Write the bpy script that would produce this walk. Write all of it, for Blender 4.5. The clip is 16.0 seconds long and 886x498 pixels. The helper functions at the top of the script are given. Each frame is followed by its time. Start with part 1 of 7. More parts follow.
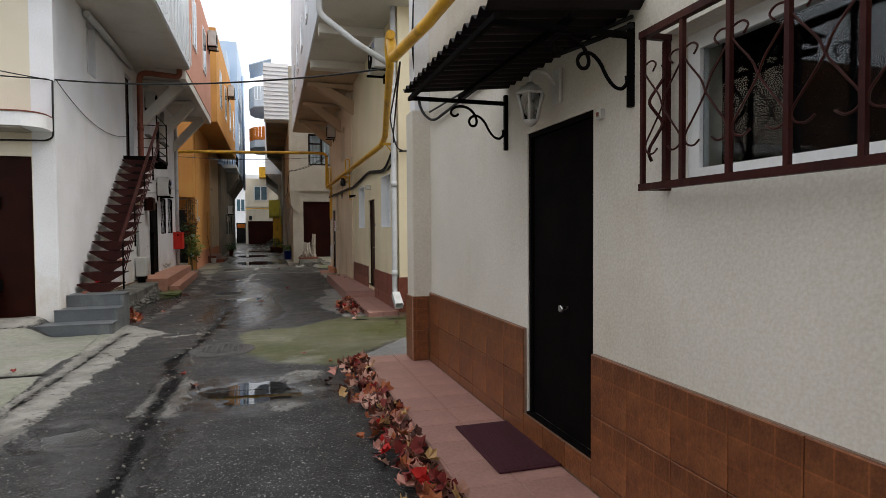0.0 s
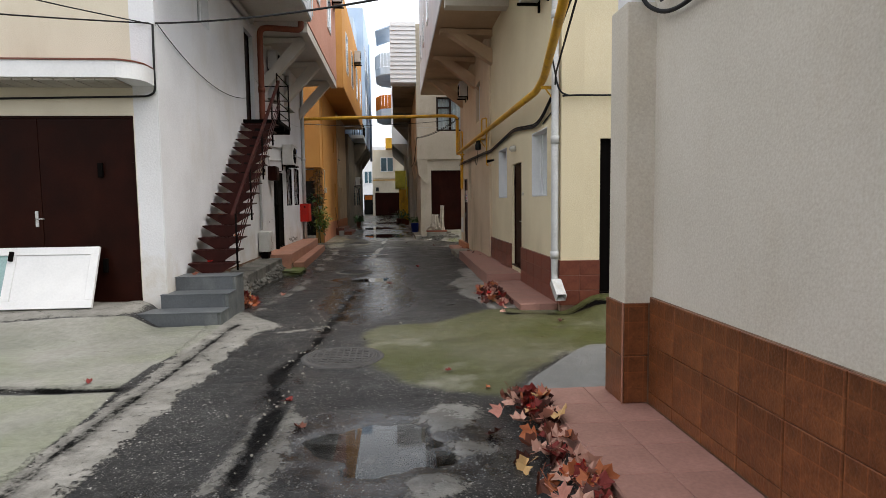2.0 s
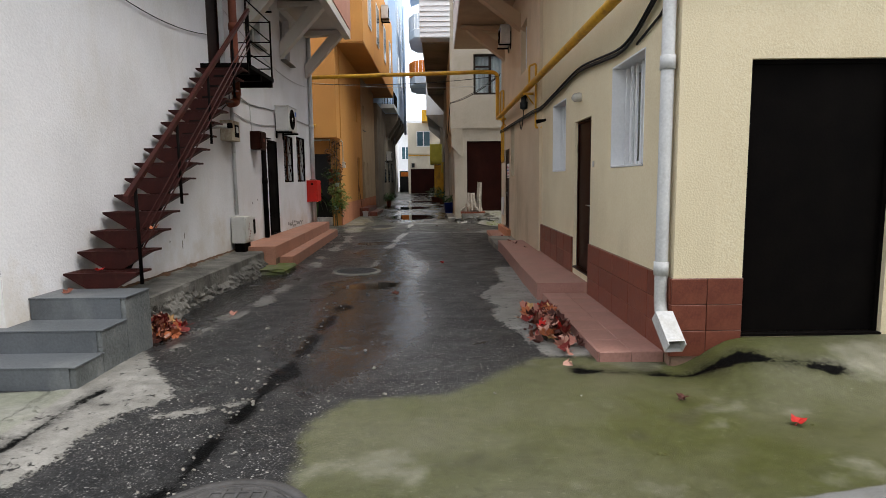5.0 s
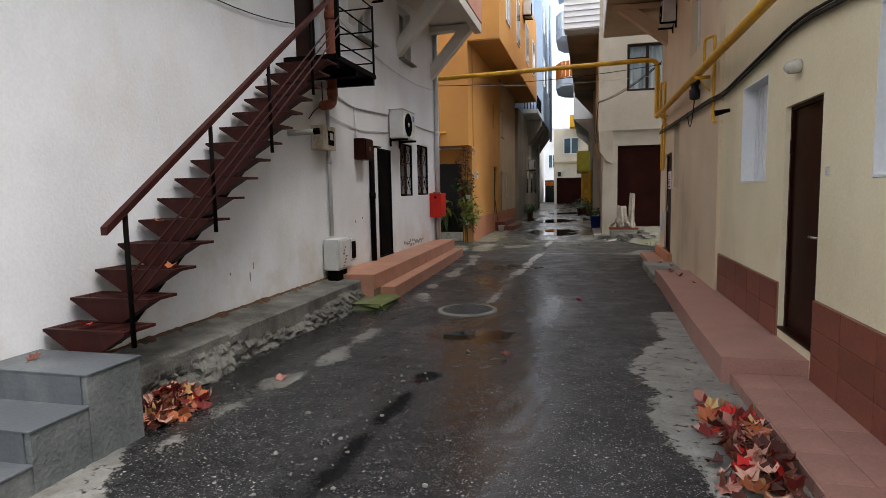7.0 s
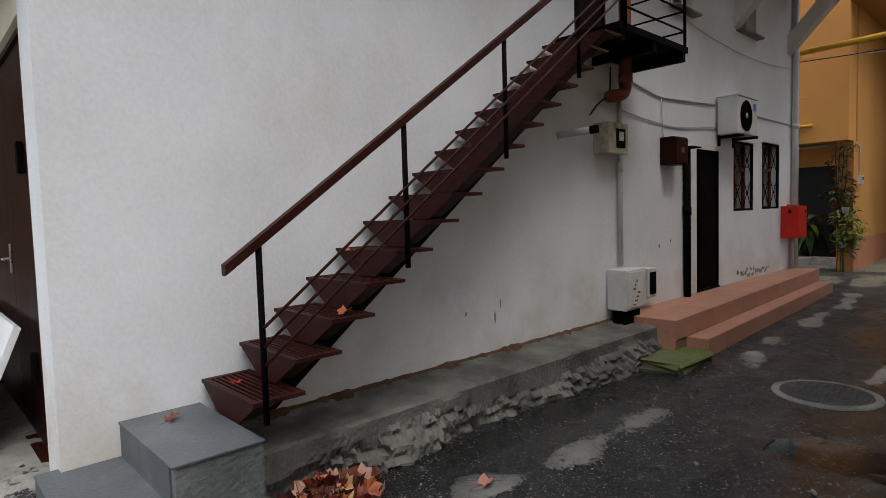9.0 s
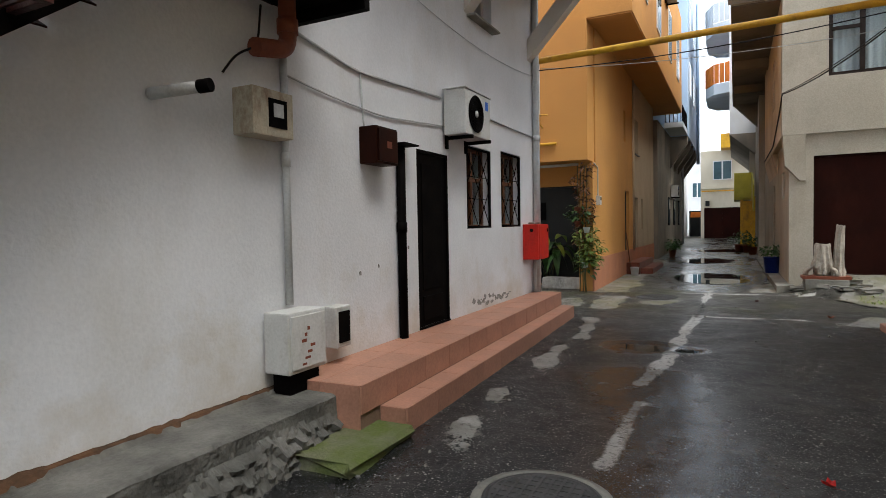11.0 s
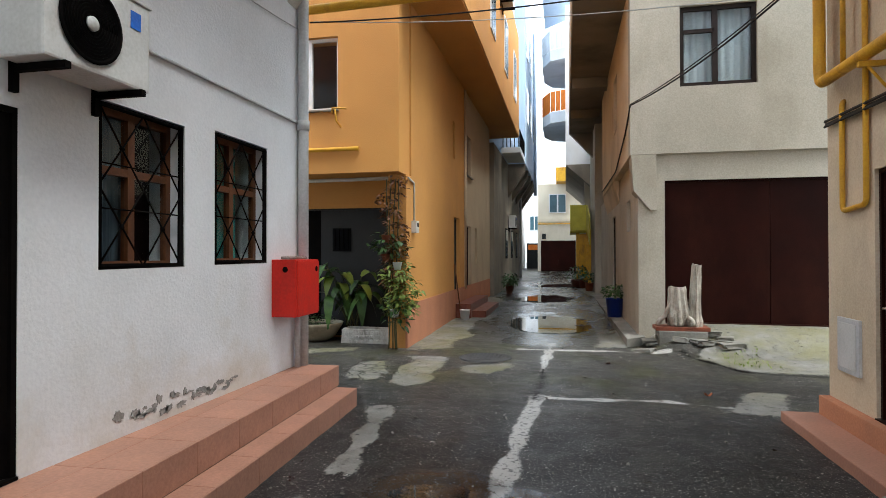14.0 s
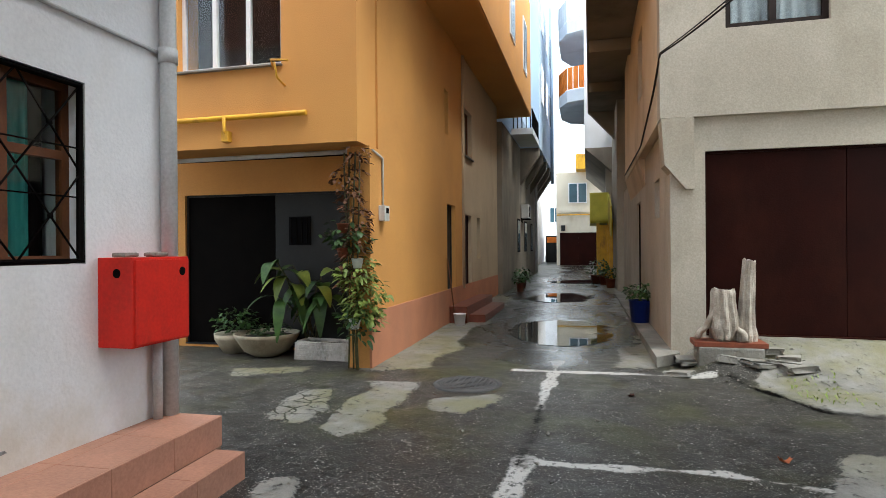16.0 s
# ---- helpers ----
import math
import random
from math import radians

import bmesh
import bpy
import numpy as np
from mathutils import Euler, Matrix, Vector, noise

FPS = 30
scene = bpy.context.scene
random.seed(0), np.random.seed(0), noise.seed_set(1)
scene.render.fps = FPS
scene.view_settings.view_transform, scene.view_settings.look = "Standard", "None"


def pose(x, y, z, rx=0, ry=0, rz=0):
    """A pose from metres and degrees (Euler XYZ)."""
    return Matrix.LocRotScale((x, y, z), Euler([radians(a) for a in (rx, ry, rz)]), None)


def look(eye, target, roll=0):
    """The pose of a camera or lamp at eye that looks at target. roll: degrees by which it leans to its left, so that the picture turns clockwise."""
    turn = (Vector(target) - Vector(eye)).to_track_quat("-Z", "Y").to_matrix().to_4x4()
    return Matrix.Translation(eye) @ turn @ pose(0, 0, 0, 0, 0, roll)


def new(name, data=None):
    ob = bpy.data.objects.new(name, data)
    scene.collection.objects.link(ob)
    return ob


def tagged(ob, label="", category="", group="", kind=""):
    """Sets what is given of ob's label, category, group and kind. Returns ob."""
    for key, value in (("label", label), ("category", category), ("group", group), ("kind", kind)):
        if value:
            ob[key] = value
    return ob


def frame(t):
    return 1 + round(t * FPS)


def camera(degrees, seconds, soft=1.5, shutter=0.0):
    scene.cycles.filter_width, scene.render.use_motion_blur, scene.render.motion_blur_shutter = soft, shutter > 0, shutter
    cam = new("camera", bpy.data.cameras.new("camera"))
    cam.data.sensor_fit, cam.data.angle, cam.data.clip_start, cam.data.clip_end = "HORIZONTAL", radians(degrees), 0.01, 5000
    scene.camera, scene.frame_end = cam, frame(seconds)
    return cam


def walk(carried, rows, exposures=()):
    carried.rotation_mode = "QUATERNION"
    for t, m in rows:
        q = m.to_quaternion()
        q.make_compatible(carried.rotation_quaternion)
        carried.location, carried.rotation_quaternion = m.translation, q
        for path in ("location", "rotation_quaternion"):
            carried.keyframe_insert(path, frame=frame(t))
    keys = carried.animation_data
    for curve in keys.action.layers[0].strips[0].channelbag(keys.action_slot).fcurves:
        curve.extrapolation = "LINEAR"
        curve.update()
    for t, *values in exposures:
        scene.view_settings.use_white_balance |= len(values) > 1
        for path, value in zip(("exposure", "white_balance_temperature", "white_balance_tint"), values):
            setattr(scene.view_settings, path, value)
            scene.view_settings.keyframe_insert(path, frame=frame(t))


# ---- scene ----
cam = camera(74.7, 16.0, soft=0.6)
PATH = [
    (0, (0.0, 0.0, 1.5), (0.568, 1.917, 1.437), -0.4),
    (0.5, (-0.031, 0.551, 1.482), (0.402, 2.502, 1.416), -0.5),
    (1, (-0.043, 1.105, 1.493), (0.268, 3.079, 1.418), -0.5),
    (1.5, (-0.018, 1.663, 1.507), (0.19, 3.65, 1.412), -0.6),
    (2, (-0.067, 2.184, 1.489), (0.091, 4.171, 1.331), -0.7),
    (2.5, (0.003, 2.751, 1.454), (0.17, 4.731, 1.234), -0.7),
    (3, (0.039, 3.3, 1.445), (0.198, 5.277, 1.191), -0.7),
    (3.5, (0.163, 3.81, 1.465), (0.303, 5.788, 1.201), -0.7),
    (4, (0.265, 4.329, 1.452), (0.342, 6.311, 1.2), -0.7),
    (6.5, (0.438, 6.991, 1.513), (0.224, 8.968, 1.298), -0.8),
    (7, (0.506, 7.479, 1.535), (0.022, 9.409, 1.34), -1.1),
    (7.5, (0.486, 7.916, 1.543), (-0.431, 9.685, 1.367), -1.5),
    (8, (0.397, 8.371, 1.547), (-0.916, 9.872, 1.39), -1.6),
    (8.5, (0.34, 8.807, 1.562), (-1.203, 10.072, 1.431), -1.7),
    (9, (0.271, 9.297, 1.568), (-1.184, 10.663, 1.445), -1.7),
    (9.5, (0.181, 9.929, 1.506), (-1.136, 11.43, 1.392), -1.5),
    (10, (0.075, 10.521, 1.475), (-1.101, 12.136, 1.377), -1.5),
    (12.5, (-0.168, 13.5, 1.52), (-0.744, 15.415, 1.481), -0.1),
    (13, (-0.213, 14.086, 1.517), (-0.726, 16.019, 1.501), -0.1),
    (13.5, (-0.269, 14.637, 1.523), (-0.733, 16.583, 1.531), -0.2),
    (14, (-0.272, 15.241, 1.56), (-0.687, 17.198, 1.579), -0.1),
    (14.5, (-0.297, 15.794, 1.568), (-0.675, 17.758, 1.594), -0.1),
    (15, (-0.233, 16.366, 1.579), (-0.61, 18.33, 1.61), -0.0),
    (15.5, (-0.207, 16.895, 1.578), (-0.646, 18.846, 1.603), -0.2),
    (16, (-0.11, 17.386, 1.559), (-0.6, 19.325, 1.556), -0.4),
]
EXPOSURES = [(0.0, 0.25, 6700, 10), (2.5, 0.5, 6700, 10), (4.0, 0.6, 6600, 10), (6.5, 0.75, 6500, 10), (7.0, 0.75, 6500, 10), (8.5, 0.3, 6400, 10), (10.0, 0.68, 6400, 9), (12.5, 1.25, 6200, 5), (14.5, 1.4, 6150, 5), (16.0, 1.47, 6150, 5)]
walk(cam, [(t, look(eye, target, roll)) for t, eye, target, roll in PATH], EXPOSURES)

# ---- world and light ----
SUN_EL, SUN_AZ = 62, 110
world = bpy.data.worlds.new("world")
scene.world = world
world.use_nodes = True
wn = world.node_tree.nodes
sky = wn.new("ShaderNodeTexSky")
sky.sky_type, sky.sun_disc = "NISHITA", False
sky.sun_elevation, sky.sun_rotation = radians(SUN_EL), radians(SUN_AZ)
sky.air_density, sky.dust_density, sky.ozone_density = 1.0, 3.0, 1.0
soften = wn.new("ShaderNodeMixRGB")
soften.inputs[0].default_value = 0.75
soften.inputs[2].default_value = (9.0, 9.3, 9.8, 1)
world.node_tree.links.new(sky.outputs[0], soften.inputs[1])
world.node_tree.links.new(soften.outputs[0], wn["Background"].inputs[0])
wn["Background"].inputs[1].default_value = 0.15
sun = new("sun", bpy.data.lights.new("sun", "SUN"))
sun.data.energy, sun.data.angle, sun.data.color = 1.5, radians(30), (1, 0.95, 0.88)
sun.matrix_world = look((0, 0, 40), (0 - 40 * math.cos(radians(SUN_EL)) * math.sin(radians(SUN_AZ)), -40 * math.cos(radians(SUN_EL)) * math.cos(radians(SUN_AZ)), 40 - 40 * math.sin(radians(SUN_EL))))

# ---- materials ----
def mat(name, c1, c2=None, rough=0.8, scale=3.0, grain=60.0, bump=0.3, metal=0.0, stain=None, stain_scale=0.8, stain_amount=0.5, spec=0.25, piece=0.0, grain_mix=0.25, emit=0.0, rough_var=0.1, dist=0.01):
    """A painted, plastered or metal surface: two tones in broad clouds, fine grain, stains, bump."""
    m = bpy.data.materials.new(name)
    m.use_nodes = True
    nt = m.node_tree
    n, l = nt.nodes, nt.links
    b = n["Principled BSDF"]
    tc = n.new("ShaderNodeTexCoord")
    c2 = c2 or tuple(v * 0.8 for v in c1)
    big = n.new("ShaderNodeTexNoise")
    big.inputs["Scale"].default_value, big.inputs["Detail"].default_value = scale, 6
    fine = n.new("ShaderNodeTexNoise")
    fine.inputs["Scale"].default_value, fine.inputs["Detail"].default_value = grain, 4
    for t in (big, fine):
        l.new(tc.outputs["Object"], t.inputs["Vector"])
    ramp = n.new("ShaderNodeValToRGB")
    ramp.color_ramp.elements[0].position, ramp.color_ramp.elements[1].position = 0.32, 0.68
    ramp.color_ramp.elements[0].color, ramp.color_ramp.elements[1].color = (*c2, 1), (*c1, 1)
    l.new(big.outputs[0], ramp.inputs[0])
    col = ramp.outputs[0]
    if stain:
        sn = n.new("ShaderNodeTexNoise")
        sn.inputs["Scale"].default_value, sn.inputs["Detail"].default_value = stain_scale, 9
        sn.inputs["Roughness"].default_value = 0.65
        mp = n.new("ShaderNodeMapping")
        mp.inputs["Scale"].default_value = (1, 1, 0.45)
        mp.inputs["Location"].default_value = (3.1, 7.7, 1.3)
        l.new(tc.outputs["Object"], mp.inputs[0])
        l.new(mp.outputs[0], sn.inputs["Vector"])
        sr = n.new("ShaderNodeMapRange")
        sr.inputs[1].default_value, sr.inputs[2].default_value = 0.52, 0.72
        sr.inputs[4].default_value = stain_amount
        l.new(sn.outputs[0], sr.inputs[0])
        mx = n.new("ShaderNodeMixRGB")
        mx.inputs[2].default_value = (*stain, 1)
        l.new(sr.outputs[0], mx.inputs[0])
        l.new(col, mx.inputs[1])
        col = mx.outputs[0]
    gm = n.new("ShaderNodeMixRGB")
    gm.blend_type = "OVERLAY"
    gm.inputs[0].default_value = grain_mix
    l.new(col, gm.inputs[1])
    l.new(fine.outputs[0], gm.inputs[2])
    col = gm.outputs[0]
    if piece:
        oi = n.new("ShaderNodeObjectInfo")
        pm = n.new("ShaderNodeMapRange")
        pm.inputs[3].default_value, pm.inputs[4].default_value = 1 - piece, 1 + piece
        l.new(oi.outputs["Random"], pm.inputs[0])
        hv = n.new("ShaderNodeHueSaturation")
        l.new(pm.outputs[0], hv.inputs["Value"])
        l.new(col, hv.inputs["Color"])
        col = hv.outputs[0]
    l.new(col, b.inputs["Base Color"])
    rr = n.new("ShaderNodeMapRange")
    rr.inputs[3].default_value, rr.inputs[4].default_value = max(0.02, rough - rough_var), min(1, rough + rough_var)
    l.new(big.outputs[0], rr.inputs[0])
    l.new(rr.outputs[0], b.inputs["Roughness"])
    b.inputs["Metallic"].default_value = metal
    b.inputs["Specular IOR Level"].default_value = spec
    if bump:
        bp = n.new("ShaderNodeBump")
        bp.inputs["Strength"].default_value, bp.inputs["Distance"].default_value = bump, dist
        l.new(fine.outputs[0], bp.inputs["Height"])
        l.new(bp.outputs[0], b.inputs["Normal"])
    if emit:
        b.inputs["Emission Color"].default_value = (*c1, 1)
        b.inputs["Emission Strength"].default_value = emit
    return m


def glass_mat(name, tint, rough=0.02):
    m = bpy.data.materials.new(name)
    m.use_nodes = True
    b = m.node_tree.nodes["Principled BSDF"]
    b.inputs["Base Color"].default_value = (*tint, 1)
    b.inputs["Roughness"].default_value = rough
    b.inputs["Transmission Weight"].default_value = 1.0
    b.inputs["IOR"].default_value = 1.33
    b.inputs["Specular IOR Level"].default_value = 0.2
    return m


GREY_DIRT = (0.16, 0.14, 0.11)
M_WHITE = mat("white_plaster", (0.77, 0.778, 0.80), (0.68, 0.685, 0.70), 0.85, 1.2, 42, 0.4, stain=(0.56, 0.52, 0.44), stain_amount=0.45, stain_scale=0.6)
# Ochre tint with a ragged edge, stronger towards the ground.
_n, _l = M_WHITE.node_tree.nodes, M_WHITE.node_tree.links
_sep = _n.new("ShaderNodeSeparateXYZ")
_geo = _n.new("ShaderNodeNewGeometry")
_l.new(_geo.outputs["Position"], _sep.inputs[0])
_ragged = _n.new("ShaderNodeTexNoise")
_ragged.inputs["Scale"].default_value, _ragged.inputs["Detail"].default_value, _ragged.inputs["Roughness"].default_value = 1.3, 8, 0.65
_l.new(_geo.outputs["Position"], _ragged.inputs["Vector"])
_lowness = _n.new("ShaderNodeMath")
_lowness.operation, _lowness.inputs[1].default_value = "MULTIPLY_ADD", -0.34
_l.new(_sep.outputs[2], _lowness.inputs[0])
_l.new(_ragged.outputs[0], _lowness.inputs[2])
_low_tint = _n.new("ShaderNodeMapRange")
_low_tint.inputs[1].default_value, _low_tint.inputs[2].default_value, _low_tint.inputs[4].default_value = 0.20, 0.42, 0.55
_l.new(_lowness.outputs[0], _low_tint.inputs[0])
_ochre_mix = _n.new("ShaderNodeMixRGB")
_ochre_mix.inputs[2].default_value = (0.50, 0.43, 0.32, 1)
_l.new(_low_tint.outputs[0], _ochre_mix.inputs[0])
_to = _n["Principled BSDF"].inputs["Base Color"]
_l.new(_to.links[0].from_socket, _ochre_mix.inputs[1])
_l.new(_ochre_mix.outputs[0], _to)
M_CREAM = mat("cream_plaster", (0.72, 0.66, 0.54), (0.64, 0.58, 0.46), 0.9, 1.0, 80, 0.3, stain=(0.45, 0.38, 0.28), stain_amount=0.4)
M_ROUGHCAST = mat("roughcast_plaster", (0.62, 0.58, 0.515), (0.54, 0.505, 0.44), 0.9, 1.1, 75, 0.28, stain=(0.46, 0.39, 0.29), stain_amount=0.55, dist=0.008)
M_YELLOW = mat("pale_yellow_plaster", (0.76, 0.67, 0.47), (0.69, 0.60, 0.41), 0.85, 1.1, 70, 0.3, stain=(0.5, 0.43, 0.28), stain_amount=0.4)
M_TAN = mat("tan_plaster", (0.66, 0.55, 0.40), (0.57, 0.46, 0.32), 0.88, 1.0, 60, 0.25, stain=(0.3, 0.24, 0.17), stain_amount=0.55)
M_ORANGE = mat("orange_plaster", (0.60, 0.30, 0.085), (0.52, 0.255, 0.075), 0.8, 0.8, 70, 0.3, stain=(0.40, 0.20, 0.07), stain_amount=0.35)
M_OCHRE_GREY = mat("ochre_grey_plaster", (0.54, 0.43, 0.29), (0.47, 0.37, 0.25), 0.9, 0.9, 60, 0.35, stain=(0.25, 0.19, 0.13), stain_amount=0.5)
M_GREYCREAM = mat("weathered_cream_plaster", (0.51, 0.465, 0.38), (0.40, 0.36, 0.285), 0.9, 0.9, 50, 0.2, stain=(0.30, 0.26, 0.19), stain_amount=0.6)
# Dark grey-brown with darker blotches, for far walls, soffits and haunches.
M_DARKWALL = mat("dark_blotched_plaster", (0.28, 0.24, 0.19), (0.19, 0.165, 0.13), 0.9, 0.9, 50, 0.4, stain=(0.08, 0.07, 0.06), stain_amount=0.6)
M_SOFFIT = mat("soffit_paint", (0.68, 0.65, 0.60), (0.58, 0.55, 0.50), 0.9, 1.0, 50, 0.3, stain=(0.36, 0.31, 0.25), stain_amount=0.5)
M_SOFFIT_TAN = mat("tan_soffit_paint", (0.55, 0.40, 0.27), (0.46, 0.33, 0.22), 0.9, 1.0, 50, 0.3, stain=(0.28, 0.2, 0.14), stain_amount=0.5)
M_BLUE = mat("pale_blue_cladding", (0.42, 0.55, 0.72), (0.50, 0.60, 0.72), 0.6, 1.0, 40, 0.2)
M_FASCIA = mat("pale_blue_white_fascia", (0.70, 0.73, 0.76), (0.62, 0.66, 0.7), 0.7, 1.2, 40, 0.2, stain=(0.4, 0.4, 0.4))
M_PINK = mat("salmon_plaster", (0.62, 0.33, 0.25), (0.55, 0.28, 0.2), 0.85, 1.2, 50, 0.3)
M_CONCRETE = mat("worn_concrete", (0.30, 0.285, 0.25), (0.17, 0.165, 0.145), 0.9, 2.2, 45, 0.8, stain=(0.12, 0.12, 0.09), stain_amount=0.6, dist=0.015)
# Ledge concrete in a darker tone with near-black blotches.
M_LEDGE = mat("dark_worn_concrete", (0.185, 0.178, 0.16), (0.075, 0.073, 0.066), 0.92, 3.0, 40, 0.9, stain=(0.035, 0.034, 0.028), stain_amount=0.85, stain_scale=1.6, dist=0.015)
M_BROWNMETAL = mat("dark_brown_painted_metal", (0.023, 0.0055, 0.0032), (0.013, 0.0036, 0.0024), 0.38, 2.5, 40, 0.08, spec=0.06, stain=(0.05, 0.02, 0.012), stain_amount=0.3)
M_BROWNRED = mat("red_brown_painted_steel", (0.042, 0.010, 0.008), (0.024, 0.007, 0.006), 0.5, 6, 50, 0.2, spec=0.12, stain=(0.10, 0.045, 0.03), stain_amount=0.4, stain_scale=5)
M_BLACKMETAL = mat("black_painted_metal", (0.003, 0.0025, 0.0025), (0.005, 0.004, 0.0035), 0.7, 4, 50, 0.1, spec=0.03)
M_GATE = mat("maroon_painted_gate", (0.021, 0.0044, 0.0028), (0.012, 0.003, 0.0022), 0.5, 1.6, 50, 0.15, spec=0.06, stain=(0.045, 0.014, 0.008), stain_amount=0.4)
M_GREYGATE = mat("dark_grey_painted_gate", (0.020, 0.022, 0.0225), (0.014, 0.015, 0.016), 0.55, 1.5, 50, 0.15, spec=0.25)
M_GASPIPE = mat("yellow_painted_pipe", (0.72, 0.40, 0.03), (0.58, 0.31, 0.03), 0.45, 5, 60, 0.15, stain=(0.25, 0.12, 0.04), stain_scale=4, stain_amount=0.7)
M_RUSTPIPE = mat("rust_brown_pipe", (0.24, 0.07, 0.035), (0.17, 0.05, 0.03), 0.5, 4, 50, 0.2, stain=(0.1, 0.04, 0.03), stain_scale=3)
M_GREYPIPE = mat("grey_white_painted_pipe", (0.56, 0.57, 0.57), (0.48, 0.49, 0.49), 0.5, 4, 50, 0.15, stain=(0.3, 0.27, 0.22), stain_scale=3)
M_STEPGREY = mat("dark_grey_painted_concrete", (0.105, 0.115, 0.125), (0.08, 0.088, 0.095), 0.45, 3, 50, 0.25, stain=(0.25, 0.26, 0.25), stain_scale=2.5, stain_amount=0.35)
M_TERRATILE = mat("terracotta_glazed_tile", (0.215, 0.078, 0.030), (0.12, 0.040, 0.016), 0.38, 9, 70, 0.35, piece=0.10, stain=(0.075, 0.024, 0.011), stain_scale=13, stain_amount=0.75, spec=0.35)
_n, _l = M_TERRATILE.node_tree.nodes, M_TERRATILE.node_tree.links
_brick = _n.new("ShaderNodeTexBrick")
_brick.offset, _brick.squash = 0.0, 1.0
for _key, _val in (("Color1", (1.1, 1.08, 1.06, 1)), ("Color2", (0.68, 0.66, 0.64, 1)), ("Mortar", (1.3, 1.22, 1.18, 1)), ("Scale", 1.0), ("Mortar Size", 0.0035), ("Brick Width", 0.1035), ("Row Height", 0.1035), ("Bias", 0.1)):
    _brick.inputs[_key].default_value = _val
_shift = _n.new("ShaderNodeMapping")
_shift.inputs["Location"].default_value = (0.157, 0.157, 0)
_l.new(_n["Texture Coordinate"].outputs["Object"], _shift.inputs[0])
_l.new(_shift.outputs[0], _brick.inputs["Vector"])
_mul = _n.new("ShaderNodeMixRGB")
_mul.blend_type, _mul.inputs[0].default_value = "MULTIPLY", 0.8
_base = _n["Principled BSDF"].inputs["Base Color"]
_l.new(_base.links[0].from_socket, _mul.inputs[1])
_l.new(_brick.outputs["Color"], _mul.inputs[2])
_l.new(_mul.outputs[0], _base)
M_REDTILE = mat("red_brown_tile", (0.20, 0.065, 0.04), (0.15, 0.045, 0.03), 0.35, 7, 60, 0.2, piece=0.15)
M_PINKTILE = mat("pinkish_paving_tile", (0.37, 0.20, 0.165), (0.29, 0.155, 0.125), 0.5, 3, 50, 0.2, piece=0.06, stain=(0.24, 0.14, 0.11), stain_scale=2, stain_amount=0.5)
M_SALMONTILE = mat("salmon_paving_tile", (0.44, 0.225, 0.155), (0.36, 0.18, 0.125), 0.5, 3, 50, 0.2, piece=0.06, stain=(0.3, 0.17, 0.12), stain_scale=2, stain_amount=0.45)
M_SALMON = mat("salmon_painted_plinth", (0.50, 0.22, 0.12), (0.42, 0.18, 0.10), 0.85, 2, 60, 0.3, stain=(0.3, 0.16, 0.1), stain_amount=0.5)
M_GROUT = mat("tile_mortar", (0.26, 0.17, 0.12), (0.18, 0.12, 0.09), 0.9, 6, 60, 0.3)
M_WINWHITE = mat("white_window_frame", (0.78, 0.79, 0.80), (0.72, 0.73, 0.74), 0.4, 3, 40, 0.05)
M_WOODBROWN = mat("brown_window_wood", (0.15, 0.055, 0.02), (0.09, 0.032, 0.013), 0.5, 7, 60, 0.2)
# Near-black colour that stands in for the dark of unlit spaces.
M_UNLIT = mat("unlit_interior_black", (0.008, 0.008, 0.009), (0.005, 0.005, 0.006), 0.95, spec=0.05)
M_GLASS = glass_mat("window_glass", (0.82, 0.87, 0.88))
M_RED = mat("red_enamel", (0.62, 0.022, 0.012), (0.52, 0.018, 0.012), 0.4, 4, 50, 0.06, stain=(0.3, 0.03, 0.02), stain_scale=4)
M_CABLE = mat("black_cable", (0.012, 0.012, 0.013), None, 0.6, bump=0)
M_ACWHITE = mat("off_white_enamel", (0.62, 0.62, 0.60), (0.52, 0.52, 0.50), 0.45, 4, 50, 0.06, stain=(0.3, 0.26, 0.2), stain_scale=3)
M_MAT = mat("maroon_rubber_mat", (0.06, 0.014, 0.022), (0.045, 0.011, 0.017), 0.85, 5, 80, 0.4)
M_IRON = mat("cast_iron", (0.085, 0.082, 0.08), (0.055, 0.053, 0.052), 0.7, 8, 60, 0.3, spec=0.2)

# ---- helpers for building ----
def face(bm, co):
    return bm.faces.new([bm.verts.new(c) for c in co])


def add_box(bm, x0, x1, y0, y1, z0, z1, m=None, bevel=0.0):
    r = bmesh.ops.create_cube(bm, size=1.0)
    vs = r["verts"]
    for v in vs:
        v.co = Vector(((x0 + x1) / 2 + v.co.x * (x1 - x0), (y0 + y1) / 2 + v.co.y * (y1 - y0), (z0 + z1) / 2 + v.co.z * (z1 - z0)))
    if bevel:
        es = list({e for v in vs for e in v.link_edges})
        out = bmesh.ops.bevel(bm, geom=es, offset=bevel, segments=2, affect="EDGES", profile=0.6)
        vs = list({v for f in out["faces"] for v in f.verts} | {v for v in vs if v.is_valid})
    if m is not None:
        bmesh.ops.transform(bm, matrix=m, verts=vs)
    return vs


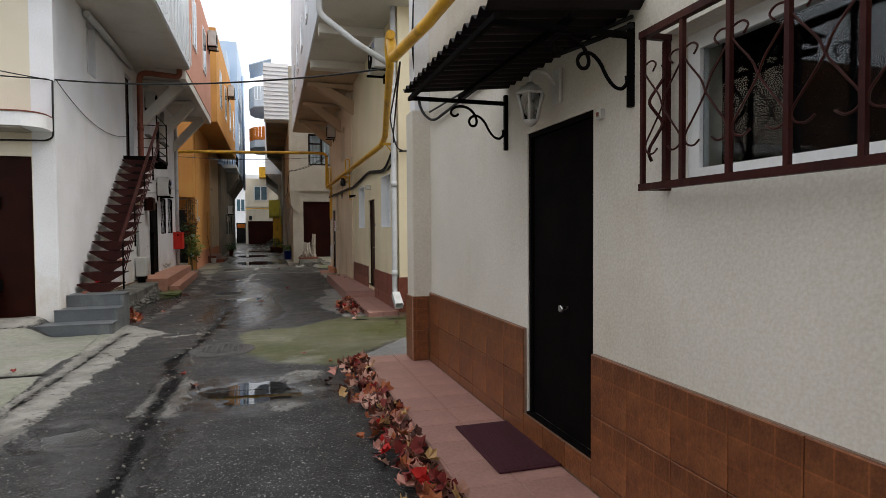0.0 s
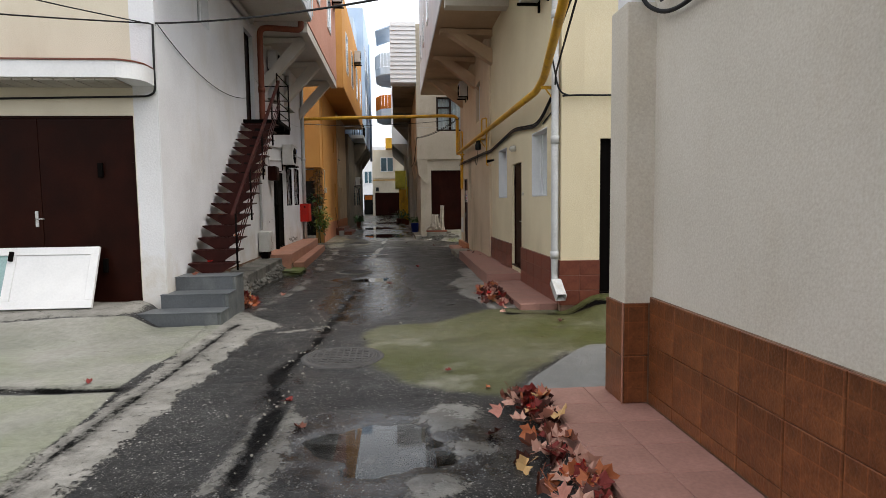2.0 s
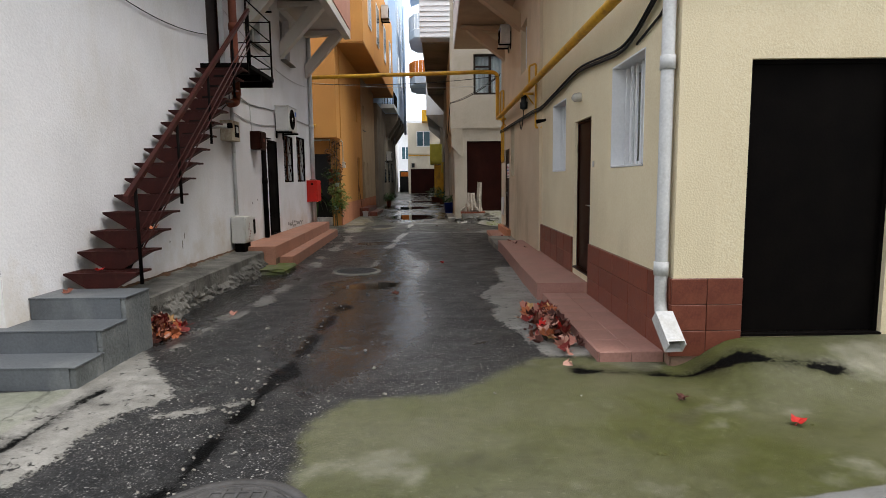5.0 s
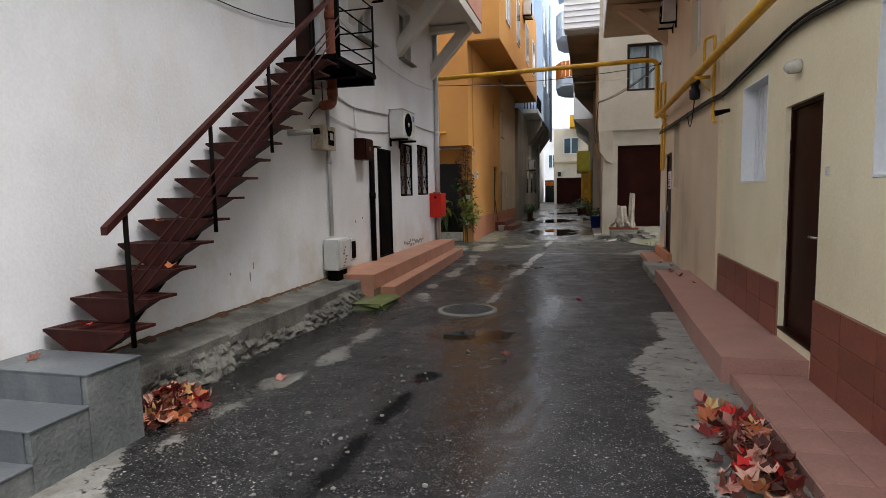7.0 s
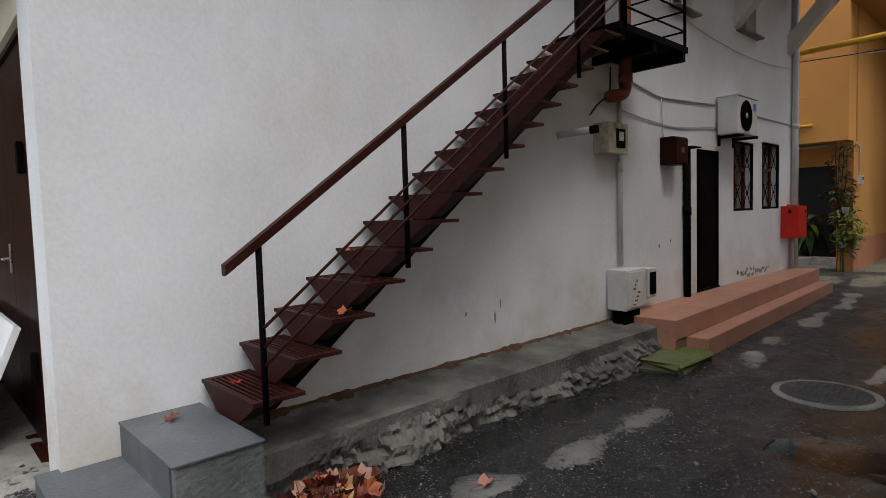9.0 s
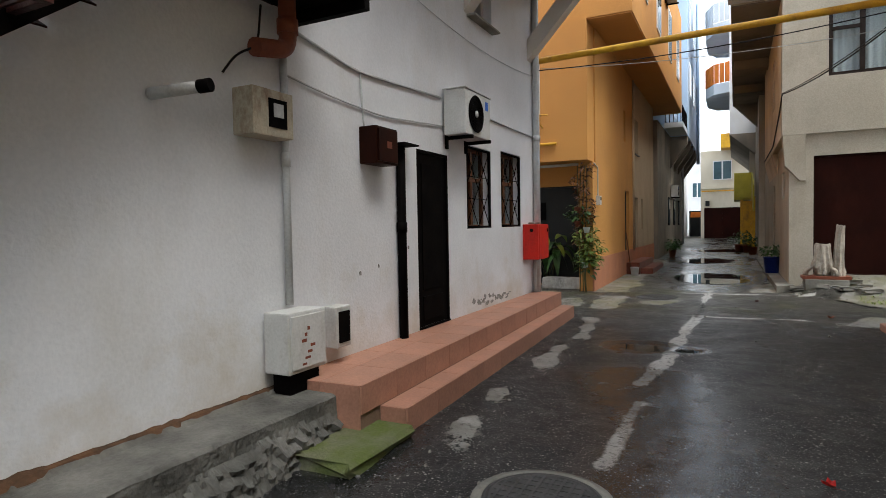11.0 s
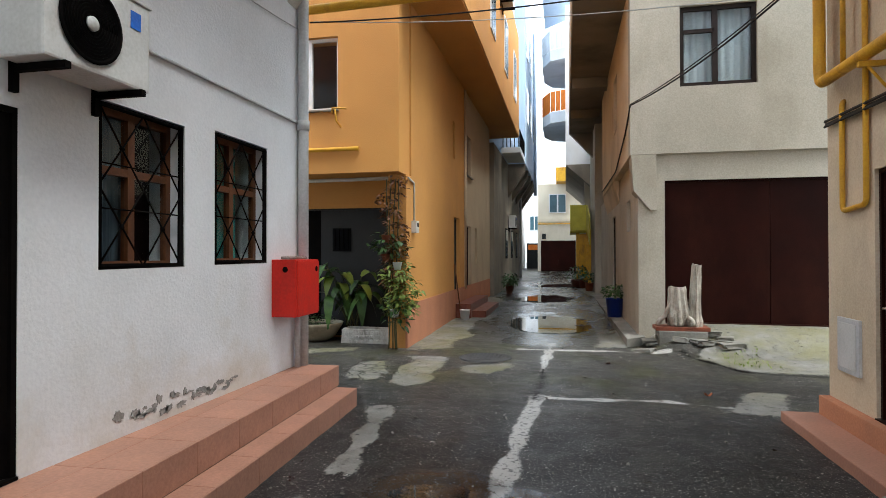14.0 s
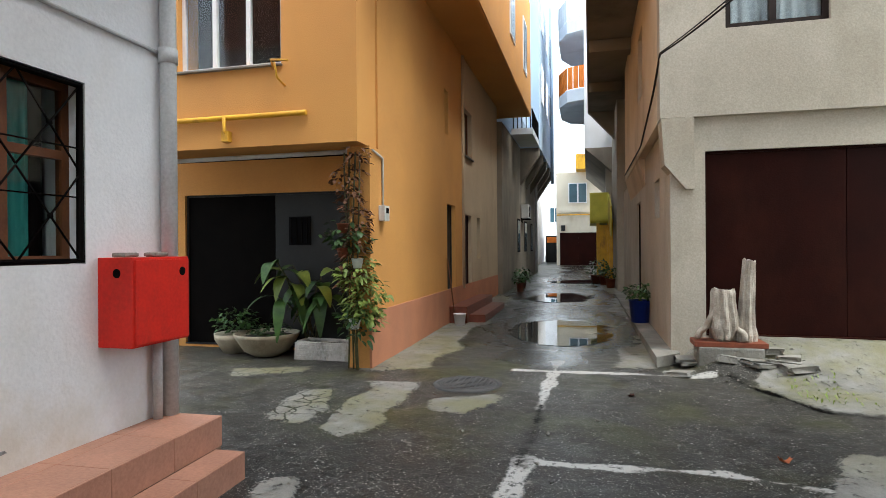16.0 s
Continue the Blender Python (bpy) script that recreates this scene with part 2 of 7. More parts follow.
def add_prism(bm, poly, axis, a, b, m=None):
    """A flat outline pushed along an axis. poly: (u, v) pairs in the other two axes, in order."""
    def at(u, v, w):
        return {"x": (w, u, v), "y": (u, w, v), "z": (u, v, w)}[axis]
    lo, hi = [bm.verts.new(at(u, v, a)) for u, v in poly], [bm.verts.new(at(u, v, b)) for u, v in poly]
    bm.faces.new(lo), bm.faces.new(hi[::-1])
    k = len(poly)
    for i in range(k):
        bm.faces.new((lo[i], hi[i], hi[(i + 1) % k], lo[(i + 1) % k]))
    if m is not None:
        bmesh.ops.transform(bm, matrix=m, verts=lo + hi)
    return lo + hi


def add_tube(bm, pts, r, seg=8, caps=True):
    """A round bar along points; r: one radius or one for each point."""
    pts = [Vector(p) for p in pts]
    rs = r if isinstance(r, (list, tuple)) else [r] * len(pts)
    rings, ref = [], None
    for i, p in enumerate(pts):
        d = (pts[min(i + 1, len(pts) - 1)] - pts[max(i - 1, 0)]).normalized()
        if ref is None:
            ref = d.orthogonal().normalized()
        ref = (ref - d * ref.dot(d))
        ref = ref.normalized() if ref.length > 1e-5 else d.orthogonal().normalized()
        o = d.cross(ref)
        rings.append([bm.verts.new(p + (ref * math.cos(2 * math.pi * k / seg) + o * math.sin(2 * math.pi * k / seg)) * rs[i]) for k in range(seg)])
    for a, b in zip(rings, rings[1:]):
        for k in range(seg):
            f = bm.faces.new((a[k], a[(k + 1) % seg], b[(k + 1) % seg], b[k]))
            f.smooth = True
    if caps:
        bm.faces.new(rings[0][::-1]), bm.faces.new(rings[-1])


def bent(pts, r=0.1, n=5):
    """Rounds the corners of a line of points."""
    pts = [Vector(p) for p in pts]
    out = [pts[0]]
    for a, b, c in zip(pts, pts[1:], pts[2:]):
        ra, rc = min(r, (a - b).length * 0.45), min(r, (c - b).length * 0.45)
        p, q = b + (a - b).normalized() * ra, b + (c - b).normalized() * rc
        out += [p.lerp(b, t / n).lerp(b.lerp(q, t / n), t / n) for t in range(n + 1)]
    return out + [pts[-1]]


def sag(a, b, drop, n=14):
    a, b = Vector(a), Vector(b)
    return [a.lerp(b, i / n) - Vector((0, 0, drop * 4 * (i / n) * (1 - i / n))) for i in range(n + 1)]


def lathe(bm, profile, c, seg=20):
    """A turned shape: (radius, height) pairs round an upright axis at c."""
    rings = [[bm.verts.new((c[0] + r * math.cos(2 * math.pi * k / seg), c[1] + r * math.sin(2 * math.pi * k / seg), c[2] + z)) for k in range(seg)] for r, z in profile]
    for a, b in zip(rings, rings[1:]):
        for k in range(seg):
            f = bm.faces.new((a[k], a[(k + 1) % seg], b[(k + 1) % seg], b[k]))
            f.smooth = True
    bm.faces.new(rings[0][::-1]), bm.faces.new(rings[-1])


def mesh_of(name, bm, material):
    bmesh.ops.recalc_face_normals(bm, faces=bm.faces)
    me = bpy.data.meshes.new(name)
    bm.to_mesh(me)
    bm.free()
    me.materials.append(material)
    return me


ORIGIN = {}


def solid(name, bm, material, label="", category="", group="", kind=""):
    """A mesh thing with its origin at the middle of its base."""
    co = [v.co for v in bm.verts]
    base = Vector(((min(c.x for c in co) + max(c.x for c in co)) / 2, (min(c.y for c in co) + max(c.y for c in co)) / 2, min(c.z for c in co)))
    bmesh.ops.translate(bm, verts=bm.verts, vec=-base)
    ob = new(name, mesh_of(name, bm, material))
    ob.location = base
    ORIGIN[ob] = base
    return tagged(ob, label, category, group, kind)


def thing(name, at, label, category, group="", kind=""):
    ob = new(name)
    ob.location = at
    ORIGIN[ob] = Vector(at)
    return tagged(ob, label, category, group, kind)


def part(name, bm, material, parent, label=""):
    """A mesh under a thing or a part, modelled in world metres."""
    ob = new(name, mesh_of(name, bm, material))
    ob.parent = parent
    ob.matrix_parent_inverse = Matrix.Translation(-ORIGIN.get(parent, Vector()))
    return tagged(ob, label)


def piece(name, me, parent, m):
    """One of many alike pieces, on a shared mesh, at the pose m."""
    ob = new(name, me)
    ob.parent = parent
    ob.matrix_parent_inverse = Matrix.Translation(-ORIGIN.get(parent, Vector()))
    ob.matrix_basis = m
    return ob


def bx(*a, **k):
    bm = bmesh.new()
    add_box(bm, *a, **k)
    return bm


def tube(pts, r, seg=8):
    bm = bmesh.new()
    add_tube(bm, pts, r, seg)
    return bm


def add_wall(bm, axis, front, back, u0, u1, z0, z1, holes=()):
    """A wall with thickness and openings (u0, u1, z0, z1) that go through it. axis: the one across the wall."""
    us = sorted({u0, u1, *[min(max(h[i], u0), u1) for h in holes for i in (0, 1)]})
    zs = sorted({z0, z1, *[min(max(h[i], z0), z1) for h in holes for i in (2, 3)]})

    def at(u, z, w):
        return (w, u, z) if axis == "x" else (u, w, z)

    def hole(u, z):
        return any(h[0] < u < h[1] and h[2] < z < h[3] for h in holes)
    for a, b in zip(us, us[1:]):
        for c, d in zip(zs, zs[1:]):
            if not hole((a + b) / 2, (c + d) / 2):
                for w in (front, back):
                    face(bm, [at(a, c, w), at(b, c, w), at(b, d, w), at(a, d, w)])
    for a, b, c, d in [(u0, u1, z0, z1), *holes]:
        a, b, c, d = max(a, u0), min(b, u1), max(c, z0), min(d, z1)
        for p, q in (((a, c), (b, c)), ((b, c), (b, d)), ((b, d), (a, d)), ((a, d), (a, c))):
            face(bm, [at(*p, front), at(*q, front), at(*q, back), at(*p, back)])
    bmesh.ops.remove_doubles(bm, verts=bm.verts, dist=0.0005)


def wall(name, axis, front, back, u0, u1, z0, z1, material, holes=(), label=""):
    bm = bmesh.new()
    add_wall(bm, axis, front, back, u0, u1, z0, z1, holes)
    return solid(name, bm, material, label, "wall", "", "structure")


def smooth(a, b, v):
    t = min(1, max(0, (v - a) / (b - a)))
    return t * t * (3 - 2 * t)


# ---- the ground: one sheet, with slabs, patches, cracks and hollows ----
def slope(y):
    return 0.03 + max(0, y - 22) * 0.0115


PUDDLES = [(-0.2, 5.58, 0.46, 0.36), (-1.35, 4.75, 0.35, 0.22), (-0.62, 13.4, 0.42, 0.30), (-1.07, 18.87, 0.30, 0.22), (-0.58, 18.85, 0.16, 0.14), (-0.55, 28.4, 0.8, 1.7), (-0.9, 34.5, 0.9, 1.6), (-0.6, 41, 1.0, 1.5)]


def ground_z(x, y):
    z = slope(y)
    if x < -2.9:
        z += 0.25 * smooth(8.4, 9.75, y) * smooth(-2.9, -3.3, x) if y < 15 else 0
    if x > 2.1 and y < 15:
        z += 0.22 * smooth(8.7, 9.6, y) * smooth(2.1, 2.6, x)
    if x > 0.9 and y > 22:
        z += 0.33 * smooth(24.2, 25.4, y) * smooth(0.9, 1.5, x)
    return z


xs = np.unique(np.concatenate([np.array([-400, -150, -60, -25, -14, -10, -8, -7, -6, -5.5]), np.arange(-5, -3, 0.1), np.arange(-3, 2.4, 0.045), np.arange(2.4, 4.3, 0.1), np.array([5, 6, 8, 12, 25, 60, 150, 400])]))
ys = np.unique(np.concatenate([np.array([-400, -100, -30, -10, -4, -2]), np.arange(-1, 2.4, 0.2), np.arange(2.4, 26, 0.045), np.arange(26, 36, 0.09), np.arange(36, 60, 0.2), np.array([62, 66, 72, 80, 100, 150, 400])]))
gx, gy = np.meshgrid(xs, ys)


def seg_dist(px, py, a, b):
    ax, ay, bx_, by = *a, *b
    t = np.clip(((px - ax) * (bx_ - ax) + (py - ay) * (by - ay)) / ((bx_ - ax) ** 2 + (by - ay) ** 2), 0, 1)
    return np.hypot(px - ax - t * (bx_ - ax), py - ay - t * (by - ay))


def poly_sd(poly):
    """Signed distance to an outline over the grid, positive inside."""
    d, inside = np.full(gx.shape, 1e9), np.zeros(gx.shape, bool)
    for a, b in zip(poly, poly[1:] + poly[:1]):
        d = np.minimum(d, seg_dist(gx, gy, a, b))
        if a[1] != b[1]:
            inside ^= ((a[1] > gy) != (b[1] > gy)) & (gx < (b[0] - a[0]) * (gy - a[1]) / (b[1] - a[1]) + a[0])
    return np.where(inside, d, -d)


def line_sd(pts, half):
    d = np.full(gx.shape, 1e9)
    for a, b in zip(pts, pts[1:]):
        d = np.minimum(d, seg_dist(gx, gy, a, b))
    return half - d


def union(*a):
    return np.maximum.reduce(a)


def wobble(scale, amp, seed):
    """Cheap smooth noise over the grid."""
    r = np.random.RandomState(seed)
    out = np.zeros(gx.shape)
    for k in range(9):
        a, f, p = r.uniform(0, 6.28), scale * r.uniform(0.6, 1.8), r.uniform(0, 6.28)
        out += np.sin((gx * math.cos(a) + gy * math.sin(a)) * f + p)
    return out / 3 * amp


slabs = union(poly_sd([(-14, 7.2), (-2.35, 6.95), (-2.16, 8.9), (-2.2, 9.35), (-3.0, 9.25), (-14, 8.6)]), poly_sd([(-14, -20), (-2.1, -20), (-2.15, 5.4), (-2.3, 6.85), (-14, 7.1)])) + wobble(5, 0.02, 1)
cement = union(
    poly_sd([(-2.2, -20), (-1.72, -20), (-1.78, 5), (-1.74, 7.0), (-1.66, 7.3), (-1.75, 7.5), (-1.7, 7.85), (-1.75, 8.0), (-1.68, 8.4), (-1.72, 8.75), (-1.44, 9.2), (-1.8, 9.7), (-2.2, 10.3), (-2.4, 10.2), (-2.2, 7)]),
    line_sd([(-2.05, 10.1), (-1.92, 11.3), (-1.8, 12.1), (-1.76, 13.4)], 0.05) + wobble(7, 0.07, 2),
    line_sd([(-1.85, 15.2), (-1.91, 16.2), (-1.92, 18.7), (-1.9, 19.6), (-2.0, 20.9)], 0.05) + wobble(8, 0.09, 3),
    poly_sd([(-1.11, 5.1), (-1.03, 6.4), (-0.96, 6.1), (-1.0, 5.1)]),
    poly_sd([(-0.9, 5.0), (-0.87, 6.45), (-0.75, 6.05), (-0.73, 5.0)]),
    poly_sd([(-1.5, 8.86), (-1.13, 8.93), (-0.93, 9.12), (-1.13, 9.0)]) + 0.02,
    poly_sd([(0.02, 6.05), (0.25, 6.35), (0.5, 6.25), (0.42, 5.85), (0.15, 5.82)]),
    poly_sd([(0.2, 5.68), (0.58, 5.6), (0.5, 5.42), (0.26, 5.4)]) - 0.02, 0.16 - np.hypot(gx - 0.1, gy - 5.05),
    poly_sd([(1.24, 14.8), (1.22, 13.5), (0.82, 12.5), (1.01, 11.85), (0.9, 11.4), (1.07, 10.7), (1.2, 10.0), (1.6, 9.9), (1.6, 14.9)]),
    poly_sd([(-2.6, 23.6), (-1.96, 23.67), (-1.89, 23.0), (-1.97, 22.6), (-1.85, 22.05), (-2.09, 21.75), (-2.33, 21.87), (-2.5, 22.8), (-2.37, 23.25)]),
    poly_sd([(-3.1, 23.1), (-2.8, 23.2), (-2.55, 22.45), (-2.57, 22.0), (-2.95, 22.05), (-3.1, 22.6)]),
    poly_sd([(-1.7, 23.05), (-1.0, 23.35), (-0.95, 23.05), (-1.23, 22.5), (-1.63, 22.65)]) - 0.03,
    poly_sd([(-4.6, 23.85), (-3.5, 24.2), (-3.5, 23.8), (-4.25, 23.45)]) - 0.03,
    poly_sd([(-2.13, 20.9), (-1.97, 20.85), (-1.86, 20.3), (-2.07, 20.2)]) - 0.01,
    poly_sd([(1.25, 21.3), (1.75, 21.25), (2.1, 22.2), (1.7, 22.2)]),
    poly_sd([(1.75, 24.6), (1.55, 24.2), (2.0, 23.35), (2.7, 23.3), (6, 23.2), (6, 26), (0.9, 25.7), (1.0, 25.1)]),
    poly_sd([(-9, 8.8), (-3.2, 9.3), (-3.2, 10.2), (-9, 10.2)]) + wobble(4, 0.06, 12),
    poly_sd([(0.2, 24.9), (0.75, 24.8), (0.75, 40), (0.35, 40)]) + wobble(3, 0.12, 13),
    poly_sd([(-2.9, 24.0), (-2.0, 24.3), (-2.2, 34), (-2.9, 34)]) + wobble(3, 0.12, 14),
) + wobble(11, 0.012, 15)
paint = union(line_sd([(-0.77, 15.2), (-0.76, 16.6)], 0.05) + wobble(9, 0.03, 4), line_sd([(-0.83, 17.2), (-0.72, 18.3), (-0.69, 19.4), (-0.65, 20.5), (-0.58, 21.6)], 0.075) + wobble(8, 0.02, 5), line_sd([(-0.57, 22.9), (-0.56, 23.8), (-0.52, 25.1)], 0.055) + wobble(8, 0.03, 5), line_sd([(-0.51, 21.56), (0.1, 21.59), (0.73, 21.62), (1.3, 21.46)], 0.05) + wobble(7, 0.03, 6), line_sd([(-1.0, 24.55), (-0.5, 24.53), (0.3, 24.56), (1.2, 24.54)], 0.06) + wobble(7, 0.03, 7))
moss = poly_sd([(-0.42, 8.7), (-0.25, 9.12), (0.38, 9.2), (0.81, 9.6), (1.12, 9.9), (2.2, 9.9), (7, 9.6), (7, 6.4), (1.7, 6.4), (1.55, 7.6), (1.0, 7.0), (0.75, 6.35), (0.3, 6.6), (-0.05, 6.85), (-0.25, 7.25), (-0.4, 8.1)]) + wobble(4, 0.03, 16)
yard = poly_sd([(0.92, 6.3), (8, 6.3), (8, 8.0), (2.6, 7.95), (1.81, 7.8), (1.47, 7.38), (1.1, 6.85), (0.97, 6.65)]) + wobble(4, 0.015, 17)
wet = union(*[1 - np.hypot((gx - c[0]) / (c[2] * 1.9), (gy - c[1]) / (c[3] * 1.9)) for c in PUDDLES], line_sd([(-0.6, 9.6), (-0.35, 13), (-0.3, 15.5), (-0.7, 17.4)], 0.65) + wobble(1.5, 0.3, 18), line_sd([(-0.7, 26), (-0.8, 55)], 0.75) + wobble(1.5, 0.3, 18), line_sd([(-2.4, 10.6), (-2.25, 12), (-2.2, 15)], 0.42) + wobble(3, 0.06, 19), line_sd([(-1.2, 2.5), (-1.0, 7.2)], 0.3) + wobble(3, 0.15, 34))
crack = union(line_sd([(-0.80, 2.0), (-0.88, 3.6), (-0.95, 5.0), (-0.95, 6.3), (-1.08, 6.85), (-1.1, 7.25), (-1.02, 7.75), (-0.94, 8.1), (-0.9, 9.05), (-0.85, 9.6), (-0.82, 10.7), (-0.78, 12.0)], 0.042) + wobble(9, 0.035, 20), line_sd([(-2.1, -5), (-2.08, 6.2), (-2.05, 7.8), (-2.06, 8.4), (-2.02, 9.3)], 0.022) + wobble(9, 0.008, 21), line_sd([(-8, 7.2), (-3.3, 7.0), (-2.3, 6.9)], 0.03) + wobble(9, 0.012, 22), line_sd([(1.4, 9.6), (2.3, 9.45), (3, 9.2)], 0.03) + wobble(7, 0.03, 29), line_sd([(1.4, 24.5), (1.6, 24.1), (2.0, 23.3), (2.8, 23.2)], 0.03) + wobble(7, 0.03, 35), line_sd([(-0.57, 23.0), (-0.58, 22.2), (-0.6, 21.5)], 0.012) + wobble(9, 0.012, 36))
flags = poly_sd([(-3.4, 21.6), (-2.5, 21.8), (-2.5, 24.4), (-4.8, 24.6)]) + wobble(3, 0.1, 33)
old = np.clip((gy - 21.0) * 0.25, -0.6, 0.6) + wobble(2, 0.1, 31)
gz = np.array([[ground_z(a, b) for a in xs] for b in ys])
near_water = np.clip(1.7 - np.min([np.hypot((gx - c[0]) / c[2], (gy - c[1]) / c[3]) for c in PUDDLES], axis=0), 0, 1)
gz += near_water * (wobble(9, 0.0050, 40) + wobble(27, 0.0035, 41))
gz += wobble(9, 0.0022, 23) + wobble(23, 0.0016, 24) + wobble(1.7, 0.004, 25)
gz += 0.018 * np.clip(slabs / 0.04 + 0.5, 0, 1) + 0.007 * np.clip(cement / 0.04 + 0.5, 0, 1) + 0.006 * np.clip(moss / 0.06 + 0.5, 0, 1) + 0.012 * np.clip(yard / 0.03 + 0.5, 0, 1)
gz -= 0.014 * np.clip(crack / 0.03, 0, 1)
for c in PUDDLES:
    gz -= 0.032 * np.clip(1.25 - np.hypot((gx - c[0]) / c[2], (gy - c[1]) / c[3]), 0, 1)
ny, nx = gx.shape
idx = np.arange(nx * ny).reshape(ny, nx)
quads = np.stack([idx[:-1, :-1], idx[:-1, 1:], idx[1:, 1:], idx[1:, :-1]], -1).reshape(-1, 4)
gme = bpy.data.meshes.new("ground")
gme.from_pydata(np.stack([gx, gy, gz], -1).reshape(-1, 3).tolist(), [], quads.tolist())
gme.polygons.foreach_set("use_smooth", np.ones(len(quads), bool))
for key, val in (("slabs", slabs), ("cement", cement), ("moss", moss), ("yard", yard), ("wet", wet), ("crack", crack), ("old", old), ("flags", flags), ("paint", paint)):
    gme.attributes.new(key, "FLOAT", "POINT").data.foreach_set("value", np.clip(val, -0.6, 0.6).astype(np.float32).ravel())
ground = tagged(new("ground", gme), "wet patched dark asphalt with concrete slabs and moss", "ground", "", "structure")


def ground_mat():
    m = bpy.data.materials.new("wet_asphalt")
    m.use_nodes = True
    nt = m.node_tree
    n, l = nt.nodes, nt.links
    b = n["Principled BSDF"]
    tc = n.new("ShaderNodeTexCoord")

    def noise_at(scale, detail=5, rough=0.55):
        t = n.new("ShaderNodeTexNoise")
        t.inputs["Scale"].default_value, t.inputs["Detail"].default_value, t.inputs["Roughness"].default_value = scale, detail, rough
        l.new(tc.outputs["Object"], t.inputs["Vector"])
        return t.outputs[0]

    def remap(v, a, b_, c=0.0, d=1.0):
        t = n.new("ShaderNodeMapRange")
        for i, k in enumerate((a, b_, c, d)):
            t.inputs[i + 1].default_value = k
        l.new(v, t.inputs[0])
        return t.outputs[0]

    def math_node(op, a, b_):
        t = n.new("ShaderNodeMath")
        t.operation = op
        for i, v in enumerate((a, b_)):
            if isinstance(v, (int, float)):
                t.inputs[i].default_value = v
            else:
                l.new(v, t.inputs[i])
        return t.outputs[0]

    def mix(f, a, b_, mode="MIX"):
        t = n.new("ShaderNodeMixRGB")
        t.blend_type = mode
        for i, v in enumerate((f, a, b_)):
            if isinstance(v, (int, float)):
                t.inputs[i].default_value = v
            elif isinstance(v, tuple):
                t.inputs[i].default_value = (*v, 1)
            else:
                l.new(v, t.inputs[i])
        return t.outputs[0]
    edge_noise = math_node("ADD", math_node("ADD", remap(noise_at(5, 8, 0.7), 0, 1, -0.16, 0.16), remap(noise_at(16, 6, 0.7), 0, 1, -0.10, 0.10)), remap(noise_at(34, 5, 0.7), 0, 1, -0.13, 0.13))

    def zone(name, soft=0.012, wob=1.0, bias=0.0):
        a = n.new("ShaderNodeAttribute")
        a.attribute_name = name
        return remap(math_node("ADD", a.outputs["Fac"], math_node("MULTIPLY", edge_noise, wob)), bias - soft, bias + soft)
    clouds, mid, fine = noise_at(0.9, 6), noise_at(6, 8, 0.7), noise_at(140, 3)

    def pebbles(scale, share, size):
        """Loose stones of one size: a mask with crisp edges, the distance field and a random shade for each stone."""
        t = n.new("ShaderNodeTexVoronoi")
        t.inputs["Scale"].default_value = scale
        l.new(tc.outputs["Object"], t.inputs["Vector"])
        c = n.new("ShaderNodeSeparateColor")
        l.new(t.outputs["Color"], c.inputs[0])
        m_ = math_node("MULTIPLY", remap(t.outputs["Distance"], size + 0.04, size - 0.04), remap(c.outputs[0], 1 - share - 0.01, 1 - share + 0.01))
        return m_, t.outputs["Distance"], c.outputs[1]
    asphalt = mix(remap(clouds, 0.3, 0.7), (0.0085, 0.009, 0.010), (0.022, 0.0222, 0.023))
    asphalt = mix(remap(mid, 0.5, 0.8), asphalt, (0.044, 0.043, 0.041))
    asphalt = mix(zone("old", 0.3, 1.0, 0.1), asphalt, mix(remap(mid, 0.35, 0.72), (0.022, 0.021, 0.017), (0.070, 0.066, 0.056)))
    cover = remap(noise_at(1.8, 4), 0.35, 0.6, 0.5, 1.0)
    relief = None
    for scale, share, size, amount in ((105, 0.5, 0.40, 0.7), (58, 0.36, 0.36, 0.9), (34, 0.15, 0.30, 0.95)):
        mask, dist, shade = pebbles(scale, share, size)
        stone = mix(remap(shade, 0.15, 0.8), (0.022, 0.022, 0.022), mix(remap(shade, 0.72, 0.9), (0.15, 0.147, 0.138), (0.55, 0.54, 0.50)))
        asphalt = mix(math_node("MULTIPLY", math_node("MULTIPLY", mask, amount), cover), asphalt, stone)
        bump_h = math_node("MULTIPLY", math_node("MULTIPLY", mask, remap(dist, 0.0, 0.45, 1.0, 0.4)), 40.0 / scale)
        relief = math_node("ADD", relief, bump_h) if relief else bump_h
    asphalt = mix(0.55, asphalt, remap(noise_at(24, 6, 0.75), 0.25, 0.75), "OVERLAY")
    asphalt = mix(0.35, asphalt, fine, "OVERLAY")
    cem = mix(remap(mid, 0.3, 0.7), (0.14, 0.136, 0.122), (0.32, 0.31, 0.285))
    cem = mix(remap(noise_at(1.7, 7), 0.5, 0.72, 0, 0.6), cem, (0.11, 0.108, 0.09))
    cem = mix(math_node("MULTIPLY", remap(noise_at(1.2, 6, 0.6), 0.42, 0.58, 0, 0.8), zone("old", 0.2, 1.0, 0.2)), cem, (0.19, 0.18, 0.095))
    cem = mix(remap(noise_at(55, 5, 0.7), 0.58, 0.66, 0, 0.55), cem, (0.09, 0.088, 0.08))
    slab = mix(remap(clouds, 0.35, 0.65), (0.175, 0.18, 0.15), (0.265, 0.26, 0.235))
    slab = mix(remap(noise_at(1.1, 5, 0.55), 0.45, 0.7, 0, 0.65), slab, (0.17, 0.19, 0.115))
    slab = mix(0.3, slab, remap(noise_at(18, 7, 0.7), 0.25, 0.75), "OVERLAY")
    slab = mix(0.25, slab, fine, "OVERLAY")
    slab = mix(remap(noise_at(70, 4, 0.65), 0.62, 0.68, 0, 0.5), slab, (0.08, 0.08, 0.065))
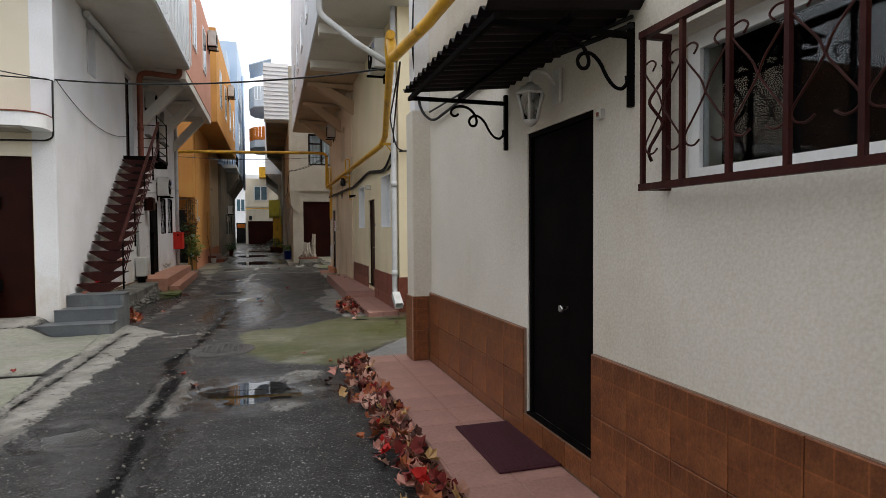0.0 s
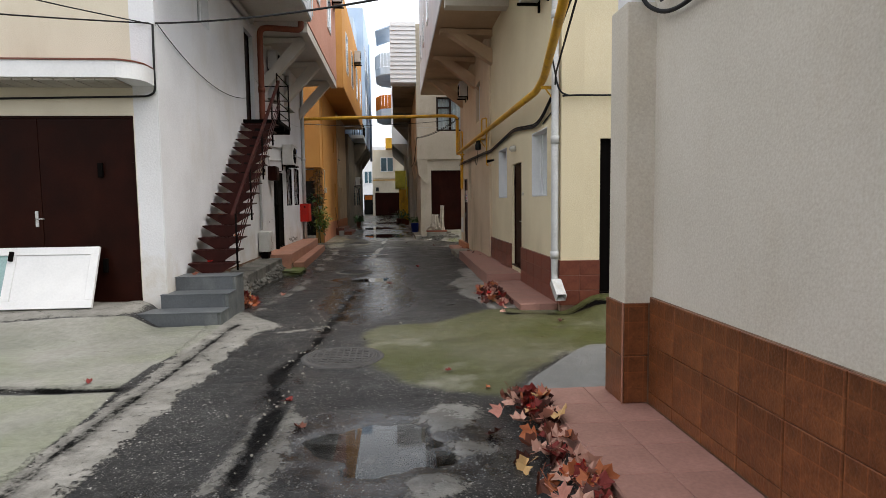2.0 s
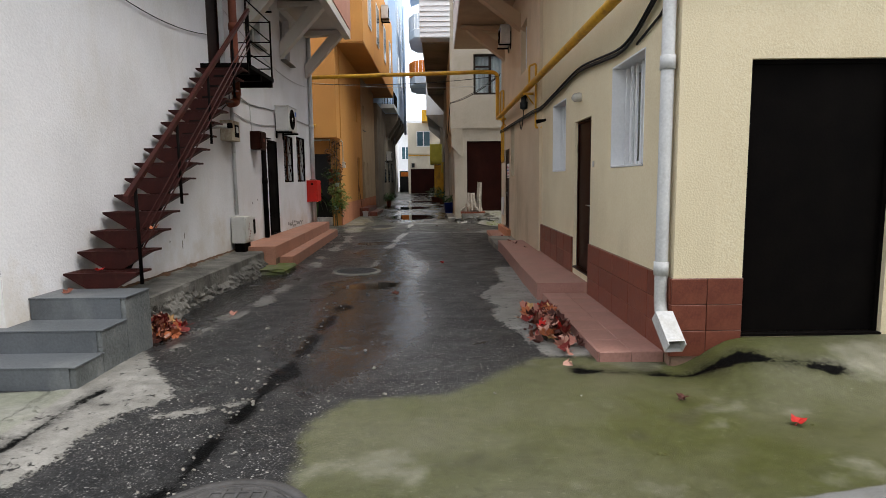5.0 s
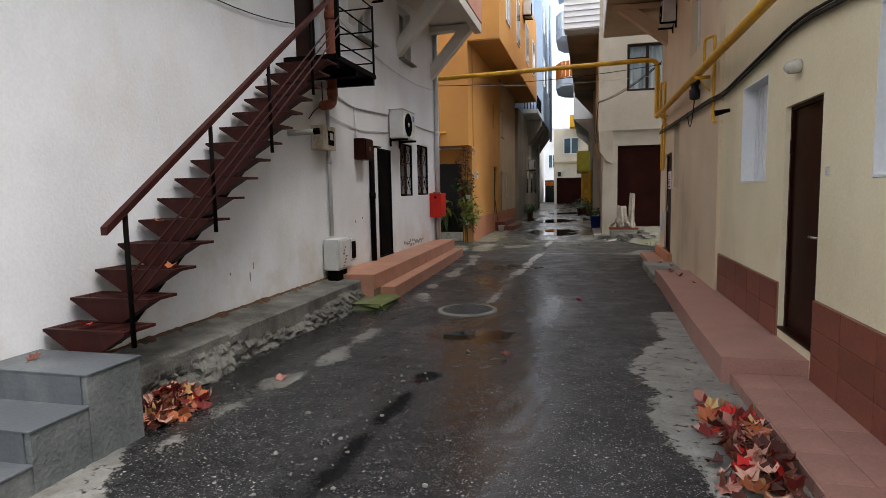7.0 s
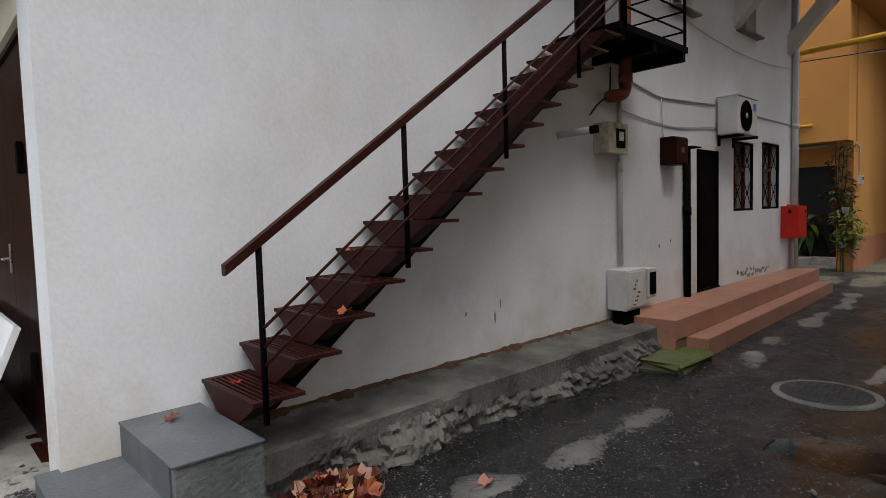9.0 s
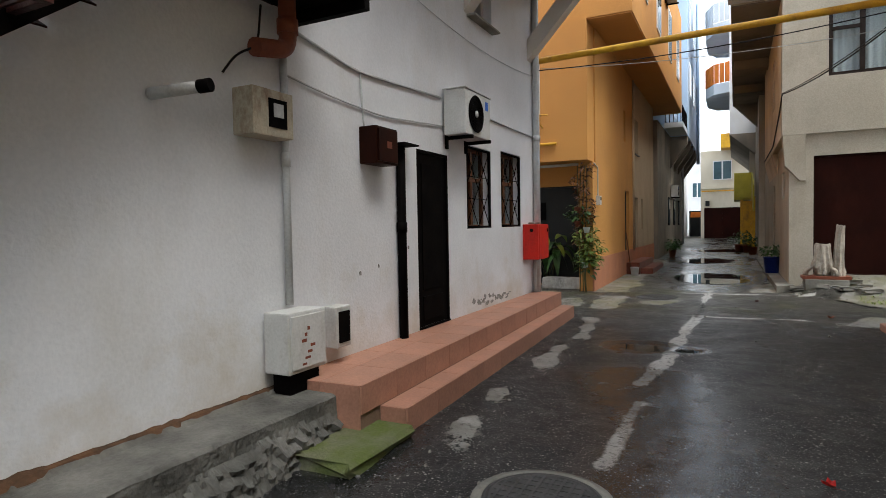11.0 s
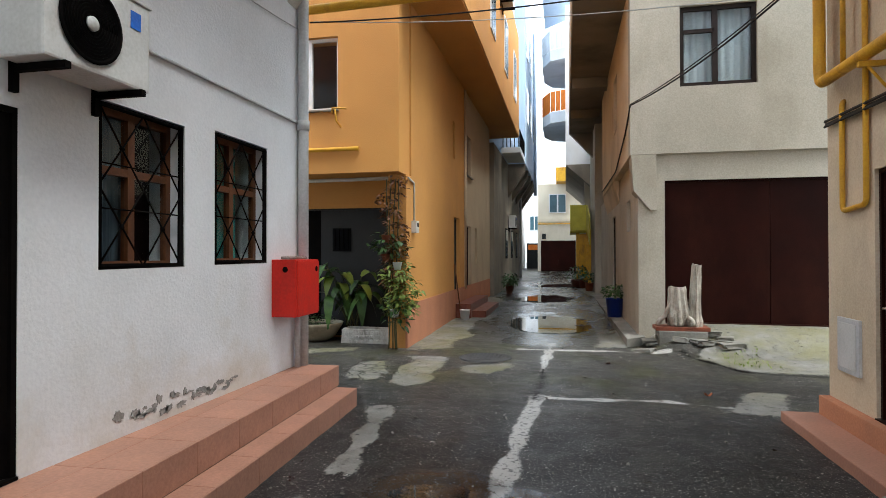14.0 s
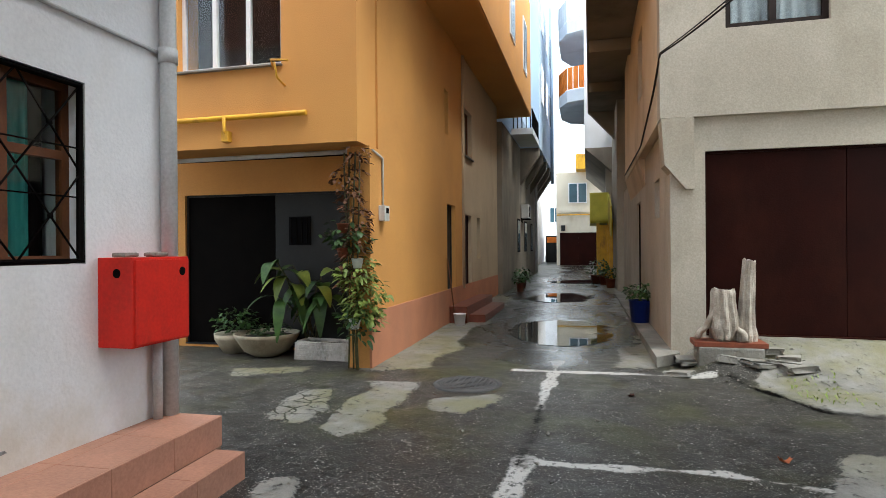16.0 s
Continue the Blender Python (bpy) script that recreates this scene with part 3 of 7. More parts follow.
    mossy = mix(remap(noise_at(0.75, 4, 0.5), 0.38, 0.62), (0.062, 0.068, 0.020), (0.098, 0.098, 0.058))
    mossy = mix(remap(noise_at(1.15, 5, 0.6), 0.56, 0.70, 0, 0.85), mossy, (0.235, 0.23, 0.185))
    mossy = mix(remap(noise_at(1.5, 4, 0.6), 0.30, 0.42, 0.55, 0), mossy, (0.045, 0.042, 0.032))
    mossy = mix(0.25, mossy, remap(noise_at(16, 7, 0.7), 0.25, 0.75), "OVERLAY")
    mossy = mix(0.35, mossy, fine, "OVERLAY")
    mossy = mix(remap(noise_at(48, 4, 0.7), 0.61, 0.68, 0, 0.5), mossy, (0.28, 0.27, 0.21))
    grey = mix(remap(mid, 0.3, 0.7), (0.135, 0.138, 0.138), (0.205, 0.208, 0.205))
    grey = mix(0.3, grey, fine, "OVERLAY")
    net = n.new("ShaderNodeTexVoronoi")
    net.feature = "DISTANCE_TO_EDGE"
    net.inputs["Scale"].default_value = 4.4
    warp = n.new("ShaderNodeVectorMath")
    warp.operation = "MULTIPLY_ADD"
    warp.inputs[1].default_value = (0.12, 0.12, 0.12)
    wn_ = n.new("ShaderNodeTexNoise")
    wn_.inputs["Scale"].default_value = 7
    l.new(tc.outputs["Object"], wn_.inputs["Vector"])
    l.new(wn_.outputs["Color"], warp.inputs[0])
    l.new(tc.outputs["Object"], warp.inputs[2])
    l.new(warp.outputs[0], net.inputs["Vector"])
    joints = math_node("MULTIPLY", remap(net.outputs["Distance"], 0.05, 0.02), zone("flags", 0.1, 0.5, 0.0))
    cem = mix(joints, cem, (0.03, 0.034, 0.018))
    green = math_node("MULTIPLY", remap(noise_at(1.1, 6), 0.48, 0.64, 0, 0.75), zone("old", 0.2, 1.0, 0.2))
    asphalt = mix(green, asphalt, (0.050, 0.053, 0.018))
    flecks = math_node("MULTIPLY", remap(noise_at(11, 7, 0.75), 0.60, 0.66), zone("old", 0.2, 1.0, 0.0))
    asphalt = mix(math_node("MULTIPLY", flecks, 0.7), asphalt, (0.24, 0.23, 0.20))
    webs = n.new("ShaderNodeTexVoronoi")
    webs.feature = "DISTANCE_TO_EDGE"
    webs.inputs["Scale"].default_value = 2.2
    l.new(warp.outputs[0], webs.inputs["Vector"])
    web = math_node("MULTIPLY", math_node("MULTIPLY", remap(webs.outputs["Distance"], 0.016, 0.004), remap(noise_at(1.3, 3), 0.48, 0.6)), zone("old", 0.2, 1.0, 0.0))
    asphalt = mix(web, asphalt, (0.008, 0.008, 0.007))
    crumbs = remap(noise_at(13, 7, 0.72), 0.36, 0.41)
    laid = math_node("MULTIPLY", zone("cement", 0.01, 0.8), crumbs)
    col = mix(laid, asphalt, mix(0.3, cem, fine, "OVERLAY"))
    col = mix(math_node("MULTIPLY", zone("paint", 0.012, 0.28), remap(noise_at(22, 5, 0.7), 0.38, 0.46, 0.1, 1.0)), col, (0.45, 0.44, 0.41))
    col = mix(zone("moss", 0.05, 0.5), col, mossy)
    col = mix(zone("yard", 0.01, 0.1), col, grey)
    col = mix(zone("slabs", 0.008, 0.12), col, slab)
    col = mix(math_node("MULTIPLY", zone("crack", 0.05, 0.9, -0.05), 0.5), col, (0.007, 0.007, 0.007))
    col = mix(zone("crack", 0.012, 0.3), col, (0.003, 0.003, 0.003))
    wetness = zone("wet", 0.2, 1.3, 0.05)
    wetness = math_node("MULTIPLY", wetness, math_node("SUBTRACT", 1.0, math_node("MULTIPLY", zone("moss", 0.05), 0.6)))
    col = mix(math_node("MULTIPLY", wetness, 0.55), col, (0.012, 0.012, 0.013))
    l.new(col, b.inputs["Base Color"])
    damp = remap(noise_at(2.2, 5), 0.42, 0.6)
    dry = math_node("SUBTRACT", remap(mid, 0.3, 0.7, 0.36, 0.6), math_node("MULTIPLY", damp, 0.12))
    l.new(mix(wetness, dry, remap(noise_at(5, 6), 0.3, 0.7, 0.11, 0.30)), b.inputs["Roughness"])
    bp = n.new("ShaderNodeBump")
    bp.inputs["Distance"].default_value = 0.010
    gloss = mix(wetness, remap(mid, 0.3, 0.7, 0.2, 0.32), (0.5, 0.5, 0.5))
    l.new(mix(zone("crack", 0.03, 0.4, -0.02), gloss, (0.03, 0.03, 0.03)), b.inputs["Specular IOR Level"])
    l.new(remap(wetness, 0, 1, 0.9, 0.38), bp.inputs["Strength"])
    height = math_node("ADD", math_node("MULTIPLY", relief, 0.8), math_node("MULTIPLY", mid, 0.8))
    height = mix(union_zone(n, l, zone), height, math_node("ADD", math_node("MULTIPLY", fine, 0.35), math_node("MULTIPLY", mid, 0.45)))
    height = mix(laid, height, math_node("ADD", math_node("MULTIPLY", fine, 0.35), math_node("ADD", math_node("MULTIPLY", mid, 0.6), 0.7)))
    l.new(height, bp.inputs["Height"])
    l.new(bp.outputs[0], b.inputs["Normal"])
    return m


def union_zone(n, l, zone):
    t = n.new("ShaderNodeMath")
    t.operation = "MAXIMUM"
    l.new(zone("moss", 0.03), t.inputs[0])
    l.new(zone("slabs", 0.02, 0.1), t.inputs[1])
    return t.outputs[0]


gme.materials.append(ground_mat())

water = bpy.data.materials.new("rain_water")
water.use_nodes = True
wb = water.node_tree.nodes["Principled BSDF"]
wb.inputs["Base Color"].default_value = (0.85, 0.88, 0.86, 1)
wb.inputs["Roughness"].default_value, wb.inputs["IOR"].default_value, wb.inputs["Transmission Weight"].default_value = 0.0, 1.33, 1.0
for c in PUDDLES:
    bm = bmesh.new()
    z = slope(c[1]) - 0.0125
    face(bm, [(c[0] + 1.3 * c[2] * math.cos(k * math.pi / 12), c[1] + 1.3 * c[3] * math.sin(k * math.pi / 12), z) for k in range(24)])
    solid("puddle", bm, water, "shallow rain puddle in a hollow of the asphalt", "puddle", "puddles", "structure").visible_shadow = False

# ---- walls ----
W1 = wall("wall_1", "x", 1.6, 1.9, -6, 6.05, -0.1, 5.0, M_ROUGHCAST, [(2.66, 3.46, 0.31, 2.12), (0.3, 2.1, 1.685, 2.32)], "rough cream plastered house wall over a tiled dado")
wall("wall_2", "y", 6.05, 5.75, 1.9, 5.5, -0.1, 5.0, M_ROUGHCAST, [], "rough cream plastered side wall")
W3 = wall("wall_3", "x", 2.1, 2.4, 9.7, 15.3, -0.1, 5.3, M_YELLOW, [(12.14, 12.94, 0.33, 2.18), (10.42, 11.35, 1.57, 2.55), (13.46, 14.35, 1.58, 2.56)], "pale yellow plastered house wall over a tiled dado")
W4 = wall("wall_4", "y", 9.7, 10.0, 2.4, 5.5, -0.1, 5.3, M_YELLOW, [(2.62, 3.7, 0.27, 2.31)], "pale yellow plastered side wall")
wall("wall_5", "x", 2.05, 2.4, 15.3, 21.1, -0.1, 5.3, M_TAN, [(19.37, 20.29, 0.29, 2.21), (18.48, 19.1, 1.55, 2.7), (16.7, 17.5, 3.55, 4.5)], "tan plastered house wall with stains")
wall("wall_6", "y", 21.1, 20.8, 2.4, 5.5, -0.1, 5.3, M_TAN, [], "tan plastered end wall")
W7 = wall("wall_7", "x", -3.0, -3.3, 9.8, 20.85, 0, 5.3, M_WHITE, [(16.95, 17.68, 0.43, 2.31), (18.2, 19.0, 1.47, 2.5), (19.37, 20.2, 1.48, 2.55), (14.2, 14.9, 3.1, 5.0), (11.45, 12.0, 4.28, 5.2), (16.2, 16.85, 3.98, 4.9), (18.3, 19.1, 4.1, 5.1)], "stained white plastered house wall, more ochre near the ground")
wall("wall_8", "y", 9.8, 10.1, -7.2, -3.3, 0, 3.0, M_CREAM, [(-5.65, -3.31, 0.28, 2.62)], "cream plastered front wall round a garage door")
wall("wall_9", "y", 9.8, 10.1, -7.2, -3.3, 3.0, 6.2, M_CREAM, [(-5.2, -3.88, 4.25, 5.3)], "cream plastered upper wall")
wall("wall_10", "y", 20.85, 20.55, -6.8, -3.3, 0, 5.3, M_WHITE, [], "white plastered end wall")
wall("wall_11", "y", 23.87, 24.5, -6.8, -2.80, 2.85, 5.75, M_ORANGE, [(-5.28, -3.80, 3.86, 5.03)], "orange plastered wall standing out over a garage gate")
W12 = wall("wall_12", "x", -2.77, -3.07, 24.5, 29.6, 0, 5.75, M_ORANGE, [(28.25, 28.95, 0.42, 2.42), (28.1, 28.4, 3.75, 4.6)], "orange plastered house wall")
wall("wall_13", "x", -2.765, -3.07, 29.6, 34.5, 0, 5.75, M_OCHRE_GREY, [(29.9, 30.6, 0.45, 2.3), (31.25, 31.7, 1.3, 2.3), (29.8, 30.7, 3.6, 4.65)], "faded ochre plastered house wall")
wall("wall_14", "y", 25.15, 25.45, -6.8, -3.07, 0, 2.9, M_ORANGE, [(-6.2, -3.15, 0.12, 2.4)], "orange plastered garage front under an overhang")
solid("wall_end", bx(-3.07, -2.77, 24.2, 24.5, 0, 2.85), M_ORANGE, "orange plastered corner pier", "wall", "", "structure")
wall("wall_15", "y", 25.5, 25.8, 0.92, 5.5, 0, 3.23, M_GREYCREAM, [(1.345, 4.6, 0.42, 2.79)], "weathered cream garage wall")
wall("wall_16", "x", 0.92, 1.22, 25.8, 36, 0, 3.23, M_GREYCREAM, [(30.1, 31.0, 0.3, 2.5), (26.7, 27.4, 2.0, 2.6)], "weathered cream house wall along the lane")
wall("wall_17", "y", 25.42, 25.72, 0.79, 5.5, 3.23, 8.2, M_GREYCREAM, [(1.58, 2.76, 4.33, 5.66)], "weathered cream upper wall standing out over the garage")
wall("wall_18", "x", 0.79, 1.09, 25.72, 33, 3.23, 6.1, M_TAN, [(28.0, 28.8, 4.2, 5.4)], "brown stained upper wall")


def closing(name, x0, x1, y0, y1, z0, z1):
    """An added near-black block behind a house front, so that no light comes through its openings."""
    solid(name, bx(x0, x1, y0, y1, z0, z1), M_UNLIT, "added near-black block standing in for an unlit room behind a house front", "room", "", "structure")


closing("room_block_1", 2.7, 5.4, -6, 5.7, 0, 4.9)
closing("room_block_2", 3.1, 5.4, 10.4, 20.7, 0, 5.2)
closing("room_block_3", -6.7, -3.8, 10.8, 20.5, 0, 5.2)
closing("room_block_4", -6.7, -3.6, 25.6, 34.4, 0, 5.7)
closing("room_block_5", 1.7, 5.4, 26.4, 35.9, 0, 6)

# storeys that stand out over the lane, with soffits, beams and struts
def overhang(name, x0, x1, y0, y1, z0, z1, material, label, soffit, s_split=None, s_mat2=None, rise=0.0):
    bm = bmesh.new()
    add_prism(bm, [(y0, z0), (y1, z0), (y1, z1 + rise), (y0, z1)], "x", x0, x1)
    ob = solid(name, bm, material, label, "overhang", "", "structure")
    lo, hi = min(x0, x1), max(x0, x1)
    cut = s_split or y1
    part("soffit", bx(lo + 0.02, hi - 0.02, y0 + 0.02, cut, z0 - 0.03, z0 - 0.004), soffit, ob)
    if s_split:
        part("soffit", bx(lo + 0.02, hi - 0.02, cut, y1 - 0.02, z0 - 0.03, z0 - 0.004), s_mat2, ob)
    return ob


def strut(parent, y, xw, zw, xo, zo, w, material):
    """A slanting concrete bracket from the wall up to the overhang's edge, with a beam over it."""
    bm = bmesh.new()
    s = 1 if xo > xw else -1
    add_prism(bm, [(xw, zw), (xo, zo), (xo - s * 0.34, zo), (xw, zw + 0.32)], "y", y - w / 2, y + w / 2)
    part("strut", bm, material, parent)
    bm = bmesh.new()
    add_prism(bm, [(xw, zo - 0.02), (xo, zo - 0.02), (xo, zo - 0.1), (xw, zo - 0.16)], "y", y - w / 2 - 0.012, y + w / 2 + 0.012)
    part("beam", bm, material, parent)


R_UP = overhang("overhang_1", 0.85, 5.5, 9.3, 23.0, 5.32, 6.2, M_FASCIA, "pale fascia of an upper storey over the lane", M_SOFFIT, 13.4, M_SOFFIT_TAN, 4.8)
for y, z0 in ((15.2, 4.5), (17.6, 4.4), (20.4, 4.35)):
    strut(R_UP, y, 2.14, z0, 0.95, 5.28, 0.24, M_SOFFIT_TAN)
for y in (11.0, 13.3):
    part("beam", bx(0.9, 2.09, y - 0.14, y + 0.14, 5.12, 5.285), M_SOFFIT, R_UP)
L_UP = overhang("overhang_2", -6.8, -1.75, 9.5, 14.8, 5.32, 7.6, M_FASCIA, "pale balcony storey over the lane", M_SOFFIT)
L_UP2 = overhang("overhang_3", -6.8, -1.85, 14.84, 20.9, 5.32, 8.2, M_PINK, "salmon upper storey over the lane", M_SOFFIT)
for y in (16.0, 18.3, 20.7):
    strut(L_UP2, y, -3.0, 4.1, -1.9, 5.28, 0.2, M_SOFFIT)
part("beam", bx(-2.02, -1.86, 14.9, 20.88, 5.1, 5.28), M_SOFFIT, L_UP2)
O_UP = overhang("overhang_4", -6.8, -1.9, 23.9, 36.0, 5.75, 9.3, M_ORANGE, "orange upper storey over the lane", M_ORANGE)
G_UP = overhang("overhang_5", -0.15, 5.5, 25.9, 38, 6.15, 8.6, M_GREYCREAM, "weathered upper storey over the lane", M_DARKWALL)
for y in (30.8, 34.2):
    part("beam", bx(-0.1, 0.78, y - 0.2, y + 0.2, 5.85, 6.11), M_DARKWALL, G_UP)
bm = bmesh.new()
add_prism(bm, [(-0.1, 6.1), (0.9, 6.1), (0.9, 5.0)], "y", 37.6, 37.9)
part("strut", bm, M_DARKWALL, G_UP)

# a haunch under the corner of the house over the garage
bm = bmesh.new()
add_prism(bm, [(0.8, 3.22), (1.2, 3.22), (1.2, 2.3), (1.1, 2.3), (0.84, 2.62)], "y", 25.4, 25.78)
solid("haunch", bm, M_GREYCREAM, "thick cream plastered corner bracket", "bracket", "", "structure")
bm = bmesh.new()
add_prism(bm, [(0.8, 3.22), (0.95, 3.22), (0.95, 2.6)], "y", 29.0, 33.0)
solid("haunch", bm, M_TAN, "brown stained sloping bracket under an upper wall", "bracket", "", "structure")

# siding boards on the high balcony front
louvre = solid("balcony", bx(-0.2, 0.8, 25.36, 25.88, 6.17, 8.5), M_FASCIA, "white boarded balcony high over the lane", "balcony")
for k in range(14):
    bm = bmesh.new()
    add_prism(bm, [(25.30, 6.2 + k * 0.165), (25.355, 6.2 + k * 0.165), (25.355, 6.36 + k * 0.165), (25.335, 6.36 + k * 0.165)], "x", -0.2, 0.8)
    part("board", bm, M_WINWHITE, louvre)

# ---- platforms and steps ----
P1 = solid("platform_1", bx(0.945, 1.6, -5, 6.22, -0.1, 0.135), M_GROUT, "pinkish tiled platform along a house wall", "platform", "", "structure")
P2 = solid("platform_2", bx(1.58, 2.1, 9.8, 12.2, -0.1, 0.105), M_GROUT, "pinkish tiled low platform at a house corner", "platform", "", "structure")
bm = bmesh.new()
add_prism(bm, [(1.50, 12.2), (2.1, 12.2), (2.1, 15.3), (2.05, 15.3), (2.05, 17.2), (1.55, 17.2), (1.56, 16.5), (1.50, 13.4)], "z", -0.1, 0.24)
P3 = solid("platform_3", bm, M_PINKTILE, "pinkish worn cement platform with dead leaves", "platform", "", "structure")
solid("platform_4", bx(1.52, 2.05, 17.2, 19.1, -0.1, 0.15, bevel=0.015), M_CONCRETE, "low worn cement slab beside a tan wall", "platform", "", "structure")
solid("platform_7", bx(1.65, 2.05, 19.1, 21.12, -0.1, 0.12, bevel=0.012), M_SALMONTILE, "low salmon tiled step", "step", "", "structure")
solid("platform_8", bx(1.955, 2.05, 19.1, 21.09, 0.1, 0.29, bevel=0.012), M_SALMON, "salmon painted doorstep under a door", "step", "", "structure")
P5 = solid("platform_5", bx(-3.2, -2.47, 14.95, 20.88, -0.05, 0.405), M_GROUT, "salmon tiled upper step along a white wall", "step", "", "structure")
P6 = solid("platform_6", bx(-2.47, -2.25, 15.2, 20.8, -0.05, 0.2), M_GROUT, "salmon tiled lower step along a white wall", "step", "", "structure")


def ragged_ledge():
    """A concrete ledge whose front has broken away into layered lumps of rubble."""
    bm = bmesh.new()
    n, m = 330, 13
    rows = []
    for i in range(n + 1):
        y = 10.45 + (15.05 - 10.45) * i / n
        edge = 0.014 * noise.noise(Vector((y * 9, 1, 0))) - max(0, noise.noise(Vector((y * 3.3, 5, 0))) - 0.25) * 0.10
        zc = 0.185 + 0.05 * math.sin(y * 2.3) + 0.06 * noise.noise(Vector((y * 5, 7, 0))) + 0.035 * noise.noise(Vector((y * 23, 9, 0)))
        swell = (0.03 + 0.15 * max(0, 0.5 + noise.noise(Vector((y * 1.6, 3, 2)))) + 0.05 * math.sin(y * 1.9)) * smooth(11.0, 11.6, y)
        row = [(-3.0, y, -0.05)]
        for k in range(m):
            z = -0.05 + (0.33 + 0.05) * k / (m - 1)
            low = smooth(zc + 0.015, zc - 0.015, z)
            lump = noise.cell(Vector((y * 11 + z * 5, z * 40, 3))) * 0.035 + 0.035 * noise.noise(Vector((y * 30, z * 38, 8)))
            x = -2.55 + 0.005 * noise.noise(Vector((y * 30, z * 30, 1))) + low * (max(0, swell * (1 - z / 0.42)) + lump * smooth(10.6, 11.3, y) - 0.03) + (edge if k == m - 1 else 0)
            row.append((x, y + 0.006 * noise.noise(Vector((y * 40, z * 40, 4))), z))
        row += [(-2.575 + edge, y, 0.345 + 0.3 * edge), (-2.75, y, 0.35 + 0.006 * noise.noise(Vector((y * 8, 2, 2)))), (-2.93, y, 0.354), (-2.96, y, 0.38), (-3.0, y, 0.385)]
        rows.append([bm.verts.new(c) for c in row])
    for a, b in zip(rows, rows[1:]):
        for k in range(len(a) - 1):
            bm.faces.new((a[k], a[k + 1], b[k + 1], b[k]))
    bm.faces.new(rows[0]), bm.faces.new(rows[-1][::-1])
    ob = solid("ledge", bm, M_LEDGE, "worn concrete ledge with a broken front along a white wall", "ledge", "", "structure")
    ob.data.polygons.foreach_set("use_smooth", [False] * len(ob.data.polygons))


ragged_ledge()
M_RUSTDIRT = mat("rusty_dirt", (0.12, 0.06, 0.03), (0.05, 0.03, 0.018), 0.95, 9, 60, 0.6, stain=(0.05, 0.035, 0.025), stain_scale=6, stain_amount=0.7)
bm = bmesh.new()
rows = []
for i in range(181):
    y = 10.5 + 4.5 * i / 180
    h = 0.006 + 0.018 * noise.noise(Vector((y * 4, 2, 0))) + 0.012 * noise.noise(Vector((y * 15, 5, 0)))
    rows.append([bm.verts.new(c) for c in ((-3.0, y, 0.38), (-2.95 + h, y, 0.36), (-2.968 + 0.3 * h, y, 0.385 + 0.3 * max(h, 0.003)), (-2.996, y, 0.389 + max(h, 0.003)))])
for a, b in zip(rows, rows[1:]):
    for k in range(3):
        bm.faces.new((a[k], a[k + 1], b[k + 1], b[k]))
solid("dirt", bm, M_RUSTDIRT, "rust-brown dirt gathered along the foot of a white wall", "dirt", "", "stuff")
M_STEPSIDE = mat("rough_grey_painted_render", (0.15, 0.16, 0.16), (0.09, 0.10, 0.10), 0.7, 4, 35, 0.8, stain=(0.30, 0.31, 0.29), stain_scale=3, stain_amount=0.45, dist=0.015)
steps = thing("concrete_steps", (-2.7, 9.9, 0.03), "three dark grey painted concrete steps at a house corner", "steps")
for x0, y0, y1, z in ((-3.45, 9.36, 9.71, 0.20), (-3.05, 9.71, 10.07, 0.375), (-2.99, 10.07, 10.47, 0.555)):
    part("step", bx(x0, -2.22, y0, y1, 0.0, z - 0.012, bevel=0.012), M_STEPSIDE, steps)
    part("step_tile", bx(x0 - 0.01, -2.21, y0 - 0.012, y1, z - 0.011, z, bevel=0.003), M_STEPGREY, steps)
    part("riser", bx(x0, -2.26, y0 - 0.008, y0 - 0.001, 0.02, z - 0.012), M_STEPGREY, steps)
slab_moss = mat("mossy_concrete", (0.10, 0.13, 0.03), (0.16, 0.16, 0.10), 0.95, 5, 50, 0.9)
bm = bx(-2.52, -2.08, 14.42, 15.18, 0.0, 0.12, bevel=0.03)
for v in bm.verts:
    v.co += Vector((random.uniform(-0.03, 0.03), random.uniform(-0.05, 0.05), random.uniform(-0.02, 0.01)))
solid("broken_slab", bm, slab_moss, "mossy broken concrete slab by the steps", "slab")
kerb = bmesh.new()
add_prism(kerb, [(0.68, 24.95), (1.0, 25.3), (1.0, 25.5), (0.92, 25.5), (0.92, 36), (0.58, 36)], "z", 0.0, 0.2)
solid("kerb_1", kerb, M_CONCRETE, "worn concrete kerb at the foot of a house", "kerb", "", "structure")
rubble = thing("rubble", (1.3, 24.9, 0.05), "broken pieces of pale concrete before a garage", "rubble")
random.seed(5)
for k in range(16):
    r = random.uniform(0.05, 0.17)
    bm = bx(-r, r, -r * 0.7, r * 0.7, 0, random.uniform(0.03, 0.08), bevel=0.012)
    for v in bm.verts:
        v.co += Vector((random.uniform(-0.03, 0.03), random.uniform(-0.03, 0.03), 0))
    x, y = random.uniform(0.75, 2.2), random.uniform(24.6, 25.15)
    bmesh.ops.transform(bm, matrix=pose(x, y, ground_z(x, y) - 0.01, random.uniform(-8, 8), random.uniform(-8, 8), random.uniform(0, 180)), verts=bm.verts)
    part("stone", bm, M_CONCRETE, rubble)

# ---- the metal stair on the white wall ----
stair = thing("metal_stair", (-2.65, 10.5, 0.55), "red-brown painted steel stair with grating treads on a white wall", "stair")
RISE, GO, Z1, Y1 = 0.168, 0.2257, 0.69, 10.475
bm = bmesh.new()
add_prism(bm, [(Y1 + 0.1, Z1 - 0.14), (Y1 + 0.24, Z1 - 0.14), (14.0, 3.05), (13.77, 3.05)], "x", -2.72, -2.58)
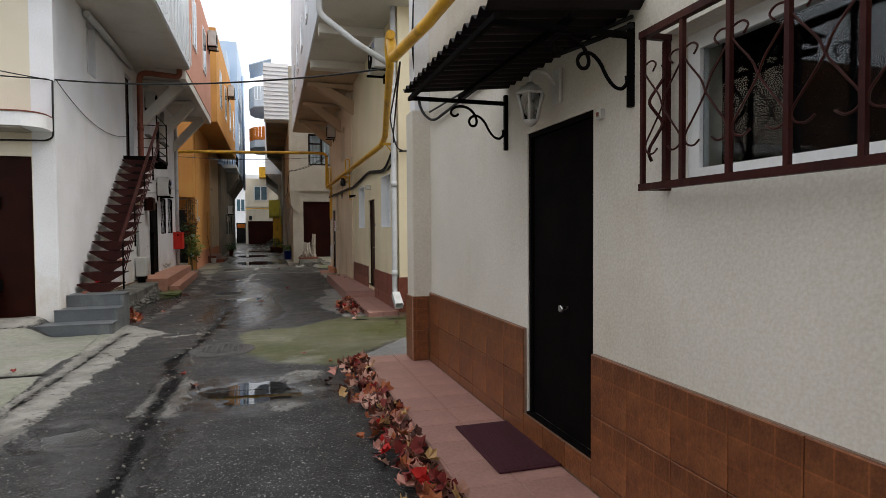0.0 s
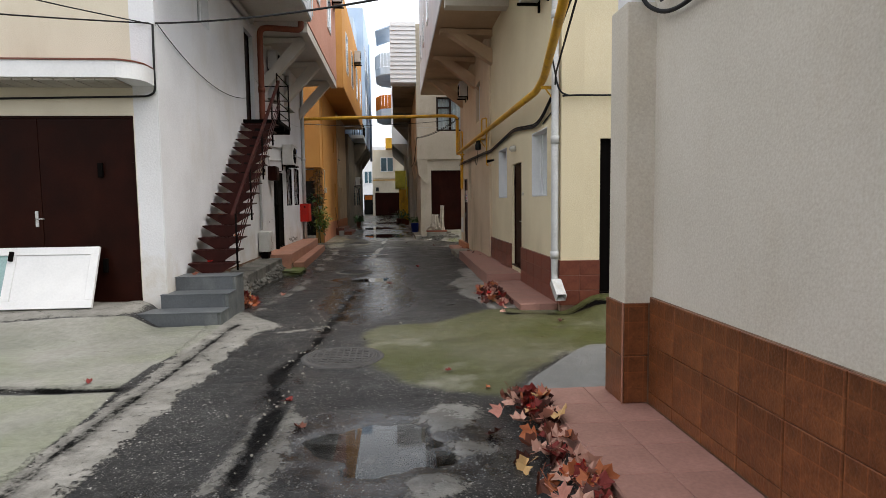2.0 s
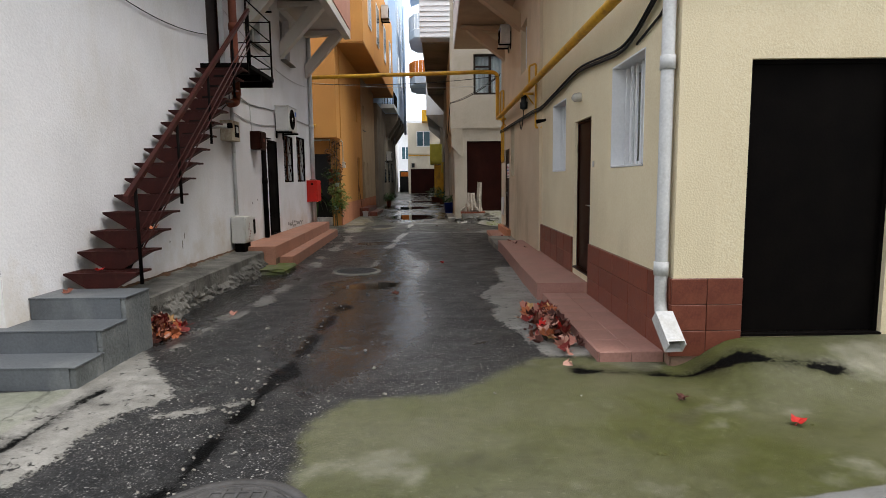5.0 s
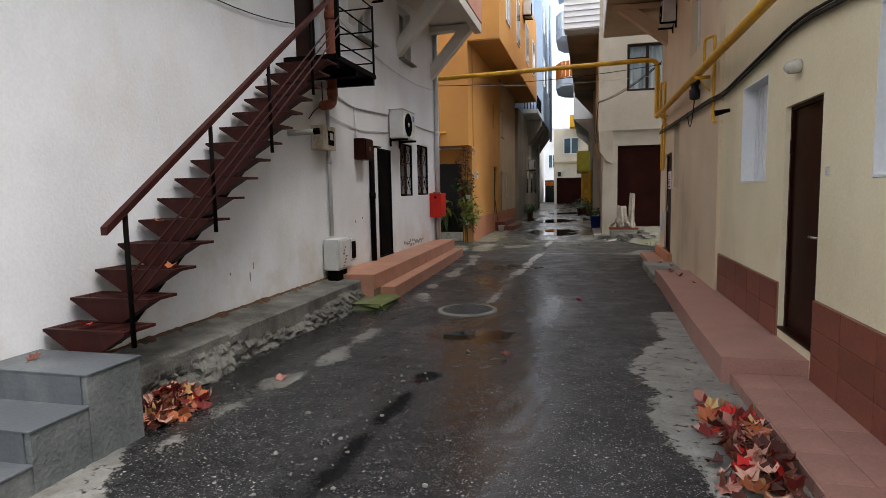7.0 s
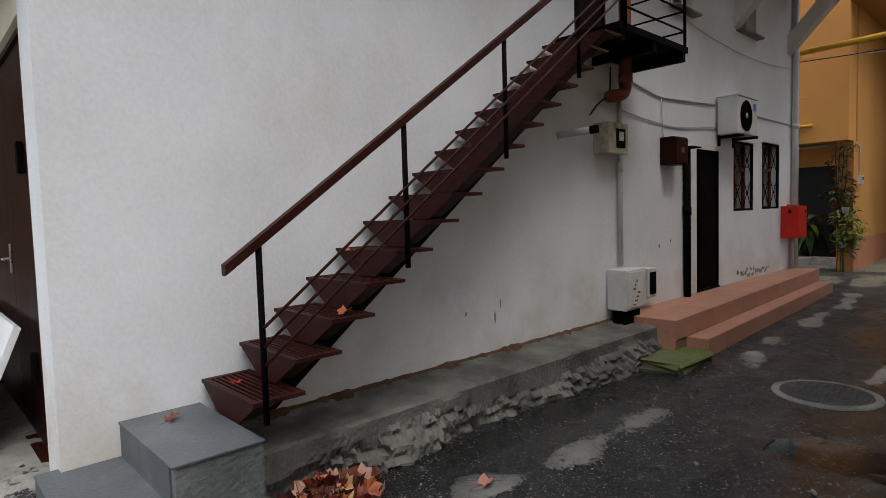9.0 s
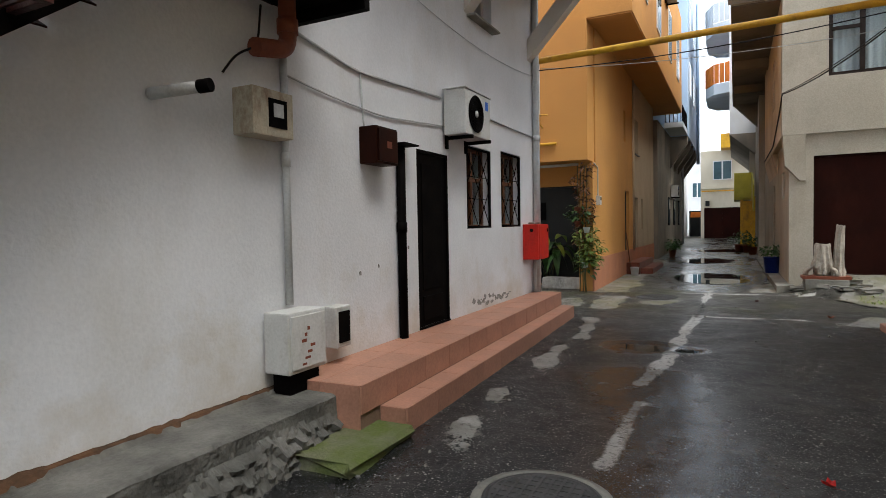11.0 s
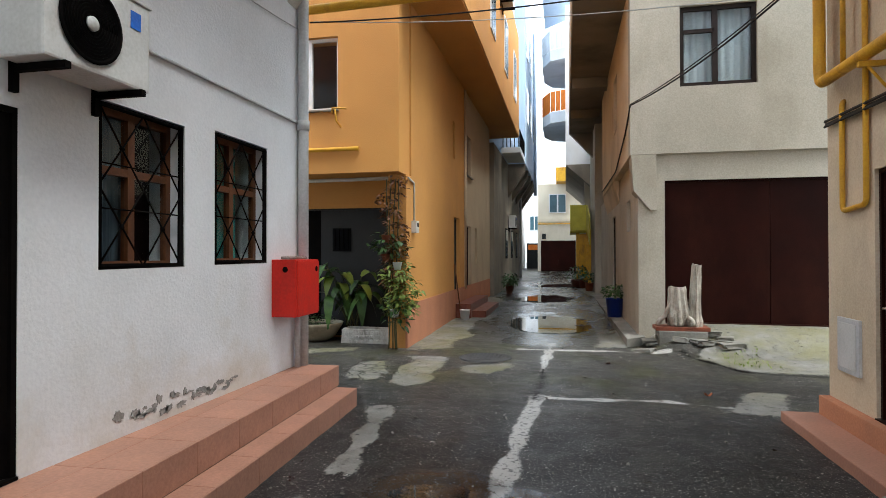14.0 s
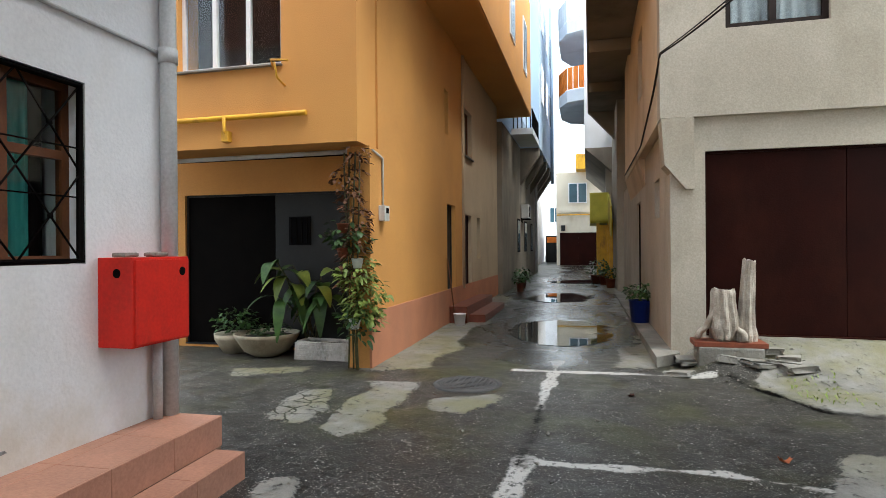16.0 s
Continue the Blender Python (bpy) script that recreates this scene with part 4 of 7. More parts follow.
part("stringer", bm, M_BLACKMETAL, stair)


def tread_mesh():
    bm = bmesh.new()
    for a in ((-0.32, 0.32, 0, 0.035), (-0.32, 0.32, 0.245, 0.28)):
        add_box(bm, a[0], a[1], a[2], a[3], -0.02, 0)
    for x in (-0.32, 0.285):
        add_box(bm, x, x + 0.035, 0.035, 0.245, -0.02, 0)
    for k in range(6):
        add_box(bm, -0.285, 0.285, 0.052 + k * 0.031, 0.064 + k * 0.031, -0.018, -0.003)
    return mesh_of("tread", bm, M_BROWNRED)


def apron_mesh():
    bm = bmesh.new()
    add_prism(bm, [(-0.32, -0.02), (0.32, -0.02), (0.09, -0.165), (-0.09, -0.165)], "y", 0.006, 0.014)
    add_prism(bm, [(-0.32, -0.02), (-0.09, -0.15), (-0.09, -0.14), (-0.30, -0.02)], "y", 0.014, 0.26)
    add_prism(bm, [(0.32, -0.02), (0.09, -0.15), (0.09, -0.14), (0.30, -0.02)], "y", 0.014, 0.12)
    return mesh_of("apron", bm, M_BROWNRED)


tread_me, apron_me = tread_mesh(), apron_mesh()
for k in range(15):
    at = pose(-2.65, Y1 + GO * k, Z1 + RISE * k)
    piece("tread", tread_me, stair, at)
    piece("apron", apron_me, stair, at)
landing = part("landing", bx(-2.99, -2.32, 13.86, 15.17, 3.09, 3.15), M_BLACKMETAL, stair)
for y in (13.92, 14.5, 15.1):
    part("joist", bx(-2.98, -2.33, y - 0.03, y + 0.03, 3.0, 3.09), M_BLACKMETAL, stair)


def rail_z(y, off):
    return Z1 + (y - Y1) / GO * RISE + off


def top_rail_z(y):
    return 1.487 + 0.708 * (y - 10.54)


for y in (10.53, 11.44, 12.335, 13.22, 13.93):
    part("post", tube([(-2.31, y, rail_z(y, -0.15)), (-2.31, y, top_rail_z(y) - 0.02)], 0.016, 6), M_BLACKMETAL, stair)
bm = bmesh.new()
add_prism(bm, [(10.36, top_rail_z(10.36) - 0.045), (13.96, top_rail_z(13.96) - 0.045), (13.96, top_rail_z(13.96) + 0.005), (10.36, top_rail_z(10.36) + 0.005)], "x", -2.335, -2.29)
part("handrail", bm, M_BROWNRED, stair)
for off in (0.14, 0.23, 0.32):
    part("rod", tube([(-2.295, 10.53, rail_z(10.53, off)), (-2.295, 13.93, rail_z(13.93, off))], 0.008, 6), M_BROWNRED, stair)
for y in (13.93, 15.14):
    part("post", tube([(-2.34, y, 3.12), (-2.34, y, 4.05)], 0.016, 6), M_BLACKMETAL, stair)
for z in (3.3, 3.5, 3.72, 4.03):
    part("rod", tube([(-2.34, 13.93, z), (-2.34, 15.14, z), (-2.97, 15.15, z)], 0.010, 6), M_BLACKMETAL, stair)

# ---- doors ----
M_CHROME = mat("worn_chrome", (0.55, 0.55, 0.54), (0.42, 0.42, 0.41), 0.28, 9, 60, 0.05, metal=0.9)


def door(name, axis, face_at, depth, u0, u1, z0, z1, material, label, handle=None, panels=False, leaves=1, frame_mat=None, hinges=None):
    """A door set back in its opening. handle: (u, z)."""
    s = 1 if depth > 0 else -1

    def b(ua, ub, wa, wb, za, zb, bevel=0.0):
        w0, w1 = sorted((face_at + wa * s, face_at + wb * s))
        return bx(w0, w1, ua, ub, za, zb, bevel=bevel) if axis == "x" else bx(ua, ub, w0, w1, za, zb, bevel=bevel)
    d = abs(depth)
    root = None
    for k in range(leaves):
        ua, ub = u0 + 0.03 + (u1 - u0 - 0.06) * k / leaves, u0 + 0.03 + (u1 - u0 - 0.06) * (k + 1) / leaves - (0.006 if leaves > 1 else 0)
        bm = b(ua, ub, d, d + 0.05, z0 + 0.006, z1 - 0.03, 0.004)
        if root is None:
            root = solid(name, bm, material, label, "door", "", "structure")
        else:
            part("leaf", bm, material, root)
        if panels:
            for za, zb in panels:
                part("panel", b(ua + 0.1, ub - 0.1, d - 0.012, d - 0.001, za, zb, 0.005), material, root)
    for ua, ub, za, zb in ((u0, u0 + 0.03, z0, z1), (u1 - 0.03, u1, z0, z1), (u0 + 0.03, u1 - 0.03, z1 - 0.03, z1)):
        part("door_frame", b(ua, ub, d - 0.02, d + 0.06, za, zb), frame_mat or material, root)
    part("threshold", b(u0 + 0.001, u1 - 0.001, -0.012, d, z0 - 0.012, z0 + 0.006), frame_mat or material, root)
    if handle:
        u, z, way = handle
        part("lock_plate", b(u - 0.02, u + 0.02, d - 0.012, d - 0.001, z - 0.1, z + 0.1, 0.003), M_CHROME, root, "worn chrome plate")
        bm = bmesh.new()
        pts = [(d - 0.012, u), (d - 0.055, u), (d - 0.055, u + way * 0.11)]
        add_tube(bm, bent([((face_at + w * s, v, z) if axis == "x" else (v, face_at + w * s, z)) for w, v in pts], 0.02, 4), 0.009, 8)
        part("door_handle", bm, M_CHROME, root, "chrome handle")
    for z in hinges or ():
        part("hinge", b(u1 - 0.05, u1 - 0.02, d - 0.03, d - 0.001, z - 0.06, z + 0.06, 0.006), material, root)
    return root


D1 = door("door_1", "x", 1.6, 0.03, 2.66, 3.46, 0.31, 2.12, M_BLACKMETAL, "closed plain black metal house door", None)
bm = bmesh.new()
add_tube(bm, [(1.63, 2.98, 1.05), (1.595, 2.98, 1.05), (1.59, 2.98, 1.05), (1.575, 2.98, 1.05)], [0.012, 0.012, 0.024, 0.018], 12)
part("door_knob", bm, M_CHROME, D1, "round chrome knob")
door("door_2", "x", 2.1, 0.06, 12.14, 12.94, 0.33, 2.18, M_BROWNMETAL, "closed dark brown house door with chrome handle", (12.22, 1.15, 1), hinges=(1.85,))
door("door_3", "y", 9.7, 0.06, 2.62, 3.7, 0.27, 2.31, M_BLACKMETAL, "closed black side door", None)
D4 = door("door_4", "x", 2.05, 0.05, 19.37, 20.29, 0.295, 2.21, M_BROWNMETAL, "dark brown metal door with a paper notice", (20.19, 1.15, -1))
door("door_5", "x", -3.0, -0.025, 16.95, 17.68, 0.435, 2.31, M_BLACKMETAL, "closed black metal house door", None, panels=((0.5, 0.76), (0.83, 2.17)))
GD = door("door_6", "y", 9.8, 0.05, -5.65, -3.31, 0.28, 2.62, M_BROWNMETAL, "dark brown double garage door", (-4.55, 1.35, 1), leaves=2, hinges=(0.6, 2.1))
door("door_7", "x", -3.0, -0.1, 14.2, 14.9, 3.1, 5.0, M_BROWNMETAL, "dark brown door at the head of a stair", None)
GG = door("door_8", "y", 25.5, 0.06, 1.345, 4.6, 0.42, 2.79, M_GATE, "maroon painted steel garage gate", None, leaves=2)
door("door_9", "x", -2.77, -0.1, 28.25, 28.95, 0.42, 2.42, M_GREYGATE, "grey house door above steps", None)
door("door_10", "x", -2.765, -0.1, 29.9, 30.6, 0.45, 2.3, M_BROWNMETAL, "brown house door", None)
# Left leaf is coloured black for the shade in the recess; right leaf stays grey.
GR = door("door_11", "y", 25.15, 0.06, -6.2, -3.15, 0.12, 2.4, M_BLACKMETAL, "dark grey painted garage gate with a small grille, left leaf blackened for the recess shade", None, leaves=2, frame_mat=M_GREYGATE)
for leaf in GR.children:
    if leaf.name.startswith("leaf"):
        leaf.data.materials[0] = M_GREYGATE
door("door_12", "x", 0.92, 0.06, 30.1, 31.0, 0.3, 2.5, M_BLACKMETAL, "black house door by the lane", None)
for z0, z1, u0, u1 in ((2.0, 2.36, -5.5, -5.05),):
    part("hatch_frame", bx(u0, u1, 9.82, 9.845, z0, z1, bevel=0.004), M_WINWHITE, GD, "white framed hatch")
    part("hatch_pane", bx(u0 + 0.05, u1 - 0.05, 9.812, 9.819, z0 + 0.05, z1 - 0.05), M_UNLIT, GD)
for x, z in ((-3.75, 1.95), (-3.75, 0.75), (-5.6, 1.7)):
    part("bolt", bx(x - 0.03, x + 0.03, 9.81, 9.845, z - 0.09, z + 0.09, bevel=0.008), M_BLACKMETAL, GD)

# ---- windows ----
def window(name, axis, face_at, depth, u0, u1, z0, z1, frame_mat, label, mullions=(0.5,), transom=None, curtain=None, curtain_from=0.0, curtain_to=1.0, fw=0.05, sill=None):
    s = 1 if depth > 0 else -1
    d = abs(depth)

    def b(ua, ub, wa, wb, za, zb, bevel=0.0):
        w0, w1 = sorted((face_at + wa * s, face_at + wb * s))
        return bx(w0, w1, ua, ub, za, zb, bevel=bevel) if axis == "x" else bx(ua, ub, w0, w1, za, zb, bevel=bevel)
    root = solid(name, b(u0, u1, d, d + 0.05, z0, z0 + fw), frame_mat, label, "window", "", "structure")
    for r in ((u0, u1, z1 - fw, z1), (u0, u0 + fw, z0 + fw, z1 - fw), (u1 - fw, u1, z0 + fw, z1 - fw)):
        part("window_frame", b(r[0], r[1], d, d + 0.05, r[2], r[3]), frame_mat, root)
    for f in mullions:
        u = u0 + (u1 - u0) * f
        part("mullion", b(u - fw * 0.6, u + fw * 0.6, d - 0.006, d + 0.052, z0 + fw, z1 - fw), frame_mat, root)
    if transom:
        part("transom", b(u0 + fw, u1 - fw, d - 0.004, d + 0.051, transom - fw * 0.5, transom + fw * 0.5), frame_mat, root)
    cuts = [u0 + fw, *[u0 + (u1 - u0) * f for f in mullions], u1 - fw]
    for a, c in zip(cuts, cuts[1:]):
        p = part("pane", b(a, c, d + 0.02, d + 0.026, z0 + fw, z1 - fw), M_GLASS, root)
        p.visible_shadow = False
    if curtain:
        bm = bmesh.new()
        n = 48
        ua, ub = u0 + (u1 - u0) * curtain_from, u0 + (u1 - u0) * curtain_to
        cols = []
        for i in range(n + 1):
            u = ua + (ub - ua) * i / n
            w = face_at + s * (d + 0.11 + 0.022 * math.sin(i * 1.1) + 0.008 * math.sin(i * 2.7))
            cols.append([bm.verts.new((w, u, z) if axis == "x" else (u, w, z)) for z in (z0 + 0.02, z1 - 0.02)])
        for p, q in zip(cols, cols[1:]):
            bm.faces.new((p[0], q[0], q[1], p[1])).smooth = True
        part("curtain", bm, curtain, root)
    # Black sheet behind the panes stands in for the unlit room.
    part("unlit_backing", b(u0 - 0.1, u1 + 0.1, d + 0.32, d + 0.34, z0 - 0.1, z1 + 0.1), M_UNLIT, root)
    if sill:
        part("window_sill", b(u0 - 0.02, u1 + 0.02, -sill, 0.02, z0 - 0.03, z0 - 0.004, 0.006), M_CONCRETE if sill > 0.03 else frame_mat, root)
    return root


M_LACE = mat("white_lace_curtain", (0.66, 0.70, 0.72), (0.5, 0.54, 0.57), 0.9, 30, 60, 0.3)
M_TEAL = mat("teal_curtain", (0.05, 0.30, 0.27), (0.03, 0.2, 0.18), 0.9, 6, 60, 0.2)
M_BLUEGREY = mat("grey_blue_curtain", (0.32, 0.40, 0.44), (0.22, 0.28, 0.32), 0.9, 6, 60, 0.2)
M_DIMCURTAIN = mat("dim_blue_curtain", (0.12, 0.17, 0.21), (0.07, 0.10, 0.13), 0.9, 6, 60, 0.2)
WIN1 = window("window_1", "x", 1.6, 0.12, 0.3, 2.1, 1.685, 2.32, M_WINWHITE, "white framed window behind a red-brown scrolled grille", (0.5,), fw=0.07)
WIN2 = window("window_2", "x", 2.1, 0.2, 10.42, 11.35, 1.57, 2.55, M_WINWHITE, "deep white window with upright white bars", (), fw=0.06, curtain=M_BLUEGREY)
WIN3 = window("window_3", "x", 2.1, 0.2, 13.46, 14.35, 1.58, 2.56, M_WINWHITE, "deep white window with upright white bars", (), fw=0.06, curtain=M_BLUEGREY)
for wdw, ua, ub in ((WIN2, 10.42, 11.35), (WIN3, 13.46, 14.35)):
    for k in range(6):
        u = ua + 0.1 + (ub - ua - 0.2) * k / 5
        part("bar", bx(2.205, 2.225, u - 0.016, u + 0.016, 1.60, 2.53), M_WINWHITE, wdw)
    for a in ((ua, ua + 0.008, 1.57, 2.55), (ub - 0.008, ub, 1.57, 2.55), (ua, ub, 1.57, 1.585), (ua, ub, 2.54, 2.555)):
        part("reveal", bx(2.095, 2.3, a[0], a[1], a[2] + 0.004, a[3] + 0.004), M_WINWHITE, wdw, "white painted reveal")
window("window_4", "x", 2.05, 0.1, 18.48, 19.1, 1.55, 2.7, M_BLACKMETAL, "narrow dark window in a tan wall", ())
window("window_5", "x", 2.05, 0.1, 16.7, 17.5, 3.55, 4.5, M_WINWHITE, "upper window in a tan wall", (0.33, 0.66), curtain=M_LACE)
WIN6 = window("window_6", "x", -3.0, -0.12, 18.2, 19.0, 1.47, 2.5, M_WOODBROWN, "brown wooden window with a diamond grille", (0.5,), 2.1, M_DIMCURTAIN, 0.25, 0.6)
WIN7 = window("window_7", "x", -3.0, -0.12, 19.37, 20.2, 1.48, 2.55, M_WOODBROWN, "brown wooden window with a diamond grille and teal curtain", (0.5,), 2.12, M_TEAL, 0.1, 0.8)


def diamond_grille(parent, x, u0, u1, z0, z1):
    """Thin crossed bars with small bosses, in a dark frame."""
    um, zs = (u0 + u1) / 2, (z0 + (z1 - z0) * 0.36, z0 + (z1 - z0) * 0.64)
    part("grille_frame", tube([(x, u0, z0), (x, u1, z0), (x, u1, z1), (x, u0, z1), (x, u0, z0)], 0.026, 4), M_BLACKMETAL, parent)
    for u in (u0 + (u1 - u0) * 0.25, u0 + (u1 - u0) * 0.75):
        h = (u1 - u0) * 0.25
        for k in range(2):
            za, zb = (z0, zs[0] + 0.14) if k == 0 else (zs[1] - 0.14, z1)
            part("grille_bar", tube([(x, u - h, za), (x, u + h, zb)], 0.006, 4), M_BLACKMETAL, parent)
            part("grille_bar", tube([(x, u + h, za), (x, u - h, zb)], 0.006, 4), M_BLACKMETAL, parent)
            bm = bmesh.new()
            bmesh.ops.create_icosphere(bm, subdivisions=1, radius=0.018, matrix=Matrix.Translation((x, u, (za + zb) / 2)))
            part("boss", bm, M_BLACKMETAL, parent)
    for z in zs:
        part("grille_bar", tube([(x, u0, z), (x, u1, z)], 0.006, 4), M_BLACKMETAL, parent)


diamond_grille(WIN6, -3.02, 18.22, 18.98, 1.49, 2.48)
diamond_grille(WIN7, -3.02, 19.39, 20.18, 1.5, 2.53)
M_DARKFRAME = mat("dark_stained_window_wood", (0.022, 0.012, 0.009), (0.014, 0.008, 0.006), 0.5, 7, 60, 0.2)
window("window_8", "x", -3.0, -0.12, 11.45, 12.0, 4.28, 5.2, M_WINWHITE, "upper white window in a white wall", ())
window("window_9", "x", -3.0, -0.12, 16.2, 16.85, 3.98, 4.9, M_WINWHITE, "upper white window in a white wall", (0.5,), sill=0.12)
window("window_10", "x", -3.0, -0.12, 18.3, 19.1, 4.1, 5.1, M_WINWHITE, "upper white window in a white wall", (0.5,), sill=0.12)
window("window_11", "y", 9.8, 0.12, -5.2, -3.88, 4.25, 5.3, M_WINWHITE, "upper white window in a cream wall", (0.33, 0.66))
window("window_12", "y", 23.87, 0.08, -5.28, -3.80, 3.86, 5.03, M_WINWHITE, "white three-part window in an orange wall", (0.33, 0.66), sill=0.06)
window("window_13", "x", -2.77, -0.1, 28.1, 28.4, 3.75, 4.6, M_WOODBROWN, "narrow window in an orange wall", ())
window("window_14", "x", -2.765, -0.1, 29.8, 30.7, 3.6, 4.65, M_WOODBROWN, "window in a faded ochre wall", (0.5,), sill=0.06)
window("window_15", "x", -2.765, -0.1, 31.25, 31.7, 1.3, 2.3, M_WINWHITE, "small white window in a faded ochre wall", ())
WIN16 = window("window_16", "y", 25.42, 0.06, 1.58, 2.76, 4.33, 5.66, M_DARKFRAME, "dark wooden window with lace curtains over a garage", (0.47,), None, M_LACE, fw=0.07)
part("transom", bx(1.65, 2.13, 25.474, 25.53, 5.22, 5.28), M_DARKFRAME, WIN16)
window("window_17", "x", 0.92, 0.1, 26.7, 27.4, 2.0, 2.6, M_WOODBROWN, "small dark vent window", ())
window("window_18", "x", 0.79, 0.1, 28.0, 28.8, 4.2, 5.4, M_WOODBROWN, "window in a brown stained wall", (0.5,))

M_STICKER = mat("blue_sticker", (0.02, 0.14, 0.6), (0.02, 0.12, 0.5), 0.4)

# ---- the near house on the tiled platform ----
pillar = solid("pillar", bx(1.41, 1.86, 5.84, 6.12, 0.8, 2.74, bevel=0.012), M_ROUGHCAST, "cream plastered pillar at a house corner", "pillar", "", "structure")
part("upper_shaft", bx(1.445, 1.84, 5.87, 6.1, 2.74, 5.2, bevel=0.01), M_WHITE, pillar)

M_CORRUG = mat("dark_corrugated_metal", (0.010, 0.006, 0.006), (0.007, 0.005, 0.005), 0.6, 4, 50, 0.1)
canopy = thing("door_canopy", (1.25, 3.0, 2.4), "dark corrugated metal canopy on scrolled iron brackets over a door", "canopy")
bm = bmesh.new()
cols = []
N = 15 * 12
for i in range(N + 1):
    y = 2.22 + 1.6 * i / N
    w = 0.016 * math.cos(2 * math.pi * i / 12)
    cols.append([bm.verts.new((x, y, z + w + t)) for x, z, t in ((0.86, 2.425, 0), (1.6, 2.50, 0), (1.6, 2.50, 0.004), (0.86, 2.425, 0.004))])
for p, q in zip(cols, cols[1:]):
    for k in range(4):
        bm.faces.new((p[k], q[k], q[(k + 1) % 4], p[(k + 1) % 4]))
part("sheet", bm, M_CORRUG, canopy)
for y in (2.32, 3.79):
    part("arm", bx(0.9, 1.6, y - 0.012, y + 0.012, 2.37, 2.395), M_BLACKMETAL, canopy)
    part("wall_bar", bx(1.575, 1.6, y - 0.014, y + 0.014, 2.06, 2.44), M_BLACKMETAL, canopy)
for x, z in ((0.9, 2.385), (1.25, 2.42)):
    part("purlin", bx(x - 0.012, x + 0.012, 2.24, 3.8, z - 0.02, z + 0.005), M_BLACKMETAL, canopy)


def scroll_line(y):
    """An S-shaped iron scroll from the wall bar out to the canopy's edge."""
    pts = [(1.565, 2.20), (1.57, 2.165), (1.54, 2.135), (1.50, 2.145), (1.46, 2.19), (1.43, 2.25), (1.385, 2.29), (1.335, 2.285), (1.31, 2.25), (1.33, 2.215), (1.365, 2.22), (1.375, 2.255), (1.35, 2.31), (1.30, 2.345), (1.235, 2.35), (1.19, 2.325), (1.185, 2.29), (1.215, 2.275), (1.24, 2.295)]
    return bent([(x, y, z) for x, z in pts], 0.03, 3)


for y in (2.32, 3.79):
    part("scroll", tube(scroll_line(y), 0.009, 6), M_BLACKMETAL, canopy)

grille = thing("window_grille", (1.52, 1.3, 1.64), "red-brown iron window grille with scrolls", "grille")
GX = 1.47
for z in (1.672, 2.29):
    part("rail", bx(GX - 0.014, GX + 0.014, 0.1, 2.075, z - 0.014, z + 0.014), M_BROWNRED, grille)
    part("return_bar", bx(GX + 0.014, 1.6, 2.05, 2.075, z - 0.012, z + 0.012), M_BROWNRED, grille)
for y in (2.062, 1.825, 1.595, 1.365, 1.135, 0.905, 0.675, 0.445, 0.215):
    part("bar", bx(GX - 0.009, GX + 0.009, y - 0.009, y + 0.009, 1.686, 2.276), M_BROWNRED, grille)
part("bar", bx(1.57, 1.596, 2.05, 2.075, 1.686, 2.276), M_BROWNRED, grille)


def curl(y, z, h, flip):
    """A lazy S with curled ends between two bars."""
    s = -1 if flip else 1
    pts = [(-0.05, 0.36), (-0.075, 0.42), (-0.045, 0.47), (0.0, 0.45), (0.01, 0.40), (-0.02, 0.30), (-0.09, 0.12), (-0.11, 0.0), (-0.16, -0.15), (-0.22, -0.32), (-0.21, -0.40), (-0.17, -0.43), (-0.14, -0.38)]
    return bent([(GX + 0.004, y + s * (0.11 + p[0]), z + p[1] * h) for p in pts], 0.03, 3)


for y in (1.945, 1.71, 1.48, 1.25, 1.02, 0.79, 0.56):
    for flip in (False, True):
        part("scroll", tube(curl(y, 1.98, 0.42, flip), 0.004, 5), M_BROWNRED, grille)
pts = bent([(1.53 + p[0], 2.06, 1.98 + p[1] * 0.8) for p in ((0.03, 0.25), (0.05, 0.2), (-0.04, 0.05), (0.0, 0.0), (0.04, -0.05), (-0.04, -0.2), (-0.02, -0.25))], 0.03, 3)
part("scroll", tube(pts, 0.007, 5), M_BROWNRED, grille)

M_LAMPGLASS = mat("milky_lamp_glass", (0.55, 0.53, 0.48), (0.45, 0.43, 0.38), 0.25, 6, 50, 0.02)
lantern = thing("wall_lantern", (1.55, 3.05, 2.1), "off-white metal wall lantern beside a black door", "lamp")
LC = (1.42, 3.03)
bm = bmesh.new()
lathe(bm, [(0.02, 2.335), (0.03, 2.32), (0.055, 2.31), (0.085, 2.275), (0.088, 2.265), (0.02, 2.262)], (LC[0], LC[1], 0), 6)
part("roof", bm, M_ACWHITE, lantern)
for k in range(6):
    a = k * math.pi / 3
    part("stanchion", tube([(LC[0] + 0.078 * math.cos(a), LC[1] + 0.078 * math.sin(a), 2.265), (LC[0] + 0.042 * math.cos(a), LC[1] + 0.042 * math.sin(a), 2.12)], 0.009, 4), M_ACWHITE, lantern)
bm = bmesh.new()
lathe(bm, [(0.036, 2.122), (0.07, 2.262)], (LC[0], LC[1], 0), 6)
part("glass", bm, M_GLASS, lantern)
bm = bmesh.new()
lathe(bm, [(0.012, 2.125), (0.016, 2.16), (0.022, 2.2), (0.012, 2.225), (0.002, 2.23)], (LC[0], LC[1], 0), 10)
part("bulb", bm, M_LAMPGLASS, lantern)
bm = bmesh.new()
lathe(bm, [(0.006, 2.085), (0.03, 2.10), (0.045, 2.118), (0.045, 2.124)], (LC[0], LC[1], 0), 6)
part("base", bm, M_ACWHITE, lantern)
